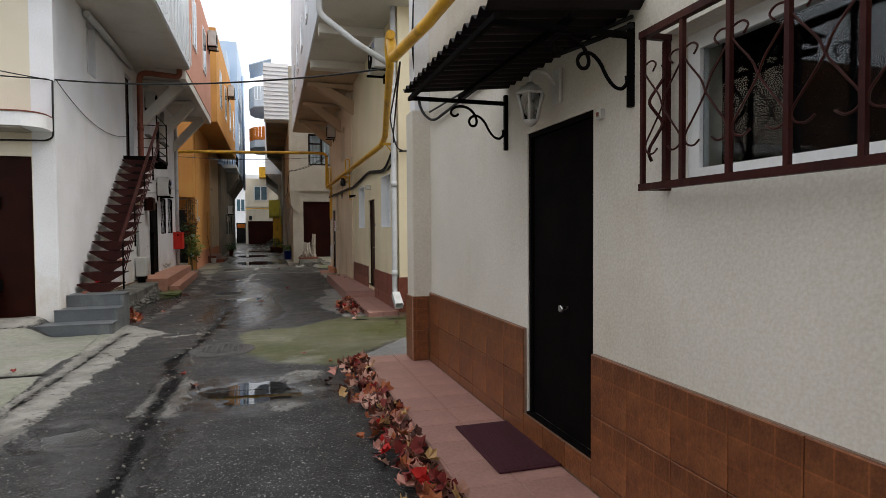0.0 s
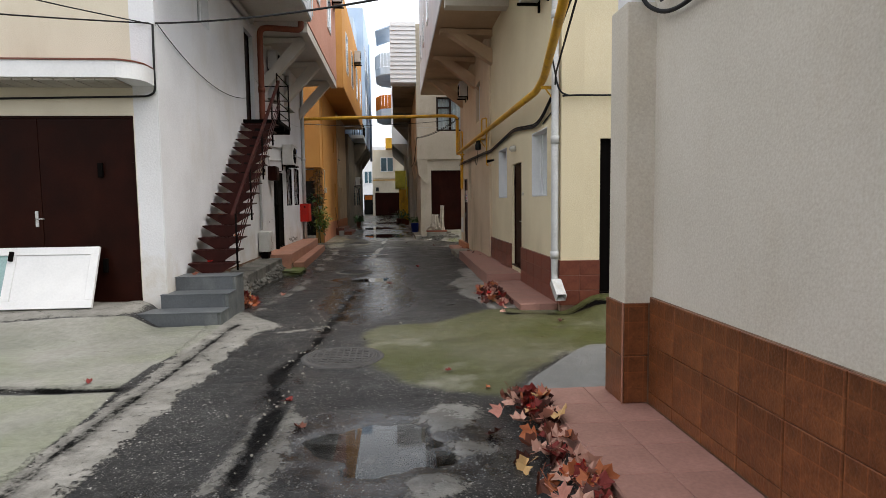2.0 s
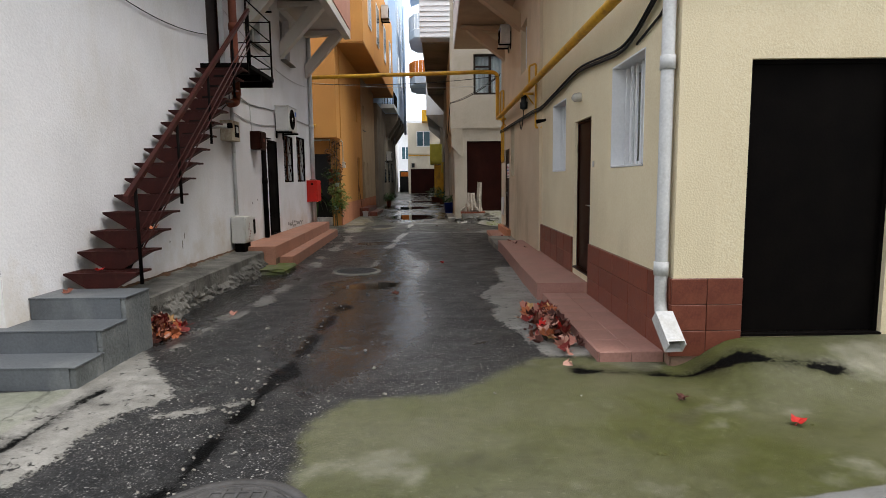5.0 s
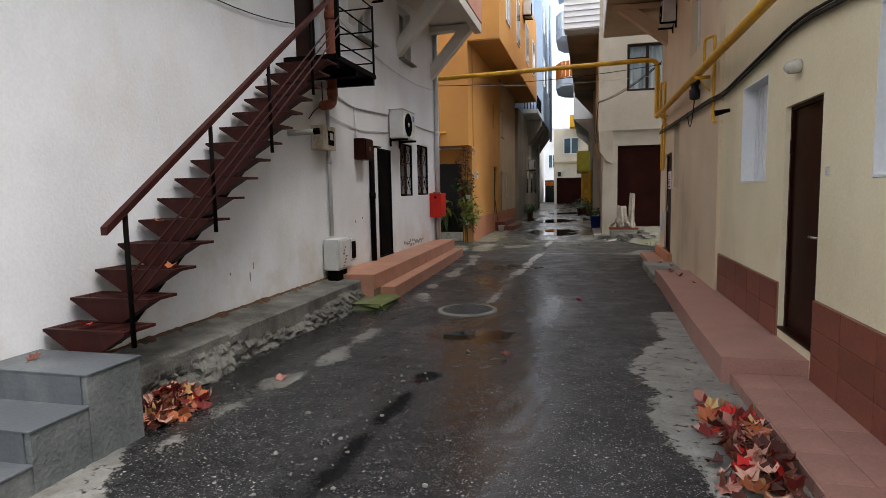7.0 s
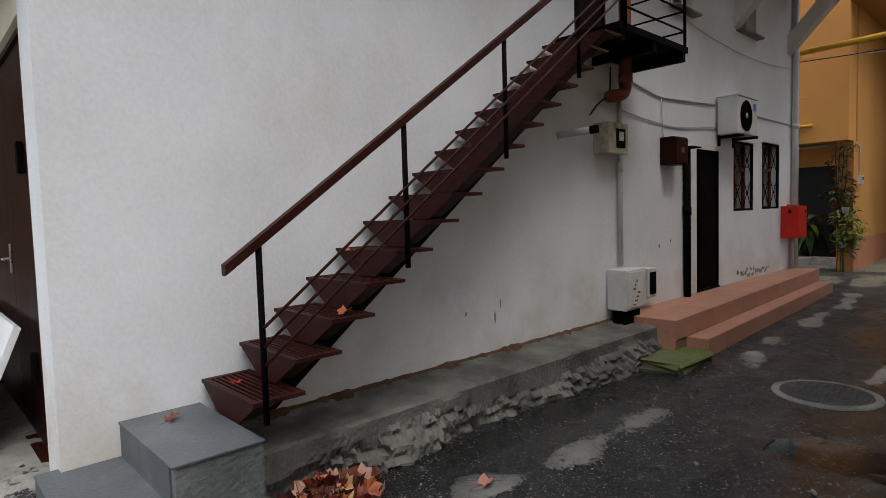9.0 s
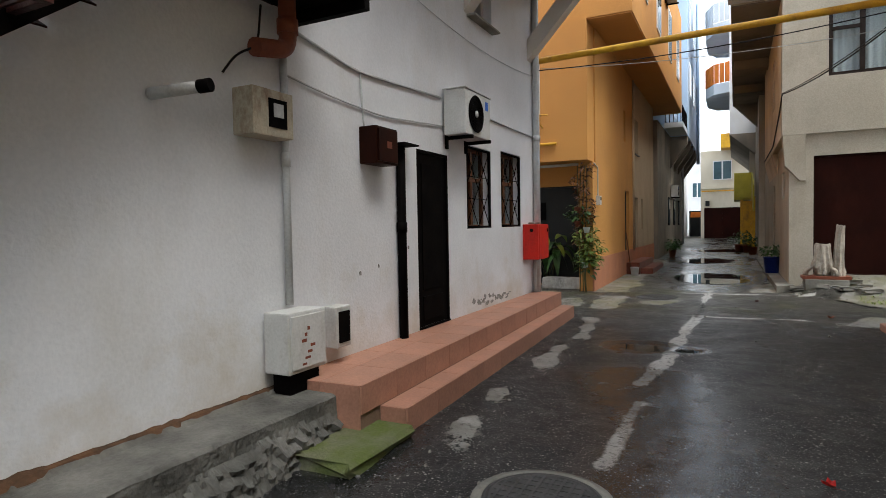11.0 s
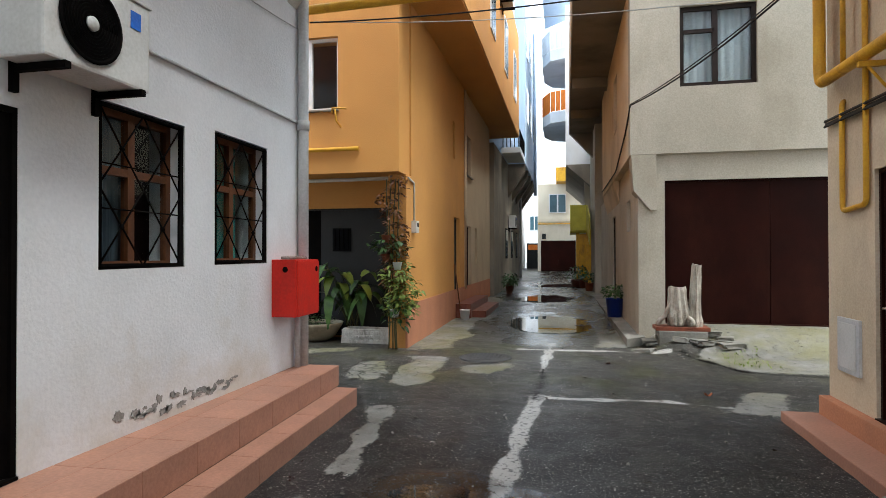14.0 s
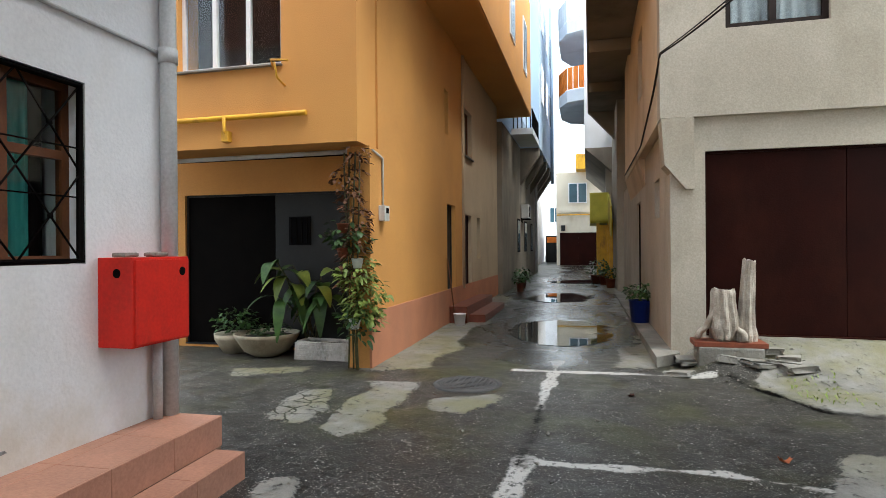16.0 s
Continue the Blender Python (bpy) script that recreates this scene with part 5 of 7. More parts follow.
part("arm", tube(bent([(1.42, 3.03, 2.33), (1.43, 3.03, 2.40), (1.52, 3.03, 2.40), (1.58, 3.03, 2.33)], 0.04, 5), 0.011, 8), M_ACWHITE, lantern)
part("wall_plate", bx(1.575, 1.6, 2.985, 3.075, 2.22, 2.42, bevel=0.01), M_ACWHITE, lantern)
bell = solid("door_bell", bx(1.575, 1.6, 2.555, 2.60, 2.05, 2.10, bevel=0.005), M_ACWHITE, "small pale door bell button on a wall", "bell")
part("button", bx(1.57, 1.5745, 2.57, 2.587, 2.065, 2.085), M_RUSTPIPE, bell)
bm = bx(1.19, 1.57, 2.95, 3.75, 0.152, 0.164, bevel=0.004)
door_mat_thing = solid("door_mat", bm, M_MAT, "ribbed maroon rubber door mat on a tiled platform", "mat")
for k in range(14):
    part("rib", bx(1.205 + k * 0.026, 1.217 + k * 0.026, 2.97, 3.73, 0.1645, 0.168), M_MAT, door_mat_thing)

# ---- gas pipes, drain pipes and cables ----
gas = thing("gas_pipe", (1.9, 12.7, 3.0), "yellow painted gas pipe on brackets along the houses", "pipe")
part("pipe", tube(bent([(1.5, -3, 3.30), (1.36, 5.0, 3.34), (1.29, 6.2, 3.36), (1.29, 6.3, 3.58)], 0.06, 5), 0.055, 12), M_GASPIPE, gas)
part("pipe", tube(bent([(1.27, 6.22, 3.62), (1.32, 6.6, 3.62), (1.36, 6.7, 3.45), (1.88, 9.75, 3.10), (1.93, 10.4, 3.04), (1.93, 20.75, 3.06), (1.93, 20.95, 3.06), (1.93, 20.95, 4.25), (1.55, 20.98, 4.27), (-2.9, 21.0, 4.18), (-4.5, 21.0, 4.14)], 0.16, 6), 0.05, 12), M_GASPIPE, gas)
for y, z in ((9.85, 3.06), (15.9, 3.04), (20.1, 3.04)):
    part("bracket", bx(1.86, 2.1, y - 0.02, y + 0.02, z - 0.09, z - 0.05), M_GASPIPE, gas)
    part("brace", tube([(1.92, y, z - 0.08), (2.09, y, z - 0.3)], 0.012, 5), M_GASPIPE, gas)
    part("bracket_plate", bx(2.08, 2.1, y - 0.03, y + 0.03, z - 0.34, z - 0.02), M_RUSTPIPE, gas)
part("branch", tube(bent([(1.95, 15.75, 3.05), (1.95, 15.75, 3.42), (2.03, 15.55, 3.42), (2.03, 15.55, 2.35), (2.09, 15.3, 2.33)], 0.05, 5), 0.018, 8), M_GASPIPE, gas)
part("branch", tube(bent([(1.97, 20.6, 3.1), (1.97, 20.6, 3.7), (2.02, 20.35, 3.7), (2.02, 20.35, 1.95), (2.02, 20.75, 1.92), (2.02, 20.75, 2.85), (2.1, 20.8, 2.87)], 0.06, 5), 0.022, 8), M_GASPIPE, gas)
bm = bmesh.new()
add_tube(bm, bent([(-3.44, 23.82, 3.22), (-6.7, 23.82, 3.21)], 0.05), 0.035, 10)
op = solid("gas_pipe", bm, M_GASPIPE, "short yellow gas pipe on an orange wall", "pipe")
part("bracket", tube(bent([(-4.55, 23.88, 3.03), (-4.55, 23.78, 3.03), (-4.55, 23.78, 3.22)], 0.03), 0.02, 6), M_GASPIPE, op)
part("bracket", bx(-4.6, -4.5, 23.79, 23.87, 2.92, 3.05), M_GASPIPE, op)
bm = bmesh.new()
add_tube(bm, [(-3.9, 23.86, 3.80), (-3.78, 23.6, 3.82), (-3.55, 23.58, 3.79)], 0.014, 6)
add_tube(bm, [(-3.75, 23.87, 3.58), (-3.75, 23.68, 3.63), (-3.75, 23.62, 3.80)], 0.014, 6)
solid("bracket", bm, M_GASPIPE, "small yellow iron bracket under a window", "bracket")


def drain(name, pts, r, material, label, collars=(), rad=0.1):
    bm = bmesh.new()
    add_tube(bm, bent(pts, rad, 5), r, 12)
    ob = solid(name, bm, material, label, "drain pipe")
    for x, y, z in collars:
        b2 = bmesh.new()
        add_tube(b2, [(x, y, z - 0.05), (x, y, z + 0.05)], r * 1.18, 12)
        part("collar", b2, material, ob)
    return ob


drain("drain_pipe", [(2.03, 9.76, 5.3), (2.03, 9.76, 0.50), (2.02, 9.68, 0.40)], 0.048, M_GREYPIPE, "grey painted drain pipe at a house corner", [(2.03, 9.76, 2.3), (2.03, 9.76, 0.78), (2.03, 9.76, 3.9)])
bm = bmesh.new()
for q in ((-0.06, 0.06, -0.30, 0, -0.006, 0), (-0.066, -0.06, -0.30, 0, -0.006, 0.09), (0.06, 0.066, -0.30, 0, -0.006, 0.09), (-0.06, 0.06, -0.27, 0, 0.085, 0.09)):
    add_box(bm, *q)
bmesh.ops.transform(bm, matrix=pose(2.02, 9.72, 0.40, 40, 0, 4), verts=bm.verts)
solid("drain_spout", bm, M_GREYPIPE, "open sheet metal spout of a drain pipe", "drain pipe")
drain("drain_pipe", [(0.80, 9.6, 9), (0.80, 9.6, 5.0), (1.4, 9.55, 4.55), (1.95, 9.8, 4.35)], 0.05, M_GREYPIPE, "grey drain pipe slanting under an overhang")
drain("drain_pipe", [(-2.0, 14.75, 12), (-1.98, 14.82, 5.12), (-2.75, 14.87, 5.18), (-2.84, 14.87, 5.1), (-2.84, 14.87, 2.74), (-2.84, 14.55, 2.68)], 0.062, M_RUSTPIPE, "rust brown drain pipe passing a stair landing", [(-2.84, 14.87, 3.9), (-2.84, 14.87, 2.9)])
drain("vent_tube", [(-2.92, 11.2, 5.2), (-2.92, 14.5, 5.2)], 0.06, M_GREYPIPE, "white painted tube under a soffit")
drain("conduit", [(-2.96, 14.95, 2.75), (-2.96, 14.95, 0.95)], 0.028, M_GREYPIPE, "thin white painted conduit on a wall", [(-2.96, 14.95, 2.0)], 0.05)
drain("drain_pipe", [(-2.94, 20.83, 5.3), (-2.94, 20.83, 0.41)], 0.055, M_GREYPIPE, "grey drain pipe at a white house corner", [(-2.94, 20.83, 2.9)])
drain("drain_pipe", [(-2.95, 20.72, 0.95), (-2.95, 20.72, 0.41)], 0.03, M_GREYPIPE, "thin grey pipe under a red box")
upright = drain("post_pipe", [(-2.95, 16.55, 2.28), (-2.95, 16.55, 0.42)], 0.045, M_BLACKMETAL, "black painted upright pipe beside a door", [(-2.95, 16.55, 1.5)])
part("pipe_cap", bx(-3.0, -2.84, 16.45, 16.73, 2.29, 2.305, bevel=0.004), M_BLACKMETAL, upright)
flue = drain("flue", [(-3.0, 13.9, 2.27), (-2.7, 13.98, 2.29)], 0.034, M_ACWHITE, "short rusty white flue pipe from a wall")
bm = bmesh.new()
add_tube(bm, [(-2.7, 13.98, 2.29), (-2.63, 14.0, 2.295)], 0.038, 12)
part("flue_cap", bm, M_BLACKMETAL, flue, "black cap")


def cable(pts, r=0.008, label="black cable strung along a house wall", material=None):
    bm = bmesh.new()
    add_tube(bm, pts, r, 5)
    return solid("cable", bm, material or M_CABLE, label, "cable", "cables")


for dz, dx in ((0, 0), (0.025, 0.01), (-0.02, 0.012)):
    cable(bent([(2.06 - dx, 9.72, 3.0 + dz), (2.07 - dx, 10.8, 2.62 + dz), (2.07 - dx, 12.6, 2.78 + dz), (2.07 - dx, 15.2, 2.62 + dz), (2.02 - dx, 15.6, 2.63 + dz), (2.02 - dx, 21.05, 2.72 + dz)], 0.4, 8), 0.013)
cable(bent([(1.58, 2.3, 2.42), (1.57, 4.2, 2.62), (1.56, 5.6, 2.58), (1.5, 5.88, 2.75), (1.43, 5.9, 3.4), (1.5, 5.85, 5)], 0.2, 8), 0.014, "thick black cable looped on a cream wall")
cable(bent([(1.58, 2.3, 2.46), (1.57, 4.6, 2.66), (1.56, 5.7, 2.70)], 0.2, 8), 0.01)
cable(sag((-3.0, 9.83, 3.75), (1.4, 6.9, 3.45), 0.12, 20), 0.012, "black cable strung across the lane")
cable(sag((-3.0, 9.83, 3.75), (-12, 6.5, 4.1), 0.25, 20), 0.01, "black cable strung across the lane")
cable(sag((-3.0, 9.83, 3.73), (-9, 2, 4.3), 0.3, 20), 0.008, "black cable strung across the lane")
cable(bent([(-3.01, 9.77, 3.72), (-3.02, 9.77, 2.9), (-3.1, 9.76, 2.85), (-7.1, 9.76, 2.78)], 0.05, 4), 0.014, "black cable under a ledge")
cable(sag((-2.98, 9.85, 3.74), (-2.97, 14.1, 3.6), 0.25, 14), 0.006)
cable(bent([(2.1, 9.66, 2.85), (2.3, 9.66, 2.86), (5, 9.66, 2.86)], 0.05, 4), 0.013)
cable(bent([(1.5, 6.8, 3.5), (1.95, 9.66, 3.4), (2.05, 9.66, 2.9), (2.2, 9.66, 2.85)], 0.15, 6), 0.012)
cable(bent([(1.5, 6.8, 3.5), (2.0, 9.66, 3.1), (2.08, 9.9, 2.75), (2.08, 10.6, 2.62)], 0.2, 6), 0.012)
cable(sag((2.0, 20.9, 4.15), (-2.9, 20.9, 4.0), 0.1), 0.008, "black cable strung across the lane")
cable(sag((2.0, 21.05, 4.2), (0.79, 25.38, 4.05), 0.12), 0.012, "black cable strung between two houses")
cable(sag((2.02, 21.05, 4.24), (0.79, 25.38, 4.07), 0.10), 0.008, "black cable strung between two houses")
cable(bent([(0.79, 25.38, 4.06), (0.76, 25.9, 3.7), (0.76, 28, 3.3), (0.78, 33, 3.4)], 0.3, 6), 0.015, "black cable clipped to a house corner")
cable(bent([(-2.985, 15.0, 2.98), (-2.985, 15.9, 2.85), (-2.985, 17.5, 2.93)], 0.2, 5), 0.012, "grey white cable duct on a white wall", M_GREYPIPE)
cable([(-2.985, 18.2, 2.92), (-2.985, 20.8, 2.92)], 0.013, "grey white cable duct on a white wall", M_GREYPIPE)
cable(bent([(-2.985, 15.0, 2.62), (-2.985, 15.5, 2.57), (-2.985, 16.3, 2.53), (-2.985, 17.6, 2.63)], 0.2, 5), 0.008, "grey white cable on a white wall", M_GREYPIPE)
cable(bent([(-2.985, 15.95, 2.87), (-2.98, 15.97, 2.5), (-2.97, 15.97, 2.38)], 0.05, 5), 0.008, "grey white cable on a white wall", M_GREYPIPE)
cable(sag((-2.98, 14.9, 4.15), (-2.98, 20.8, 3.9), 0.25), 0.006, "thin grey cable sagging on a white wall", M_GREYPIPE)
cable(bent([(-2.97, 14.4, 2.5), (-2.9, 14.45, 2.62), (-2.86, 14.6, 2.7), (-2.9, 14.68, 3.0)], 0.1, 5), 0.008)
cable(sag((-2.9, 21.0, 4.05), (1.9, 21.05, 3.95), 0.1), 0.005, "thin grey wire strung across the lane", M_GREYPIPE)

# ---- things on the white wall ----
def ac_unit(at, facing, label, s=1.0):
    """An outdoor air conditioner on two brackets. facing: degrees about z; its front looks along +x at 0."""
    root = thing("air_conditioner", at, label, "air conditioner")
    m = pose(*at, 0, 0, facing)

    def p(name, bm, material, lab=""):
        bmesh.ops.transform(bm, matrix=m @ Matrix.Scale(s, 4), verts=bm.verts)
        return part(name, bm, material, root, lab)
    p("casing", bx(0.03, 0.30, -0.36, 0.36, 0.06, 0.56, bevel=0.015), M_ACWHITE)
    bm = bmesh.new()
    lathe(bm, [(0.2, 0), (0.21, 0.012), (0.19, 0.016), (0.185, 0.006)], (0, 0, 0), 28)
    bmesh.ops.transform(bm, matrix=pose(0.3, -0.08, 0.31, 0, 90, 0), verts=bm.verts)
    p("fan_ring", bm, M_BLACKMETAL)
    for k in range(9):
        r = 0.03 + k * 0.018
        bm = bmesh.new()
        add_tube(bm, [(0.312, -0.08 + r * math.cos(i * math.pi / 10), 0.31 + r * math.sin(i * math.pi / 10)) for i in range(21)], 0.0028, 4)
        p("fan_grille", bm, M_BLACKMETAL)
    bm = bmesh.new()
    lathe(bm, [(0.04, 0), (0.038, 0.012), (0.01, 0.014)], (0, 0, 0), 16)
    bmesh.ops.transform(bm, matrix=pose(0.306, -0.08, 0.31, 0, 90, 0), verts=bm.verts)
    p("fan_hub", bm, M_ACWHITE)
    p("sticker", bx(0.3015, 0.304, 0.2, 0.28, 0.4, 0.5), M_STICKER, "blue sticker")
    p("lid", bx(0.02, 0.31, -0.37, 0.37, 0.56, 0.575, bevel=0.005), M_ACWHITE)
    for y in (-0.26, 0.26):
        p("bracket", bx(0.0, 0.34, y - 0.018, y + 0.018, 0.02, 0.056), M_BLACKMETAL)
        p("bracket", bx(0.0, 0.03, y - 0.018, y + 0.018, -0.08, 0.42), M_BLACKMETAL)
    return root


ac_unit((-3.0, 17.90, 2.46), 0, "off-white air conditioner with a dark fan over a window")
ac_unit((-3.0, 16.5, 4.6), 0, "small off-white air conditioner under a balcony", 0.8)
fuse = solid("fuse_box", bx(-3.0, -2.82, 15.93, 16.28, 2.06, 2.385, bevel=0.01), M_BROWNMETAL, "dark brown metal fuse box on a white wall", "box")
part("lid", bx(-2.8195, -2.805, 15.95, 16.26, 2.08, 2.365, bevel=0.004), M_BROWNMETAL, fuse)
part("sticker", bx(-2.8045, -2.803, 16.08, 16.16, 2.2, 2.26), M_RUSTPIPE, fuse)
meter = solid("gas_meter_box", bx(-3.0, -2.82, 14.50, 14.88, 2.12, 2.43, bevel=0.008), M_ACWHITE, "rusty cream meter box on a white wall", "box")
meter.data.materials[0] = mat("rusty_cream_paint", (0.50, 0.45, 0.34), (0.42, 0.37, 0.28), 0.6, 6, 60, 0.3, stain=(0.16, 0.06, 0.025), stain_scale=9, stain_amount=0.8)
part("meter_window", bx(-2.8195, -2.812, 14.64, 14.81, 2.18, 2.37), M_BLACKMETAL, meter)
part("dial", bx(-2.8115, -2.806, 14.68, 14.77, 2.25, 2.34), M_GREYPIPE, meter)
lowbox = solid("gas_cabinet", bx(-2.98, -2.76, 14.70, 15.10, 0.50, 0.925, bevel=0.012), M_ACWHITE, "peeling white metal gas cabinet on a concrete ledge", "cabinet")
part("cabinet_door", bx(-2.759, -2.745, 14.72, 15.08, 0.53, 0.90, bevel=0.004), M_ACWHITE, lowbox)
for k in range(7):
    part("paint_flake", bx(-2.7448, -2.7435, 14.82 + 0.03 * (k % 4), 14.84 + 0.03 * (k % 4) + random.uniform(0, 0.05), 0.55 + 0.04 * k, 0.565 + 0.042 * k), M_RUSTPIPE, lowbox)
part("foot", bx(-2.95, -2.8, 14.75, 15.06, 0.345, 0.50), M_BLACKMETAL, lowbox)
sock = solid("electric_box", bx(-3.0, -2.86, 15.36, 15.56, 0.55, 0.88, bevel=0.012), M_ACWHITE, "white electric box with a dark panel near the ground", "box")
part("dark_panel", bx(-2.8595, -2.85, 15.39, 15.53, 0.59, 0.84, bevel=0.003), M_BLACKMETAL, sock)
fire = solid("hydrant_box", bx(-3.0, -2.75, 20.28, 20.78, 0.97, 1.515, bevel=0.006), M_RED, "red enamelled steel fire hydrant box on a white wall", "box")
part("box_door", bx(-2.7495, -2.735, 20.295, 20.765, 0.985, 1.5, bevel=0.004), M_RED, fire)
bm = bmesh.new()
add_tube(bm, [(-2.74, 20.70, 1.42), (-2.732, 20.70, 1.42)], 0.028, 14)
part("lock_hole", bm, M_BLACKMETAL, fire)
bm = bmesh.new()
add_tube(bm, [(-2.86, 20.29, 1.42), (-2.86, 20.278, 1.42)], 0.028, 14)
part("lock_hole", bm, M_BLACKMETAL, fire)
for y in (20.36, 20.62):
    solid("pebble", bx(-2.92, -2.82, y - 0.06, y + 0.06, 1.517, 1.545, bevel=0.013), M_CONCRETE, "flat grey pebble lying on a red box", "stone", "pebbles")
M_PEEL = mat("peeled_grey_plaster", (0.36, 0.35, 0.33), (0.24, 0.235, 0.22), 0.95, 8, 50, 0.6)


def peel(axis_x, cu, cz, ru, rz, seed):
    """A shallow scar where paint has flaked off a wall."""
    r = random.Random(seed)
    bm = bmesh.new()
    n = 22
    pts = []
    for k in range(n):
        q = r.uniform(0.35, 1.0)
        pts.append((axis_x, cu + ru * q * math.cos(2 * math.pi * k / n), cz + rz * q * math.sin(2 * math.pi * k / n)))
    add_prism(bm, [(p[1], p[2]) for p in pts], "x", axis_x - 0.004, axis_x + 0.002)
    bmesh.ops.triangulate(bm, faces=bm.faces)
    return solid("paint_scar", bm, M_PEEL, "flaked patch of dark plaster on a white wall", "stain", "wall scars", "structure")


FLAKES = [(12.95, 0.68, 0.012, 0.06), (13.02, 0.79, 0.008, 0.045), (12.6, 0.75, 0.012, 0.02), (16.75, 1.3, 0.02, 0.02), (16.2, 1.15, 0.02, 0.02), (15.9, 1.1, 0.02, 0.025), (18.36, 0.555, 0.055, 0.05)]
flake_rnd = random.Random(17)
for k in range(26):
    u = 18.5 + 1.15 * k / 25
    FLAKES.append((u, 0.475 + flake_rnd.uniform(0.0, 0.10) * (1.2 - 0.5 * (u - 18.5)), flake_rnd.uniform(0.02, 0.075), flake_rnd.uniform(0.012, 0.045)))
for k, (cu, cz, ru, rz) in enumerate(FLAKES):
    peel(-2.997, cu, cz, ru, rz, k)

# ---- the garage front with its leaning door and the arcade beyond ----
bm = bmesh.new()
M_EAVEBOARD = mat("weathered_eave_boards", (0.44, 0.41, 0.36), (0.34, 0.31, 0.27), 0.8, 2, 50, 0.2, stain=(0.2, 0.17, 0.13), stain_amount=0.6)
corner = [(-3.02 - 0.3 + 0.3 * math.sin(k * math.pi / 16), 9.28 + 0.3 - 0.3 * math.cos(k * math.pi / 16)) for k in range(9)]
add_prism(bm, [(-7.2, 9.28), *corner, (-3.02, 9.8), (-7.2, 9.8)], "z", 2.98, 3.17)
eave = solid("eave", bm, M_WINWHITE, "white rounded eave over a garage door", "eave", "", "structure")
for k in range(17):
    part("soffit_board", bx(-7.15 + k * 0.228, -6.94 + k * 0.228, 9.32, 9.78, 2.955, 2.9785), M_EAVEBOARD, eave)
bm = bmesh.new()
add_prism(bm, [(-7.2, 9.265), *[(x, y - 0.015) for x, y in corner], (-3.02, 9.8), (-7.2, 9.8)], "z", 3.171, 3.19)
part("roof_tile_edge", bm, M_REDTILE, eave)
lean = thing("leaning_door", (-4.9, 9.45, 0.2), "white panelled door with a glazed half lying on its side against a garage door", "door")
LM = pose(-5.72, 9.47, 0.27, 68, 0, 0)
M_AQUA = mat("pale_aqua_glass", (0.30, 0.44, 0.44), (0.26, 0.40, 0.40), 0.15, 3, 40, 0.02)


def lean_part(name, *a, material=M_WINWHITE, bevel=0.004):
    bm = bx(*a, bevel=bevel)
    bmesh.ops.transform(bm, matrix=LM, verts=bm.verts)
    part(name, bm, material, lean)


for a in ((0, 1.95, 0, 0.1), (0, 1.95, 0.68, 0.78), (0, 0.1, 0.1, 0.68), (1.85, 1.95, 0.1, 0.68), (0.88, 0.98, 0.1, 0.68)):
    lean_part("door_rail", a[0], a[1], a[2], a[3], -0.02, 0.02)
lean_part("panel", 0.98, 1.85, 0.1, 0.68, -0.008, 0.006)
lean_part("pane", 0.1, 0.88, 0.1, 0.68, -0.006, 0.002, material=M_AQUA, bevel=0)
lean_part("door_handle", 0.91, 0.95, 0.6, 0.72, 0.021, 0.06, material=M_BLACKMETAL)
solid("board", bx(-5.95, -5.7, 9.72, 9.76, 0.28, 1.2, bevel=0.004), M_WINWHITE, "white board propped beside a garage door", "board")
bm = bx(-3.9, -3.45, 8.85, 9.15, 0.07, 0.10, bevel=0.006)
solid("metal_plate", bm, M_RUSTPIPE, "rusty flat metal plate on the ground", "plate")

# Dark blotched brown for the two yard walls.
M_BROWNWALL = mat("dark_brown_blotched_wall", (0.15, 0.075, 0.035), (0.085, 0.042, 0.022), 0.8, 2.5, 50, 0.3, stain=(0.04, 0.025, 0.016), stain_amount=0.7)
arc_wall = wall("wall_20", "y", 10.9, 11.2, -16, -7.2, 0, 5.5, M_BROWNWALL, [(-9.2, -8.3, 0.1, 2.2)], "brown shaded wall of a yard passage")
door("door_13", "y", 10.9, 0.1, -9.2, -8.3, 0.1, 2.2, M_WINWHITE, "pale door in a shaded passage", None)
wall("wall_21", "x", -7.2, -6.9, 10.1, 10.9, 0, 6.2, M_CREAM, [], "cream plastered corner wall")
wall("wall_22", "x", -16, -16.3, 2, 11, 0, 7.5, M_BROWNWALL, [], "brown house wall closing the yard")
shelter = thing("yard_shelter", (-9.5, 9.3, 0.1), "orange painted steel roof frame over a yard passage", "shelter")
part("roof_sheet", bx(-15.9, -7.3, 7.4, 10.88, 3.0, 3.03), M_RUSTPIPE, shelter)
for k, y in enumerate((8.2, 8.75, 9.15, 9.7, 10.2)):
    part("stud", bx(-15.99, -15.88, y - 0.06, y + 0.06, 0.05, 2.98, bevel=0.008), M_OCHRE_GREY if k % 2 else M_GREYPIPE, shelter)
for z in (0.9, 1.9):
    part("ledge", bx(-15.87, -15.8, 7.9, 10.6, z, z + 0.1, bevel=0.006), M_OCHRE_GREY, shelter)
for x in (-9.75, -9.45, -8.05):
    part("stud", bx(x - 0.06, x + 0.06, 10.78, 10.897, 0.05, 2.85, bevel=0.008), M_GREYPIPE if x < -9.6 else M_OCHRE_GREY, shelter)
for x0, x1, z in ((-10.9, -9.45, 2.25), (-10.6, -9.4, 1.45)):
    part("ledge", bx(x0, x1, 10.72, 10.777, z, z + 0.09, bevel=0.006), M_OCHRE_GREY, shelter)
meter = solid("meter_cabinet", bx(-10.75, -10.3, 10.5, 10.715, 1.6, 2.2, bevel=0.02), M_YELLOW, "pale yellow metal meter cabinet on a shaded wall", "cabinet")
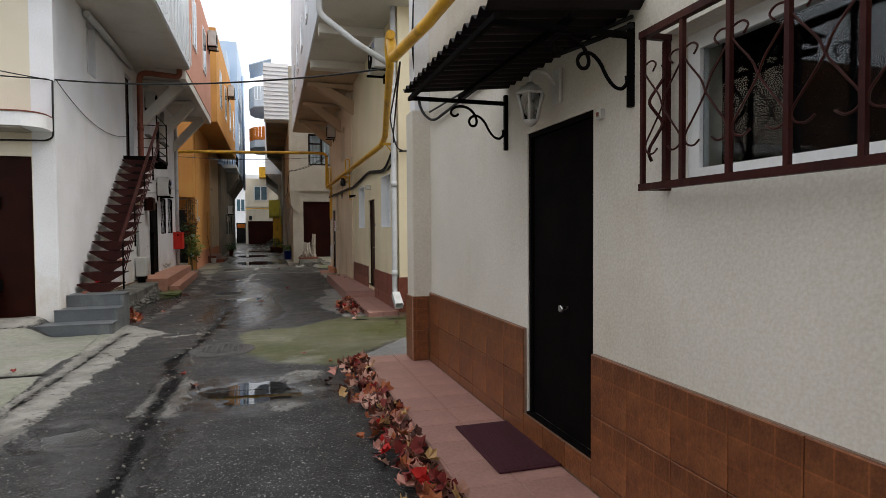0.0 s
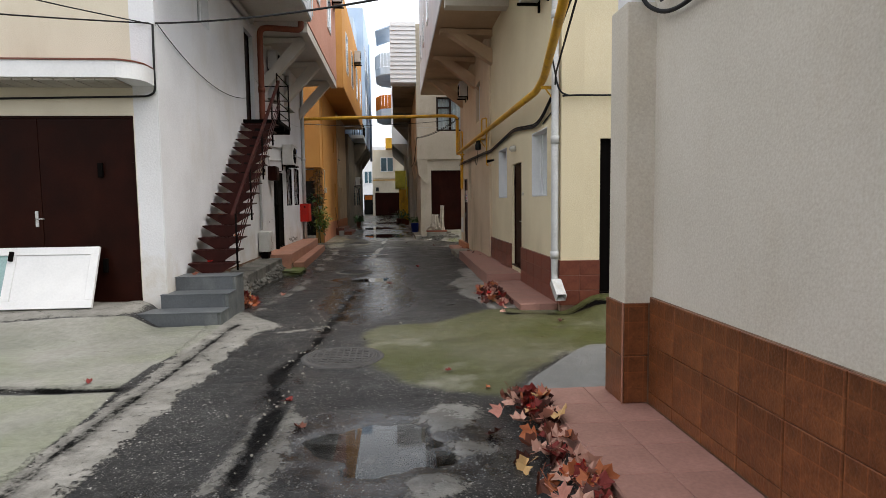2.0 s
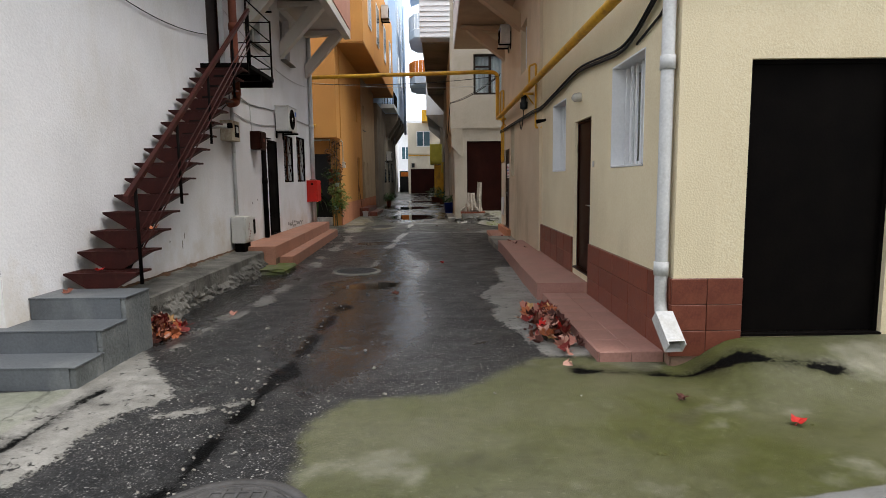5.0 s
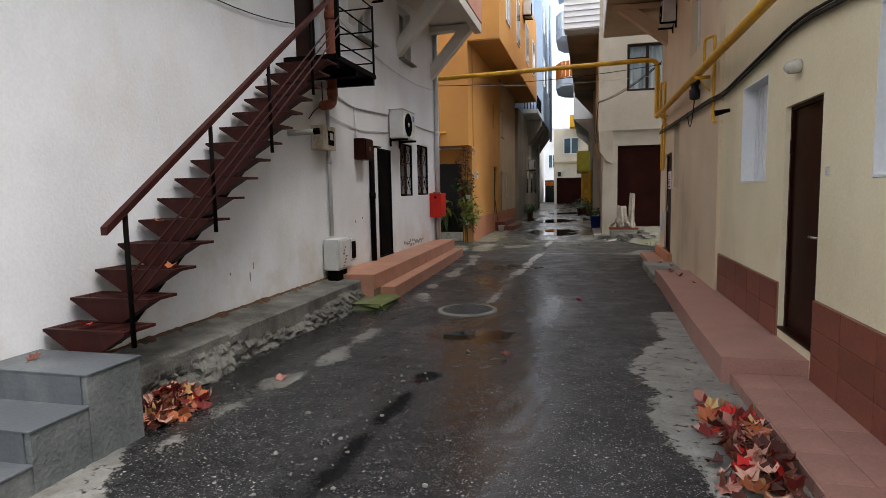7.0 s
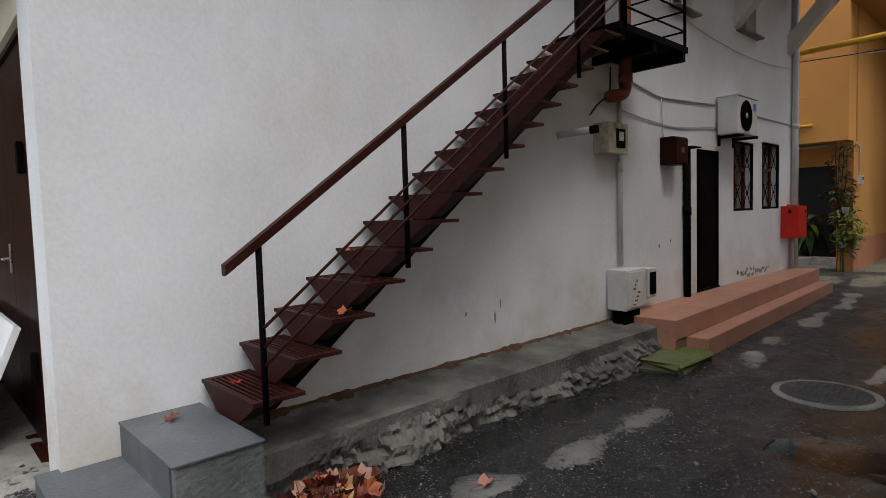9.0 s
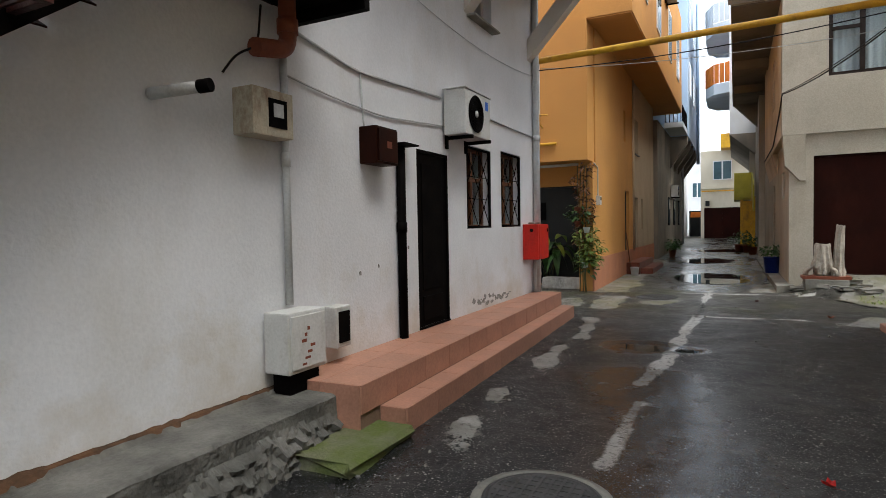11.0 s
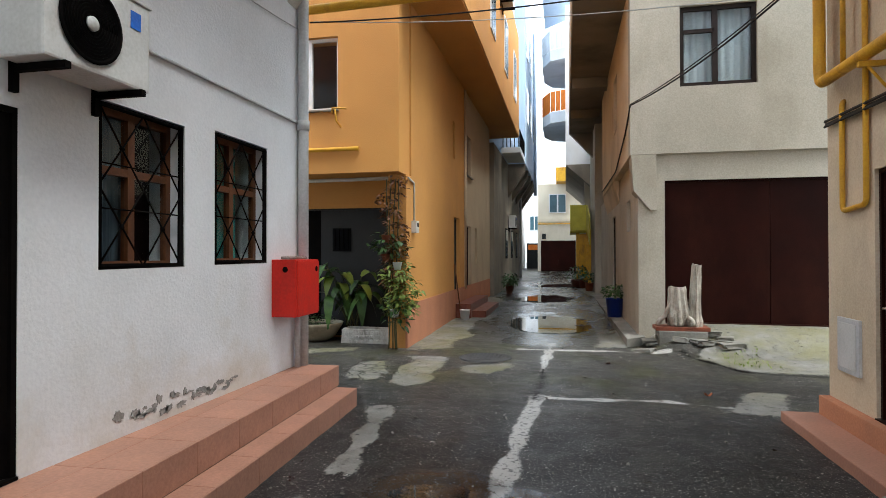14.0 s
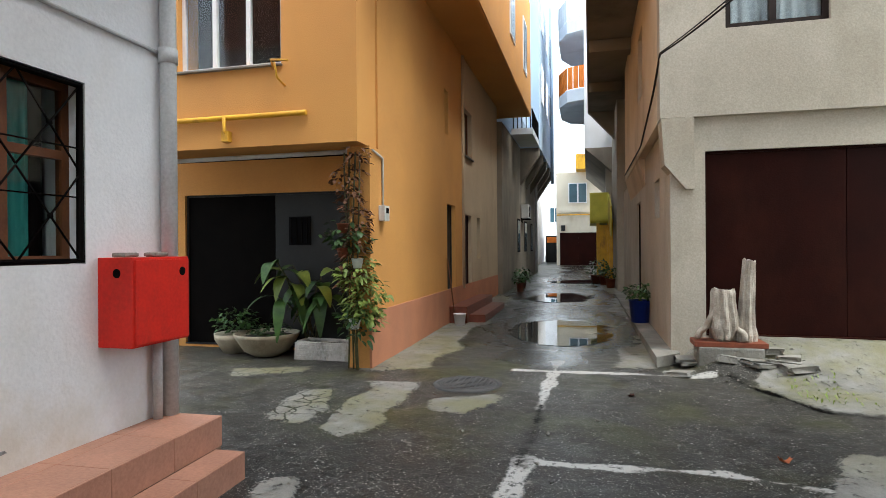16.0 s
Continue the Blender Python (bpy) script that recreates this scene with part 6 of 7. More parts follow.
part("cabinet_door", bx(-10.71, -10.34, 10.485, 10.498, 1.65, 2.15, bevel=0.006), M_YELLOW, meter)
for k in range(8):
    part("rafter", bx(-13.8 + k * 0.85, -13.74 + k * 0.85, 8.4, 10.85, 2.93, 2.995), M_GASPIPE, shelter)
for y in (8.45, 9.6):
    part("beam", bx(-14, -7.3, y - 0.03, y + 0.03, 2.86, 2.928), M_GASPIPE, shelter)
for x in (-7.6, -10.5):
    part("post", tube([(x, 8.5, 0.05), (x, 8.5, 2.87)], 0.03, 8), M_WOODBROWN, shelter)
drain("drain_pipe", [(-7.15, 9.72, 3.0), (-6.9, 9.72, 2.8), (-6.9, 9.72, 0.25)], 0.045, M_GREYPIPE, "grey white drain pipe at a garage front")
M_BLUEPLASTIC = mat("blue_plastic", (0.012, 0.035, 0.26), (0.01, 0.03, 0.2), 0.35, 4, 50, 0.02)
chair = thing("garden_chair", (-8.9, 9.3, 0.1), "blue moulded plastic garden chair", "chair")
part("seat", bx(-9.15, -8.65, 9.05, 9.5, 0.48, 0.52, bevel=0.015), M_BLUEPLASTIC, chair)
for x in (-9.12, -8.68):
    for y in (9.08, 9.46):
        part("leg", tube([(x, y, 0.48), (x * 1.004 if x < -8.9 else x + 0.03, y + (0.03 if y > 9.2 else -0.03), 0.1)], [0.026, 0.02], 6), M_BLUEPLASTIC, chair)
    part("armrest", tube(bent([(x, 9.46, 0.72), (x, 9.1, 0.72), (x, 9.07, 0.5)], 0.05), 0.02, 6), M_BLUEPLASTIC, chair)
for k in range(7):
    part("back_slat", bx(-9.1 + k * 0.065, -9.065 + k * 0.065, 9.47, 9.495, 0.52, 0.92), M_BLUEPLASTIC, chair)
part("back_rail", bx(-9.14, -8.66, 9.465, 9.5, 0.9, 0.96, bevel=0.012), M_BLUEPLASTIC, chair)
cart = thing("shopping_cart", (-7.0, 9.3, 0.12), "old wire shopping cart with a worn orange grip", "cart")
for k in range(11):
    x = -7.35 + k * 0.07
    part("wire", tube([(x, 9.1, 1.0), (x, 9.13, 0.5), (x, 9.55, 0.5), (x, 9.6, 1.0)], 0.0035, 4), M_CHROME, cart)
for z in (0.55, 0.7, 0.85, 1.0):
    part("wire", tube([(-7.37, 9.1, z), (-6.63, 9.1, z), (-6.63, 9.6, z), (-7.37, 9.6, z), (-7.37, 9.1, z)], 0.005, 4), M_CHROME, cart)
part("handle", tube([(-7.42, 9.08, 1.06), (-7.42, 9.62, 1.06)], 0.014, 8), M_ACWHITE, cart)
part("grip", bx(-7.1, -6.8, 9.07, 9.098, 0.84, 0.9), M_RED, cart)
for x in (-7.3, -6.7):
    for y in (9.12, 9.58):
        part("leg", tube([(x, y, 0.5), (x, y, 0.2)], 0.01, 6), M_CHROME, cart)
        bm = bmesh.new()
        add_tube(bm, [(x, y - 0.015, 0.19), (x, y + 0.015, 0.19)], 0.055, 14)
        part("wheel", bm, M_BLACKMETAL, cart)
for x, y, r in ((-7.0, 8.95, 0.12), (-6.75, 8.85, 0.08)):
    bm = bmesh.new()
    bmesh.ops.create_icosphere(bm, subdivisions=2, radius=r, matrix=Matrix.Translation((x, y, 0.1 + r * 0.5)))
    for v in bm.verts:
        v.co += Vector((random.uniform(-1, 1), random.uniform(-1, 1), random.uniform(-0.6, 0.4))) * r * 0.15
    solid("stone", bm, M_CONCRETE, "rough grey stone on the ground", "stone", "stones")

# ---- manholes ----
def manhole(x, y, r, label):
    z = max(slope(y), ground_z(x, y)) + 0.017
    bm = bmesh.new()
    lathe(bm, [(r + 0.02, -0.05), (r + 0.02, 0.0), (r, 0.004), (r, -0.03)], (x, y, z), 40)
    root = solid("manhole", bm, M_IRON, label, "manhole", "manholes", "structure")
    bm = bmesh.new()
    lathe(bm, [(r * 0.985, -0.02), (r * 0.985, 0.005), (r * 0.93, 0.008), (r * 0.92, 0.004), (0.001, 0.004)], (x, y, z), 40)
    lid = part("lid", bm, M_IRON, root, "cast iron lid")
    bm = bmesh.new()
    lathe(bm, [(r + 0.085, -0.05), (r + 0.08, -0.005), (r + 0.024, 0.001), (r + 0.022, -0.03)], (x, y, z), 40)
    part("collar", bm, M_CONCRETE if 10 < y < 20 else M_IRON, root)
    for i in range(-4, 5):
        h = math.sqrt(max(0.0, 0.9 ** 2 - (i * 0.2) ** 2)) * r
        if h > 0.05:
            part("rib", bx(x + i * 0.2 * r - 0.008, x + i * 0.2 * r + 0.008, y - h, y + h, z + 0.0045, z + 0.009), M_IRON, lid)
            part("rib", bx(x - h, x + h, y + i * 0.2 * r - 0.008, y + i * 0.2 * r + 0.008, z + 0.0046, z + 0.0085), M_IRON, lid)


manhole(-0.60, 7.68, 0.31, "round cast iron manhole cover in wet asphalt")
manhole(-0.98, 14.62, 0.30, "round cast iron manhole cover in wet asphalt")
manhole(-1.43, 23.68, 0.30, "round cast iron manhole cover in wet asphalt")

# ---- the tan wall's lamp, notice and panel ----
notice = solid("notice", bx(2.085, 2.096, 19.74, 20.16, 1.51, 1.86), M_WINWHITE, "white paper notice with red and blue words on a door", "notice")
M_INKRED = mat("red_ink", (0.55, 0.02, 0.03), None, 0.7, bump=0)
M_INKBLUE = mat("blue_ink", (0.05, 0.1, 0.45), None, 0.7, bump=0)
for word, z, size, ink in (("ЕСТЬ", 1.735, 0.105, M_INKRED), ("МЕСТА", 1.60, 0.095, M_INKRED)):
    cu = bpy.data.curves.new("word", "FONT")
    cu.body, cu.size, cu.extrude, cu.align_x = word, size, 0.0006, "CENTER"
    cu.materials.append(ink)
    ob = new("word", cu)
    ob.parent, ob.matrix_parent_inverse = notice, Matrix.Translation(-ORIGIN[notice])
    ob.matrix_basis = pose(2.0835, 19.95, z, 90, 0, -90)
part("printed_line", bx(2.0832, 2.0845, 19.79, 20.11, 1.69, 1.715), M_INKBLUE, notice)
part("printed_line", bx(2.0832, 2.0845, 19.79, 20.11, 1.545, 1.567), M_BLACKMETAL, notice)
vent = solid("wall_hatch", bx(2.025, 2.05, 20.50, 20.88, 0.56, 1.02, bevel=0.004), M_GREYPIPE, "white metal hatch set in a tan wall", "hatch")
part("hatch_door", bx(2.018, 2.0245, 20.54, 20.84, 0.60, 0.98, bevel=0.003), M_ACWHITE, vent)
bm = bmesh.new()
lathe(bm, [(0.03, -0.12), (0.07, -0.1), (0.075, 0.02), (0.055, 0.03), (0.05, 0.08), (0.09, 0.16), (0.09, 0.18)], (1.98, 16.6, 2.9), 14)
fl = solid("flood_lamp", bm, M_GREYGATE, "dark grey wall lamp on a bracket", "lamp")
part("arm", tube([(1.98, 16.6, 2.86), (2.05, 16.6, 2.86)], 0.012, 6), M_BLACKMETAL, fl)
cable(sag((1.98, 16.6, 2.8), (2.04, 17.6, 2.72), 0.3), 0.008)
bm = bmesh.new()
lathe(bm, [(0.045, 0), (0.055, 0.02), (0.05, 0.09), (0.02, 0.12)], (0, 0, 0), 14)
bmesh.ops.transform(bm, matrix=pose(2.1, 12.62, 2.46, 0, -100, 0), verts=bm.verts)
solid("wall_lamp", bm, M_LAMPGLASS, "small milky bulkhead lamp over a door", "lamp")
bm = bmesh.new()
add_tube(bm, [(2.1, 14.95, 2.42), (2.0, 14.95, 2.40), (1.94, 14.95, 2.39)], [0.02, 0.03, 0.035], 10)
solid("camera_spot", bm, M_BLACKMETAL, "small black spot lamp on a wall", "lamp")
solid("light_switch", bx(2.088, 2.1, 11.98, 12.03, 1.6, 1.66, bevel=0.003), M_ACWHITE, "small white switch beside a door", "switch")
ac_unit((2.05, 19.3, 4.5), 180, "air conditioner under an overhang", 0.8)
ac_unit((2.1, 10.6, 4.35), 180, "weathered air conditioner high under an overhang", 1.0)

# ---- the orange house: dado, steps, meter ----
bm = bx(-2.785, -2.75, 24.19, 34.5, 0, 0.76)
solid("plinth_1", bm, M_SALMON, "salmon painted plinth of an orange wall", "plinth", "", "structure")
osteps = thing("door_steps", (-2.4, 29.8, 0.1), "red-brown steps before two house doors", "steps")
part("step", bx(-2.75, -2.4, 28.3, 31.3, 0.05, 0.43, bevel=0.012), M_REDTILE, osteps)
part("step", bx(-2.4, -2.08, 28.5, 31.1, 0.05, 0.26, bevel=0.012), M_REDTILE, osteps)
mb = solid("electric_meter", bx(-2.77, -2.68, 24.5, 24.68, 1.92, 2.12, bevel=0.008), M_ACWHITE, "off-white electric meter on an orange corner", "meter")
part("display", bx(-2.6795, -2.675, 24.55, 24.64, 2.02, 2.09), M_BLACKMETAL, mb)
drain("conduit", [(-2.75, 24.25, 2.8), (-2.75, 24.62, 2.75), (-2.75, 24.62, 2.1)], 0.015, M_ACWHITE, "thin white conduit on an orange wall", (), 0.03)
drain("pipe", [(-2.74, 29.62, 5.7), (-2.74, 29.62, 0.7)], 0.03, M_OCHRE_GREY, "thin painted pipe on a wall")
drain("drain_pipe", [(-6.7, 24.28, 2.78), (-3.0, 24.28, 2.80)], 0.03, M_GREYPIPE, "grey pipe under an overhang")
bucket = bmesh.new()
lathe(bucket, [(0.09, 0), (0.12, 0.22), (0.125, 0.22), (0.11, 0.2)], (-2.5, 28.1, slope(28.1)), 18)
solid("bucket", bucket, M_WINWHITE, "small white plastic bucket by the steps", "bucket")
bm = bmesh.new()
add_tube(bm, [(-2.6, 28.2, slope(28) + 0.02), (-2.74, 28.15, 1.35)], 0.014, 6)
solid("broom_stick", bm, M_WOODBROWN, "wooden stick leaning on an orange wall", "stick")
# No hole is cut: a black sheet gives the dark behind the bars.
GATE_GR = bx(-4.44, -4.09, 25.185, 25.2, 1.62, 2.04)
gg = solid("gate_grille", GATE_GR, M_UNLIT, "bars over a black sheet that stands for a dark opening in a grey gate", "grille")
for k in range(4):
    part("bar", tube([(-4.39 + k * 0.084, 25.175, 1.64), (-4.39 + k * 0.084, 25.175, 2.02)], 0.008, 5), M_BLACKMETAL, gg)

# ---- plants ----
M_LEAF = mat("green_leaf", (0.06, 0.125, 0.028), (0.022, 0.055, 0.016), 0.45, 6, 40, 0.15, piece=0.3)
M_LEAFPALE = mat("pale_green_leaf", (0.24, 0.30, 0.06), (0.13, 0.19, 0.035), 0.5, 6, 40, 0.15, piece=0.3)
M_LEAFDRY = mat("dry_brown_leaf", (0.13, 0.055, 0.025), (0.08, 0.035, 0.018), 0.8, 6, 40, 0.15, piece=0.3)
M_STEM = mat("green_brown_stem", (0.10, 0.10, 0.04), (0.06, 0.05, 0.025), 0.7, 8, 50, 0.2)
M_SOIL = mat("dark_soil", (0.03, 0.022, 0.016), (0.018, 0.013, 0.01), 0.95, 12, 60, 0.8)
M_BOWL = mat("old_enamel_bowl", (0.42, 0.37, 0.27), (0.30, 0.26, 0.19), 0.5, 5, 60, 0.2, stain=(0.12, 0.08, 0.05), stain_scale=4)
M_BARK = mat("bleached_wood", (0.50, 0.45, 0.38), (0.30, 0.26, 0.21), 0.9, 9, 60, 0.8, stain=(0.14, 0.11, 0.08), stain_scale=6)


def blade(bm, root, way, length, width, droop, twist=0.0):
    """A pointed leaf that folds along its rib and droops."""
    root, way = Vector(root), Vector(way).normalized()
    side = way.cross(Vector((0, 0, 1)))
    side = side.normalized() if side.length > 0.01 else Vector((1, 0, 0))
    side.rotate(Matrix.Rotation(twist, 3, way))
    rows, n = [], 7
    for i in range(n + 1):
        t = i / n
        c = root + way * length * t * (1 - 0.25 * droop * t) - Vector((0, 0, 1)) * droop * length * t * t * 0.8
        w = width * math.sin(math.pi * min(1, t * 0.92 + 0.06)) ** 0.8 * (1 - 0.25 * t)
        rows.append([bm.verts.new(c - side * w + Vector((0, 0, 0.18 * w))), bm.verts.new(c), bm.verts.new(c + side * w + Vector((0, 0, 0.18 * w)))])
    for a, b in zip(rows, rows[1:]):
        for k in range(2):
            bm.faces.new((a[k], a[k + 1], b[k + 1], b[k])).smooth = True


def leaf_mass(bm, c, rx, rz, n, size, rnd):
    """Many small leaves scattered through an uneven clump."""
    for _ in range(n):
        a, u = rnd.uniform(0, 6.283), rnd.uniform(-1, 1)
        q = rnd.uniform(0.25, 1.0) ** 0.6
        p = Vector(c) + Vector((rx * q * math.cos(a) * math.sqrt(1 - u * u), rx * q * math.sin(a) * math.sqrt(1 - u * u), rz * q * u))
        blade(bm, p, (math.cos(a) + rnd.uniform(-0.6, 0.6), math.sin(a) + rnd.uniform(-0.6, 0.6), rnd.uniform(-0.5, 0.6)), size * rnd.uniform(0.6, 1.3), size * 0.28, rnd.uniform(0.1, 0.8), rnd.uniform(-0.6, 0.6))


rnd = random.Random(11)
bowl = thing("bowl_planter", (-4.55, 24.75, 0.06), "old enamel bowl planter with low green plants", "planter")
bm = bmesh.new()
lathe(bm, [(0.18, 0.06), (0.32, 0.14), (0.44, 0.33), (0.46, 0.38), (0.44, 0.385), (0.41, 0.33), (0.38, 0.3)], (-4.55, 24.75, 0), 32)
part("bowl", bm, M_BOWL, bowl)
bm = bmesh.new()
lathe(bm, [(0.39, 0.29), (0.38, 0.33), (0.02, 0.35)], (-4.55, 24.75, 0), 24)
part("soil", bm, M_SOIL, bowl)
bm = bmesh.new()
leaf_mass(bm, (-4.5, 24.75, 0.42), 0.3, 0.1, 120, 0.07, rnd)
part("foliage", bm, M_LEAF, bowl)
pot2 = thing("pot_plant", (-5.15, 24.9, 0.06), "low bushy plant in a pale bowl", "plant")
bm = bmesh.new()
lathe(bm, [(0.18, 0.06), (0.3, 0.26), (0.31, 0.34), (0.27, 0.33)], (-5.15, 24.9, 0), 24)
part("bowl", bm, M_BOWL, pot2)
bm = bmesh.new()
leaf_mass(bm, (-5.15, 24.9, 0.52), 0.32, 0.2, 200, 0.08, rnd)
part("foliage", bm, M_LEAF, pot2)
M_WHITESTONE = mat("flaking_white_planter", (0.52, 0.51, 0.48), (0.36, 0.35, 0.32), 0.9, 8, 50, 0.8, stain=(0.12, 0.11, 0.09), stain_scale=5, stain_amount=0.7)
trough = thing("trough_planter", (-3.56, 24.7, 0.06), "flaking white stone trough planter", "planter")
for a in ((-4.0, -3.12, 24.52, 24.58), (-4.0, -3.12, 24.84, 24.9), (-4.0, -3.94, 24.58, 24.84), (-3.18, -3.12, 24.58, 24.84)):
    bm = bx(a[0], a[1], a[2], a[3], 0.05, 0.30, bevel=0.012)
    for v in bm.verts:
        v.co += Vector((rnd.uniform(-0.008, 0.008), rnd.uniform(-0.008, 0.008), rnd.uniform(-0.012, 0.012)))
    part("side", bm, M_WHITESTONE, trough)
for k in range(9):
    for z in (0.10, 0.18, 0.25):
        x = -3.98 + k * 0.095 + rnd.uniform(0, 0.03)
        bm = bx(x, x + rnd.uniform(0.05, 0.09), 24.505, 24.52, z - 0.025, z + 0.025, bevel=0.006)
        part("stone", bm, M_WHITESTONE, trough)
part("soil", bx(-3.94, -3.18, 24.58, 24.84, 0.1, 0.26), M_SOIL, trough)
big = thing("broadleaf_plant", (-3.9, 24.95, 0.1), "tall drooping broadleaf plant with glossy green leaves", "plant")
for k in range(9):
    a = rnd.uniform(-0.6, 0.6)
    top = Vector((-4.05 + rnd.uniform(-0.35, 0.45), 24.85 + rnd.uniform(-0.2, 0.15), rnd.uniform(0.85, 1.4)))
    base = Vector((-3.95 + rnd.uniform(-0.1, 0.1), 24.95, 0.2))
    mid = base.lerp(top, 0.6) + Vector((0, 0, 0.15))
    part("stem", tube(bent([base, mid, top], 0.2, 5), 0.010, 6), M_STEM, big)
    for j in range(4):
        p = mid.lerp(top, j / 3)
        w = (rnd.uniform(-1, 1), rnd.uniform(-1, 0.5), rnd.uniform(-0.1, 0.5))
        bm = bmesh.new()
        blade(bm, p, w, rnd.uniform(0.36, 0.58), rnd.uniform(0.075, 0.125), rnd.uniform(0.7, 1.4), rnd.uniform(-0.4, 0.4))
        part("leaf", bm, M_LEAF if rnd.random() > 0.15 else M_LEAFPALE, big)
vine = thing("climbing_vine", (-3.0, 24.25, 0.1), "half-dry climbing vine with hanging pots on a corner", "plant")
for k in range(4):
    x = -3.05 + k * 0.05
    part("stem", tube([(x + 0.03 * math.sin(z * 2 + k), 24.12 + 0.02 * math.cos(z * 3 + k), z) for z in np.arange(0.06, 2.85, 0.15)], 0.012, 6), M_STEM, vine)
for mtl, zs_, rx, n, size in ((M_LEAFDRY, (1.15, 1.4, 1.65, 1.9, 2.15, 2.4, 2.65), 0.18, 70, 0.085), (M_LEAFPALE, (0.7, 0.82, 0.95, 1.08, 1.2, 1.32), 0.27, 95, 0.09), (M_LEAF, (0.6, 0.75, 1.68, 1.75), 0.22, 60, 0.11)):
    bm = bmesh.new()
    for z in zs_:
        leaf_mass(bm, (-2.97 + rnd.uniform(-0.12, 0.12) + (0.12 if mtl is M_LEAFPALE else -0.08 if z > 1.6 and mtl is M_LEAF else 0), 24.06, z), rx, 0.2, n, size, rnd)
    part("foliage", bm, mtl, vine)
for x, z, mtl in ((-2.86, 1.32, M_WINWHITE), (-2.9, 0.58, M_WINWHITE), (-3.05, 1.75, M_RUSTPIPE), (-3.05, 1.45, M_RUSTPIPE)):
    bm = bmesh.new()
    lathe(bm, [(0.05, 0), (0.075, 0.12), (0.08, 0.12), (0.07, 0.11)], (x, 24.0, z), 16)
    part("pot", bm, mtl, vine)
blue_pot = thing("pot_plant", (0.76, 28.4, 0.2), "green plant in a blue plastic tub on a kerb", "plant")
bm = bmesh.new()
lathe(bm, [(0.15, 0), (0.19, 0.4), (0.2, 0.4), (0.18, 0.37)], (0.76, 28.4, 0.2), 20)
part("pot", bm, M_BLUEPLASTIC, blue_pot)
bm = bmesh.new()
leaf_mass(bm, (0.76, 28.4, 0.75), 0.26, 0.18, 170, 0.1, rnd)
part("foliage", bm, M_LEAF, blue_pot)
for x, y, r in ((0.55, 37.2, 0.2), (0.4, 38.8, 0.25), (0.15, 39.6, 0.3), (-2.3, 36.8, 0.18), (-2.2, 35.4, 0.16)):
    p = thing("pot_plant", (x, y, slope(y)), "green pot plant at the foot of a house", "plant", "pot plants")
    bm = bmesh.new()
    lathe(bm, [(r * 0.6, 0), (r * 0.8, 0.3), (r * 0.85, 0.3), (r * 0.7, 0.27)], (x, y, slope(y)), 16)
    part("pot", bm, M_RUSTPIPE, p)
    bm = bmesh.new()
    leaf_mass(bm, (x, y, slope(y) + 0.3 + r), r * 1.5, r * 1.2, 110, 0.13, rnd)
    part("foliage", bm, M_LEAF, p)
weeds = bmesh.new()
for _ in range(90):
    x, y = rnd.uniform(1.9, 2.5), rnd.uniform(23.6, 24.6)
    blade(weeds, (x, y, ground_z(x, y)), (rnd.uniform(-1, 1), rnd.uniform(-1, 1), 1.2), rnd.uniform(0.05, 0.12), 0.008, 0.5)
solid("grass", weeds, M_LEAFPALE, "sparse weeds at the edge of broken concrete", "grass", "", "stuff")

# stump and log before the garage
def rough_log(c, h, prof, seg, amp, lean=(0, 0)):
    bm = bmesh.new()
    rings = []
    for t, r in prof:
        ring = []
        for k in range(seg):
            a = 2 * math.pi * k / seg
            q = r * (1 + 0.30 * max(0, 0.5 - t) * math.cos(5 * a + 1) + 0.10 * math.cos(9 * a + 4 * t) + amp * (1.3 - t) * noise.noise(Vector((math.cos(a) * 2.2, math.sin(a) * 2.2, t * 0.8 + h))))
            ring.append(bm.verts.new((c[0] + lean[0] * t + q * math.cos(a), c[1] + lean[1] * t + q * math.sin(a), c[2] + h * t + (0.06 * noise.noise(Vector((a, h, 1))) if t > 0.95 else 0))))
        rings.append(ring)
    for a, b in zip(rings, rings[1:]):
        for k in range(seg):
            bm.faces.new((a[k], a[(k + 1) % seg], b[(k + 1) % seg], b[k]))
    bm.faces.new(rings[0][::-1]), bm.faces.new(rings[-1])
    return bm


solid("doorstone", bx(1.14, 1.86, 24.82, 25.2, 0.1, 0.36, bevel=0.02), M_CONCRETE, "grey stone block before a garage", "stone")
solid("tile", bx(1.10, 1.9, 24.84, 25.22, 0.361, 0.42, bevel=0.006), M_RUSTPIPE, "rusty brown slab lying on a stone block", "slab")
stump_bm = rough_log((1.45, 25.02, 0.42), 0.62, [(0, 0.10), (0.1, 0.13), (0.25, 0.165), (0.4, 0.16), (0.6, 0.14), (0.8, 0.13), (0.93, 0.13), (1, 0.118)], 44, 0.4)
for k in range(9):
    a = k * 0.698 + 0.25 * math.sin(k * 2.3)
    reach = 0.25 + 0.07 * math.sin(k * 1.7)
    line = [(1.45 + q * math.cos(a + w), 25.02 + 0.75 * q * math.sin(a + w), 0.42 + h) for q, h, w in ((0.09, 0.36, 0), (0.15, 0.26, 0.05), (0.19, 0.15, -0.08), (reach - 0.03, 0.07 + 0.02 * (k % 3), 0.06), (reach, 0.022, -0.05))]
    add_tube(stump_bm, bent(line, 0.05, 4), 0.034, 7)
solid("tree_stump", stump_bm, M_BARK, "bleached tree stump with claw-like spread roots", "stump")
solid("log", rough_log((1.70, 25.02, 0.42), 0.97, [(0, 0.11), (0.08, 0.12), (0.2, 0.09), (0.4, 0.082), (0.8, 0.078), (1, 0.07)], 24, 0.5, (0.04, 0)), M_BARK, "bleached upright log standing on a stone", "log")

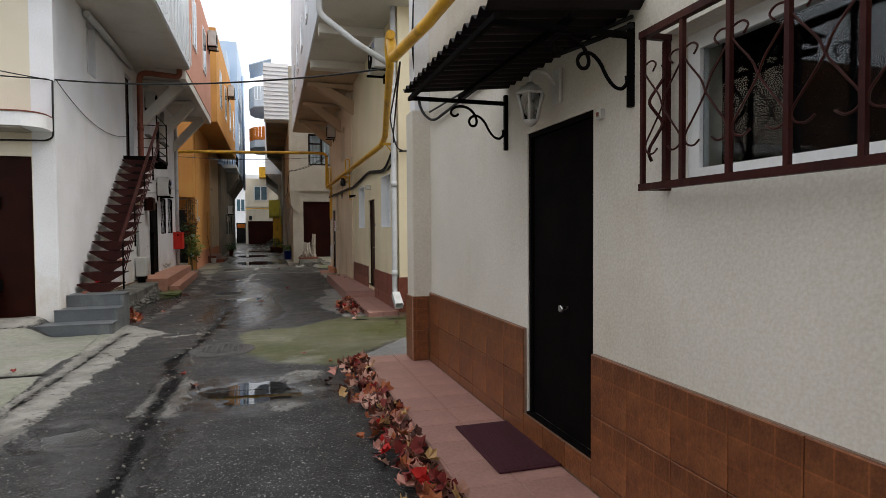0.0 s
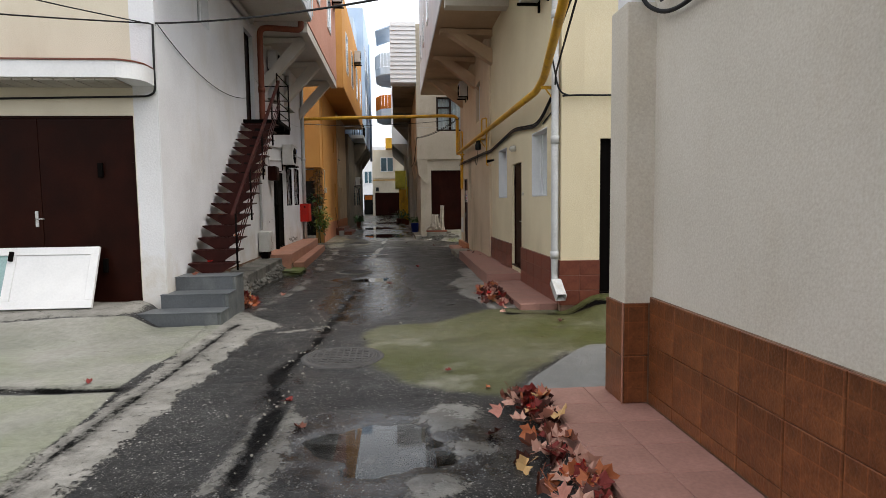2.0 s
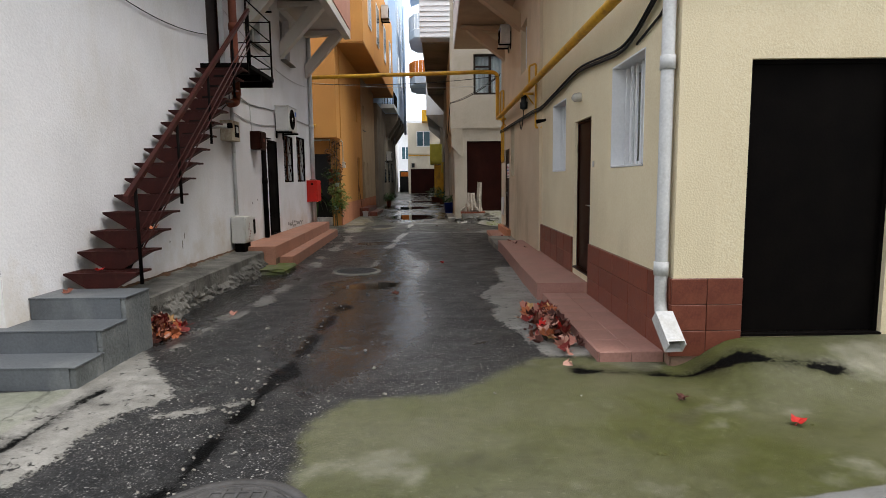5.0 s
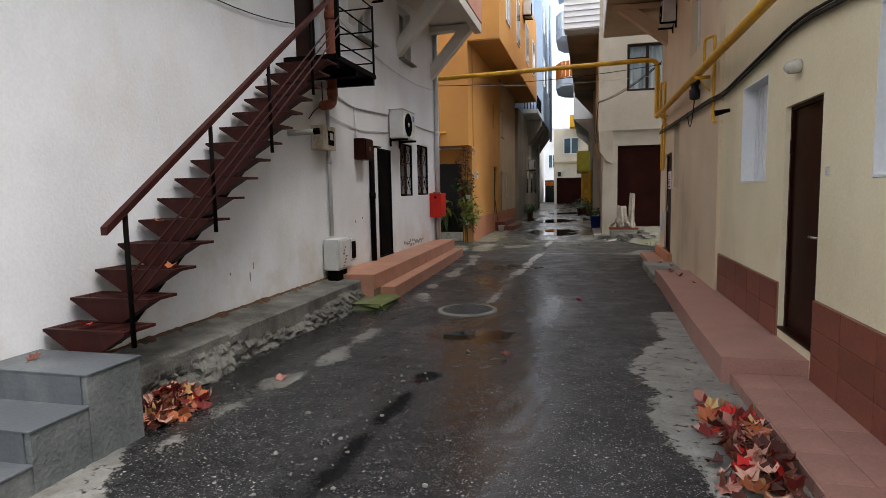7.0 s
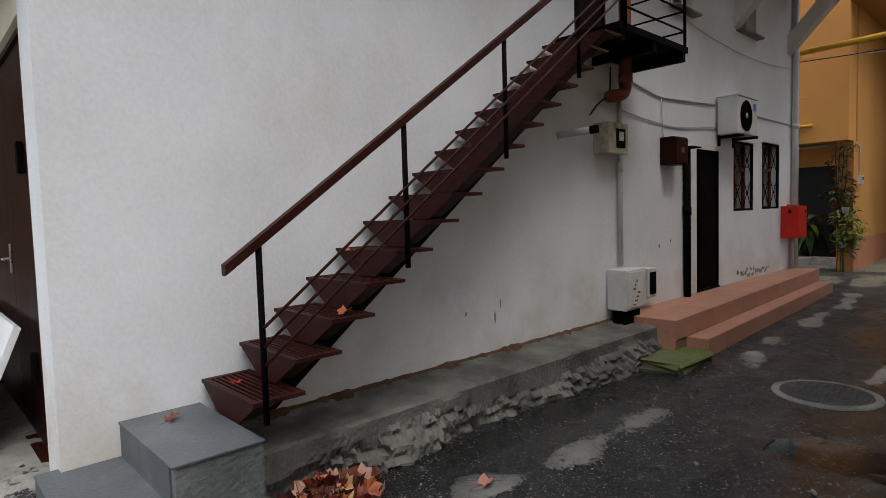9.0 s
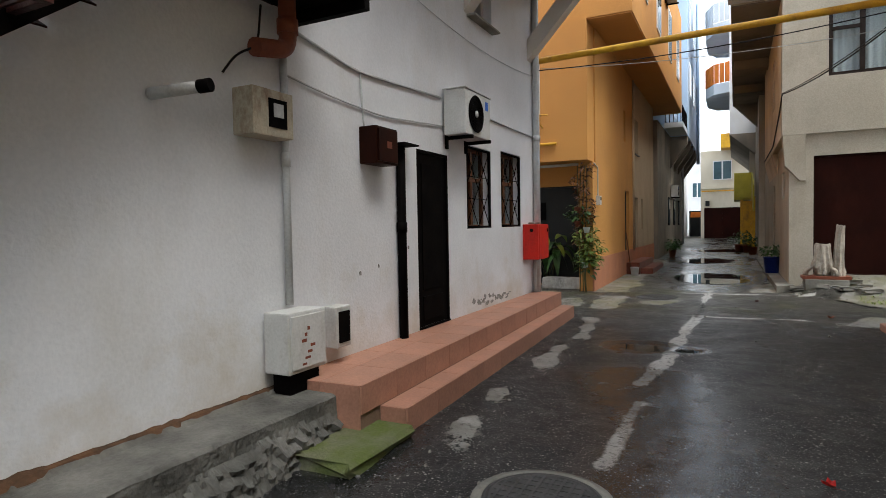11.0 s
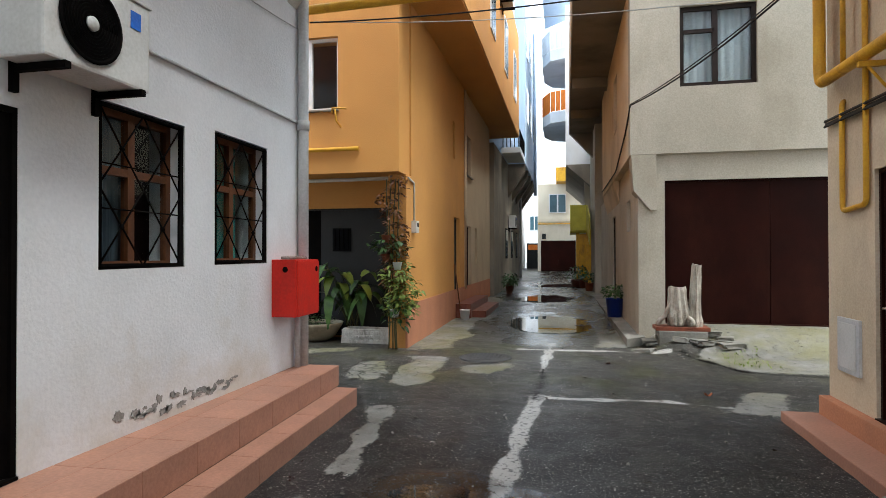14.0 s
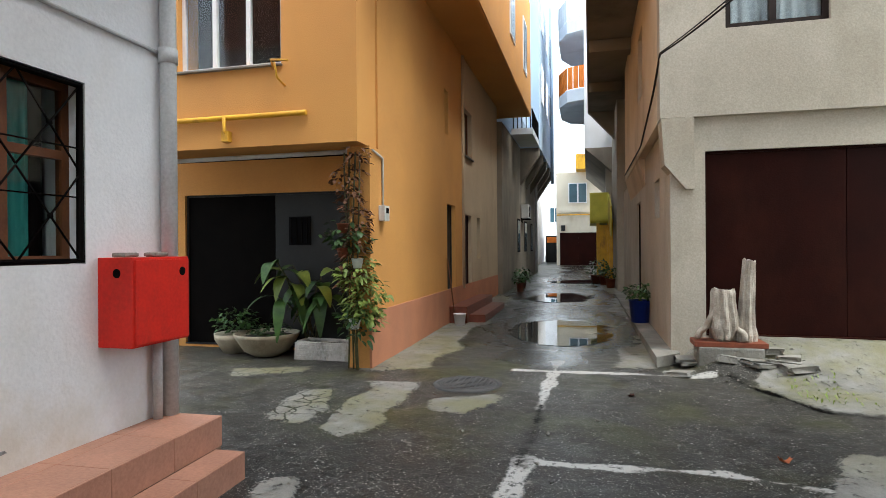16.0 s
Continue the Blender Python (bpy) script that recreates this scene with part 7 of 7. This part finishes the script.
# ---- houses further along the lane ----
def far_window(parent, axis, at, u0, u1, z0, z1, frame=None, depth=0.05):
    def b(ua, ub, w0, w1, za, zb):
        return bx(min(w0, w1), max(w0, w1), ua, ub, za, zb) if axis == "x" else bx(ua, ub, min(w0, w1), max(w0, w1), za, zb)
    win = part("window", b(u0, u1, at, at + depth * 0.5, z0, z1), frame or M_WINWHITE, parent)
    for a, c in ((u0, (u0 + u1) / 2), ((u0 + u1) / 2, u1)):
        part("pane", b(a + 0.06, c - 0.04, at + depth * 0.5, at + depth * 0.62, z0 + 0.06, z1 - 0.06), M_FARGLASS, win)


M_FARGLASS = mat("dark_blue_window_glass", (0.06, 0.12, 0.15), (0.04, 0.08, 0.1), 0.08, 2, 40, 0.0)
dark_house = thing("house", (-5, 40, 0.2), "dark grey house under a pale blue upper storey", "house")
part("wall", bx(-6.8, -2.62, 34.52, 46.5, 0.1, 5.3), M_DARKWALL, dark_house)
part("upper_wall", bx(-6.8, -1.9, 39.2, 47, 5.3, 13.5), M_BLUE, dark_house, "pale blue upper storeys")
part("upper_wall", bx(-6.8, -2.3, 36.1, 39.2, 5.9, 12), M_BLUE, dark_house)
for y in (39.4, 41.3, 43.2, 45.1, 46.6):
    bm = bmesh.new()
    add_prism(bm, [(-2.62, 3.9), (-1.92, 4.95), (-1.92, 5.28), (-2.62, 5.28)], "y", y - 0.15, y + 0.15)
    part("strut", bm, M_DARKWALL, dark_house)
bal = part("balcony", bx(-2.6, -1.9, 36.6, 39.1, 5.3, 5.5), M_FASCIA, dark_house, "pale grey balcony")
for k in range(14):
    part("baluster", bx(-1.94, -1.91, 36.65 + k * 0.18, 36.68 + k * 0.18, 5.5, 6.15), M_BLACKMETAL, bal)
for k in range(5):
    part("baluster", bx(-2.55 + k * 0.14, -2.52 + k * 0.14, 36.62, 36.65, 5.5, 6.15), M_BLACKMETAL, bal)
part("rail", bx(-2.6, -1.9, 36.6, 36.66, 6.15, 6.2), M_FASCIA, bal)
for y, z in ((40.2, 7.2), (42.6, 7.2), (44.8, 7.2), (40.2, 10), (42.6, 10), (44.8, 10)):
    far_window(dark_house, "x", -1.9, y, y + 1.0, z, z + 1.5)
for y in (38.2, 40.5, 43):
    far_window(dark_house, "x", -2.62, y, y + 0.7, 1.4, 2.6, M_UNLIT)
part("drain", tube([(-1.82, 45.6, 4.6), (-1.82, 45.6, 13)], 0.08, 8), M_BLUE, dark_house)
part("drain", tube([(-2.5, 44.5, 0.4), (-2.5, 44.5, 5.2)], 0.06, 8), M_GREYPIPE, dark_house)
ac_unit((-2.62, 39.6, 2.6), 0, "air conditioner on a dark grey wall", 1.0)

for y, z in ((25.3, 6.6), (28.0, 6.6), (31.0, 6.6), (33.8, 6.6)):
    far_window(O_UP, "x", -1.9, y, y + 0.9, z, z + 1.5)
for y, z in ((16.2, 6.3), (18.6, 6.3)):
    far_window(L_UP2, "x", -1.85, y, y + 0.8, z, z + 1.3)
for y in (11.0, 13.0, 15.2, 17.4, 19.6, 21.5):
    far_window(R_UP, "x", 0.85, y, y + 0.7, 6.2, 7.0, M_WINWHITE, -0.05)
ac_unit((-1.9, 30.3, 8.0), 0, "air conditioner high on an upper storey", 1.0)
ac_unit((-1.85, 20.3, 7.4), 0, "air conditioner high on an upper storey", 0.9)
for k in range(13):
    part("picket", bx(-1.72, -1.70, 9.6 + k * 0.42, 9.64 + k * 0.42, 5.36, 6.3), M_FASCIA, L_UP)

far_right = thing("house", (3, 44, 0.2), "cream house with stacked rounded balconies", "house")
part("wall", bx(0.72, 6, 36.05, 54, 0.1, 6.1), M_GREYCREAM, far_right)
part("upper_wall", bx(-0.28, 6, 40, 50, 5.3, 12), M_WHITE, far_right)
part("pilaster", bx(0.5, 0.72, 40.5, 41.0, 0.1, 5.3), M_GREYCREAM, far_right)
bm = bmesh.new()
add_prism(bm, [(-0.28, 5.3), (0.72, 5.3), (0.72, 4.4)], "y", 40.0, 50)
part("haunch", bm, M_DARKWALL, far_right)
M_ORANGEPANEL = mat("orange_balcony_panel", (0.75, 0.22, 0.03), (0.6, 0.16, 0.02), 0.6, 4, 40, 0.1)
for z, mtl in ((7.5, M_ORANGEPANEL), (10.1, M_FASCIA)):
    out = [(-0.28, 39.6), (-0.9, 39.9), (-1.25, 40.8), (-1.25, 43), (-0.9, 43.9), (-0.28, 44.2)]
    bm = bmesh.new()
    add_prism(bm, out, "z", z - 0.45, z)
    b0 = part("balcony", bm, M_FASCIA, far_right)
    for p, q in zip(out, out[1:]):
        n = max(2, int((Vector(q) - Vector(p)).length / 0.22))
        for k in range(n):
            a, c = Vector(p).lerp(Vector(q), k / n), Vector(p).lerp(Vector(q), (k + 0.85) / n)
            bm = bmesh.new()
            d = (c - a).normalized() * 0.015
            add_prism(bm, [(a.x - d.y, a.y + d.x), (c.x - d.y, c.y + d.x), (c.x + d.y, c.y - d.x), (a.x + d.y, a.y - d.x)], "z", z + 0.02, z + 0.85)
            part("panel", bm, mtl, b0)
bm = bmesh.new()
add_prism(bm, [(-1.2, 12.2), (0.2, 12.7), (0.2, 12.76), (-1.2, 12.26)], "y", 39.6, 43)
part("awning", bm, M_BLUE, far_right, "blue sheet awning")
M_YELLOWPANEL = mat("translucent_yellow_panel", (0.62, 0.55, 0.08), (0.5, 0.44, 0.06), 0.5, 3, 40, 0.1)
ybal = thing("yellow_stair", (0.4, 40.5, 0.3), "yellow sheeted outdoor stair with balcony", "stair")
part("balcony_sheet", bx(-0.1, 0.55, 39.9, 40.0, 2.55, 3.6), M_YELLOWPANEL, ybal)
bm = bmesh.new()
add_prism(bm, [(37.0, 1.9), (39.9, 2.55), (39.9, 3.6), (37.0, 2.9)], "x", 0.55, 0.6)
part("side_sheet", bm, M_YELLOWPANEL, ybal)
part("deck", bx(-0.1, 0.7, 40.0, 42.5, 2.45, 2.55), M_YELLOWPANEL, ybal)
for x, y in ((0.2, 40.1), (0.6, 40.1), (0.6, 38.0)):
    part("post", bx(x - 0.06, x + 0.06, y - 0.06, y + 0.06, 0.2, 2.5), M_GASPIPE, ybal)
part("side_sheet", bx(0.2, 0.6, 40.12, 40.16, 0.4, 2.4), M_GASPIPE, ybal)

end_house = thing("house", (-1, 57, 0.4), "cream house with a maroon gate closing the lane", "house")
eh = part("wall", bx(-2.15, 9, 55, 60, 0.2, 6.3), M_CREAM, end_house)
gate = part("gate", bx(-1.93, 0.35, 54.9, 54.99, 0.42, 2.48), M_GATE, end_house, "maroon painted double gate")
part("gate_leaf", bx(-1.9, -0.81, 54.85, 54.899, 0.44, 2.45), M_GATE, gate)
part("gate_leaf", bx(-0.77, 0.32, 54.85, 54.899, 0.44, 2.45), M_GATE, gate)
far_window(end_house, "y", 55, -1.4, -0.26, 4.34, 5.62, M_WINWHITE, -0.08)
part("lamp", bx(-1.85, -1.6, 54.8, 55, 2.6, 2.95), M_GREYGATE, end_house)
part("ledge", bx(-2.15, 0.5, 54.9, 55, 3.75, 3.95), M_CREAM, end_house)
part("balcony", bx(-0.9, 0.6, 53.5, 55, 6.3, 7.2), M_GASPIPE, end_house, "ochre balcony front")
part("pipe", tube([(-2.1, 54.8, 3.6), (0.7, 54.8, 3.6)], 0.04, 8), M_GASPIPE, end_house)
left_end = thing("house", (-5, 56, 0.4), "orange and white house at the lane's end", "house")
part("wall", bx(-9, -3.4, 54, 62, 0.2, 6.5), M_WHITE, left_end)
part("corner", bx(-3.75, -3.35, 53.9, 54.0, 0.2, 3.6), M_ORANGEPANEL, left_end, "orange corner strip")
far_window(left_end, "y", 54, -3.2 - 0.9, -3.4, 4.0, 4.9, M_WINWHITE, -0.08)
kiosk = thing("vending_machine", (-2.75, 60, 0.45), "dark kiosk with an orange sign at the lane's end", "kiosk")
part("body", bx(-3.2, -2.3, 60, 60.8, 0.45, 2.4, bevel=0.02), M_GREYGATE, kiosk)
part("sign", bx(-3.1, -2.4, 59.95, 59.999, 1.9, 2.3), M_ORANGEPANEL, kiosk)
back_house = thing("house", (-1, 82, 0.4), "pale house in the distance", "house")
part("wall", bx(-14, 12, 80, 90, 0.2, 9), M_WHITE, back_house)
for x in (-4.2, -2.4, -0.6):
    far_window(back_house, "y", 80, x, x + 1.0, 4.2, 5.8, M_WINWHITE, -0.1)
# Unseen houses, added; they block the low sky on three sides.
south_house = solid("house", bx(-12, 9, -14, -9, -0.05, 6), M_CREAM, "unseen cream house added behind the start of the walk", "house")
west_house = solid("house", bx(-30, -24, -12, 40, -0.05, 6), M_TAN, "unseen brown house added across the yard", "house")
east_house = solid("house", bx(30, 36, -6, 40, -0.05, 5), M_CREAM, "unseen cream house added across the side yard", "house")

# ---- tiles, laid piece by piece ----
def tile_mesh(name, w, h, t, material, bevel=0.003):
    """A flat tile in the local x-y plane, its top at z = t."""
    bm = bmesh.new()
    add_prism(bm, [(-w / 2, -h / 2), (w / 2, -h / 2), (w / 2, h / 2), (-w / 2, h / 2)], "z", 0, t - bevel)
    top = [v for v in bm.verts if v.co.z > t * 0.5]
    f = bm.faces.new([bm.verts.new((v.co.x * (1 - 2 * bevel / w), v.co.y * (1 - 2 * bevel / h), t)) for v in top])
    ring = list(f.verts)
    for i in range(4):
        bm.faces.new((top[i], top[(i + 1) % 4], ring[(i + 1) % 4], ring[i]))
    return mesh_of(name, bm, material)


def cut(a, b, step):
    """Even pieces from a to b, about step long."""
    n = max(1, round(abs(b - a) / step))
    return [(a + (b - a) * (i + 0.5) / n, abs(b - a) / n) for i in range(n)]


TILES = {}


def lay(parent, kind, axis, at, u0, u1, v0, v1, su, sv, material, joint=0.004, thick=0.012):
    """Tiles over a rectangle. axis: -x (wall facing the lane from the right), +x, -y, z (floor)."""
    for u, wu in cut(u0, u1, su):
        for v, wv in cut(v0, v1, sv):
            key = (kind, round(wu, 3), round(wv, 3), material.name)
            if key not in TILES:
                TILES[key] = tile_mesh(kind, wu - joint, wv - joint, thick, material)
            if axis == "z":
                m = pose(u, v, at)
            elif axis == "-x":
                m = Matrix(((0, 0, -1, at), (-1, 0, 0, u), (0, 1, 0, v), (0, 0, 0, 1)))
            elif axis == "+x":
                m = Matrix(((0, 0, 1, at), (1, 0, 0, u), (0, 1, 0, v), (0, 0, 0, 1)))
            else:
                m = Matrix(((1, 0, 0, u), (0, 0, -1, at), (0, 1, 0, v), (0, 0, 0, 1)))
            piece(kind, TILES[key], parent, m)


def dado(name, x0, x1, y0, y1, z0, z1, label):
    return solid(name, bx(x0, x1, y0, y1, z0, z1), M_GROUT, label, "dado", "", "structure")


DA = dado("dado_1", 1.584, 1.6, -3, 2.64, -0.05, 0.858, "terracotta tiled dado on a cream wall")
DB = dado("dado_2", 1.584, 1.6, 3.48, 5.84, -0.05, 0.858, "terracotta tiled dado on a cream wall")
DC = dado("dado_3", 1.586, 1.6, 2.64, 3.48, -0.05, 0.30, "terracotta tiled doorstep front")
DD = dado("dado_4", 1.405, 1.87, 5.835, 6.125, -0.05, 0.82, "terracotta tiled pillar base")
for d, a, b in ((DA, -0.8, 2.64), (DB, 3.48, 5.82)):
    lay(d, "tile", "-x", 1.584, a, b, 0.545, 0.858, 0.315, 0.313, M_TERRATILE)
    lay(d, "tile", "-x", 1.584, a, b, 0.232, 0.545, 0.315, 0.313, M_TERRATILE)
    lay(d, "tile", "-x", 1.584, a, b, 0.152, 0.232, 0.315, 0.08, M_TERRATILE)
lay(DC, "tile", "-x", 1.586, 2.64, 3.48, 0.152, 0.30, 0.315, 0.15, M_TERRATILE)
for v0, v1 in ((0.152, 0.47), (0.47, 0.82)):
    lay(DD, "tile", "-x", 1.405, 5.835, 6.125, v0, v1, 0.315, 0.33, M_TERRATILE)
    lay(DD, "tile", "-y", 5.835, 1.405, 1.57, v0, v1, 0.315, 0.33, M_TERRATILE)
part("edge_strip", bx(1.391, 1.399, 5.82, 5.83, 0.15, 0.825), M_SALMONTILE, DD)
DE = dado("dado_5", 2.088, 2.1, 9.7, 12.12, 0.0, 0.71, "red-brown tiled dado on a yellow wall")
DF = dado("dado_6", 2.088, 2.1, 12.96, 15.3, 0.2, 0.71, "red-brown tiled dado on a yellow wall")
DG = dado("dado_7", 2.1, 2.62, 9.688, 9.7, 0.0, 0.71, "red-brown tiled dado on a yellow wall")
for v0, v1 in ((0.11, 0.31), (0.31, 0.51), (0.51, 0.71)):
    lay(DE, "tile", "-x", 2.088, 9.69, 12.12, v0, v1, 0.48, 0.2, M_REDTILE)
    lay(DG, "tile", "-y", 9.688, 2.08, 2.62, v0, v1, 0.27, 0.2, M_REDTILE)
for v0, v1 in ((0.245, 0.48), (0.48, 0.71)):
    lay(DF, "tile", "-x", 2.088, 12.96, 15.3, v0, v1, 0.48, 0.23, M_REDTILE)
lay(P1, "tile", "z", 0.135, 0.945, 1.57, -1.2, 6.2, 0.33, 0.33, M_PINKTILE, 0.003, 0.015)
lay(P1, "edge_tile", "-x", 0.945, -1.2, 6.2, 0.0, 0.15, 0.33, 0.15, M_PINKTILE, 0.003, 0.012)
lay(P2, "tile", "z", 0.105, 1.58, 2.085, 9.8, 12.19, 0.33, 0.33, M_PINKTILE, 0.003, 0.015)
lay(P2, "edge_tile", "-x", 1.58, 9.8, 12.2, 0.0, 0.12, 0.33, 0.12, M_PINKTILE, 0.003, 0.012)
lay(P2, "edge_tile", "-y", 9.8, 1.58, 2.08, 0.0, 0.12, 0.33, 0.12, M_PINKTILE, 0.003, 0.012)
lay(P5, "tile", "z", 0.405, -3.13, -2.47, 14.95, 20.88, 0.33, 0.5, M_SALMONTILE, 0.0016, 0.015)
lay(P5, "edge_tile", "+x", -2.47, 14.95, 20.88, 0.215, 0.42, 0.5, 0.2, M_SALMONTILE, 0.0016, 0.012)
lay(P5, "edge_tile", "-y", 14.95, -3.13, -2.47, 0.1, 0.42, 0.33, 0.32, M_SALMONTILE, 0.0016, 0.012)
lay(P6, "tile", "z", 0.2, -2.457, -2.25, 15.2, 20.8, 0.36, 0.5, M_SALMONTILE, 0.0016, 0.015)
lay(P6, "edge_tile", "+x", -2.25, 15.2, 20.8, 0.0, 0.215, 0.5, 0.2, M_SALMONTILE, 0.0016, 0.012)
lay(P6, "edge_tile", "-y", 15.2, -2.457, -2.25, 0.0, 0.215, 0.36, 0.2, M_SALMONTILE, 0.0016, 0.012)
# the two long steps run slightly askew to the wall
for ob in (P5, P6):
    ob.matrix_basis = pose(-2.47, 17.9, 0, 0, 0, 2.1) @ pose(2.47, -17.9, 0) @ ob.matrix_basis

# ---- fallen leaves ----
def leaf_mat():
    m = mat("fallen_maple_leaf", (0.5, 0.5, 0.5), (0.4, 0.4, 0.4), 0.6, 12, 60, 0.2)
    n, l = m.node_tree.nodes, m.node_tree.links
    oi = n.new("ShaderNodeObjectInfo")
    r = n.new("ShaderNodeValToRGB")
    r.color_ramp.interpolation = "CONSTANT"
    stops = [(0.0, (0.17, 0.022, 0.018)), (0.14, (0.42, 0.13, 0.055)), (0.25, (0.55, 0.32, 0.25)), (0.42, (0.07, 0.022, 0.016)), (0.62, (0.56, 0.36, 0.16)), (0.70, (0.48, 0.22, 0.17)), (0.82, (0.16, 0.055, 0.035)), (0.94, (0.50, 0.022, 0.018))]
    while len(r.color_ramp.elements) < len(stops):
        r.color_ramp.elements.new(0.5)
    for e, (p, c) in zip(r.color_ramp.elements, stops):
        e.position, e.color = p, (*c, 1)
    l.new(oi.outputs["Random"], r.inputs[0])
    old = n["Principled BSDF"].inputs["Base Color"].links[0].from_socket
    mx = n.new("ShaderNodeMixRGB")
    mx.blend_type = "OVERLAY"
    mx.inputs[0].default_value = 0.6
    l.new(r.outputs[0], mx.inputs[1])
    l.new(old, mx.inputs[2])
    l.new(mx.outputs[0], n["Principled BSDF"].inputs["Base Color"])
    return m


M_MAPLE = leaf_mat()


def maple_mesh(seed):
    """A lobed, curled maple leaf with its stalk."""
    r = random.Random(seed)
    bm = bmesh.new()
    c = bm.verts.new((0, 0, 0))
    ring = []
    lobes = [(-2.6, 0.62), (-2.15, 0.58), (-1.7, 0.84), (-1.3, 0.74), (-0.88, 1.0), (-0.42, 0.82), (0.0, 1.1), (0.42, 0.82), (0.88, 1.0), (1.3, 0.74), (1.7, 0.84), (2.15, 0.58), (2.6, 0.62)]
    k1, k2 = r.uniform(0.3, 1.3), r.uniform(-0.9, 1.0)
    for a, q in lobes:
        q *= r.uniform(0.85, 1.1)
        x, y = q * math.sin(a), q * math.cos(a)
        ring.append(bm.verts.new((x * 0.075, y * 0.075, 0.075 * (k1 * x * x + k2 * y * y * 0.6 + r.uniform(-0.12, 0.18)))))
    for a, b in zip(ring, ring[1:]):
        bm.faces.new((c, a, b))
    s0, s1 = bm.verts.new((0.003, -0.02, 0)), bm.verts.new((0.01, -0.1, 0.012))
    s2 = bm.verts.new((0.006, -0.1, 0.014))
    bm.faces.new((c, s0, s1, s2))
    return mesh_of("leaf", bm, M_MAPLE)


MAPLES = [maple_mesh(k) for k in range(6)]


def leaf_pile(at, label, spots):
    """spots: (x, y, z, scale) of each leaf."""
    root = thing("leaf_pile", at, label, "leaves", "fallen leaves")
    for x, y, z, s in spots:
        piece("leaf", MAPLES[rnd.randrange(6)], root, pose(x, y, z, rnd.gauss(0, 38), rnd.gauss(0, 38), rnd.uniform(0, 360)) @ Matrix.Scale(s, 4))


def spread(n, x0, x1, y0, y1, peak, near_x):
    out = []
    for i in range(n):
        y = rnd.uniform(y0, y1)
        t = abs(rnd.gauss(0, 0.42))
        x = near_x + (x0 - near_x if near_x > x0 else x1 - near_x) * min(1.3, t)
        h = peak * max(0, 1 - t) * rnd.uniform(0.15, 1.0)
        out.append((x, y, ground_z(x, y) + 0.03 + h, rnd.uniform(0.6, 1.1)))
    return out


leaf_pile((0.8, 4.2, 0.03), "heap of red and orange maple leaves along a tiled platform", spread(300, 0.62, 0.9, 2.2, 6.3, 0.13, 0.91))
pile = []
for i in range(240):
    t, a = min(1.2, abs(rnd.gauss(0, 0.5))), rnd.uniform(0, 6.283)
    x, y = 1.37 + 0.2 * t * math.cos(a), 10.75 + 0.9 * t * math.sin(a)
    if x < 1.55:
        pile.append((x, y, ground_z(x, y) + 0.03 + 0.2 * max(0, 1 - t) * rnd.uniform(0.2, 1), rnd.uniform(0.65, 1.1)))
leaf_pile((1.36, 10.6, 0.03), "heap of red and brown maple leaves at a platform edge", pile)
pile = []
for i in range(120):
    t, a = min(1.3, abs(rnd.gauss(0, 0.55))), rnd.uniform(0, 6.283)
    x, y = -2.32 + 0.2 * t * math.cos(a), 10.85 + 0.36 * t * math.sin(a)
    pile.append((x, y, ground_z(x, y) + 0.02 + 0.13 * max(0, 1 - t) * rnd.uniform(0.2, 1), rnd.uniform(0.8, 1.2)))
leaf_pile((-2.3, 10.85, 0.03), "small heap of red maple leaves beside grey steps", pile)
for x, y, z, in ((-0.9, 6.5, 0.035), (-0.72, 5.95, 0.035), (0.35, 7.1, 0.05), (0.62, 6.6, 0.05), (2.4, 8.6, 0.06), (1.9, 9.0, 0.06), (-2.6, 7.05, 0.06), (-2.45, 11.1, 1.05), (-2.7, 10.55, 0.71), (-2.8, 10.25, 0.57), (1.8, 16.4, 0.26), (1.75, 17.1, 0.26), (1.9, 15.8, 0.26), (-0.2, 12.6, 0.05), (0.4, 15.4, 0.05), (1.2, 21.9, 0.05), (0.3, 23.5, 0.06), (0.9, 5.9, 0.17), (-1.9, 11.6, 0.05), (1.75, 16.9, 0.26), (1.85, 17.6, 0.26), (1.7, 18.0, 0.26), (-2.75, 11.35, 1.36)):
    ob = new("fallen_leaf", MAPLES[rnd.randrange(6)])
    ob.matrix_basis = pose(x, y, z - 0.008, rnd.gauss(0, 8), rnd.gauss(0, 8), rnd.uniform(0, 360)) @ Matrix.Scale(rnd.uniform(0.45, 0.8), 4)
    tagged(ob, "single fallen maple leaf lying on the ground", "leaf", "fallen single leaves")

# ---- roof of the near house, loose grit ----
roof = solid("roof_1", bx(1.42, 5.7, -6.2, 6.25, 5.0, 5.12, bevel=0.02), M_CORRUG, "dark sheet metal roof of the near house", "roof", "", "structure")
grit = bmesh.new()
rg = random.Random(21)
for k in range(420):
    t = rg.random()
    if t < 0.45:
        y = rg.uniform(3.0, 12.2)
        x = -0.95 + rg.gauss(0, 0.10)
    elif t < 0.7:
        x, y = rg.uniform(-2.2, -1.6), rg.uniform(10, 21)
    elif t < 0.85:
        x, y = rg.uniform(0.5, 2.4), rg.uniform(24.0, 25.1)
    else:
        x, y = rg.uniform(-1.6, 1.3), rg.uniform(9, 24)
    r = rg.uniform(0.004, 0.014) if t < 0.9 else rg.uniform(0.008, 0.02)
    out = bmesh.ops.create_icosphere(grit, subdivisions=1, radius=r, matrix=pose(x, y, ground_z(x, y) + 0.006, rg.uniform(0, 90), 0, rg.uniform(0, 180)) @ Matrix.Diagonal((1.3, 0.9, 0.6, 1)))
solid("gravel", grit, M_CONCRETE, "loose grit and crumbs of concrete on asphalt", "gravel", "", "stuff")
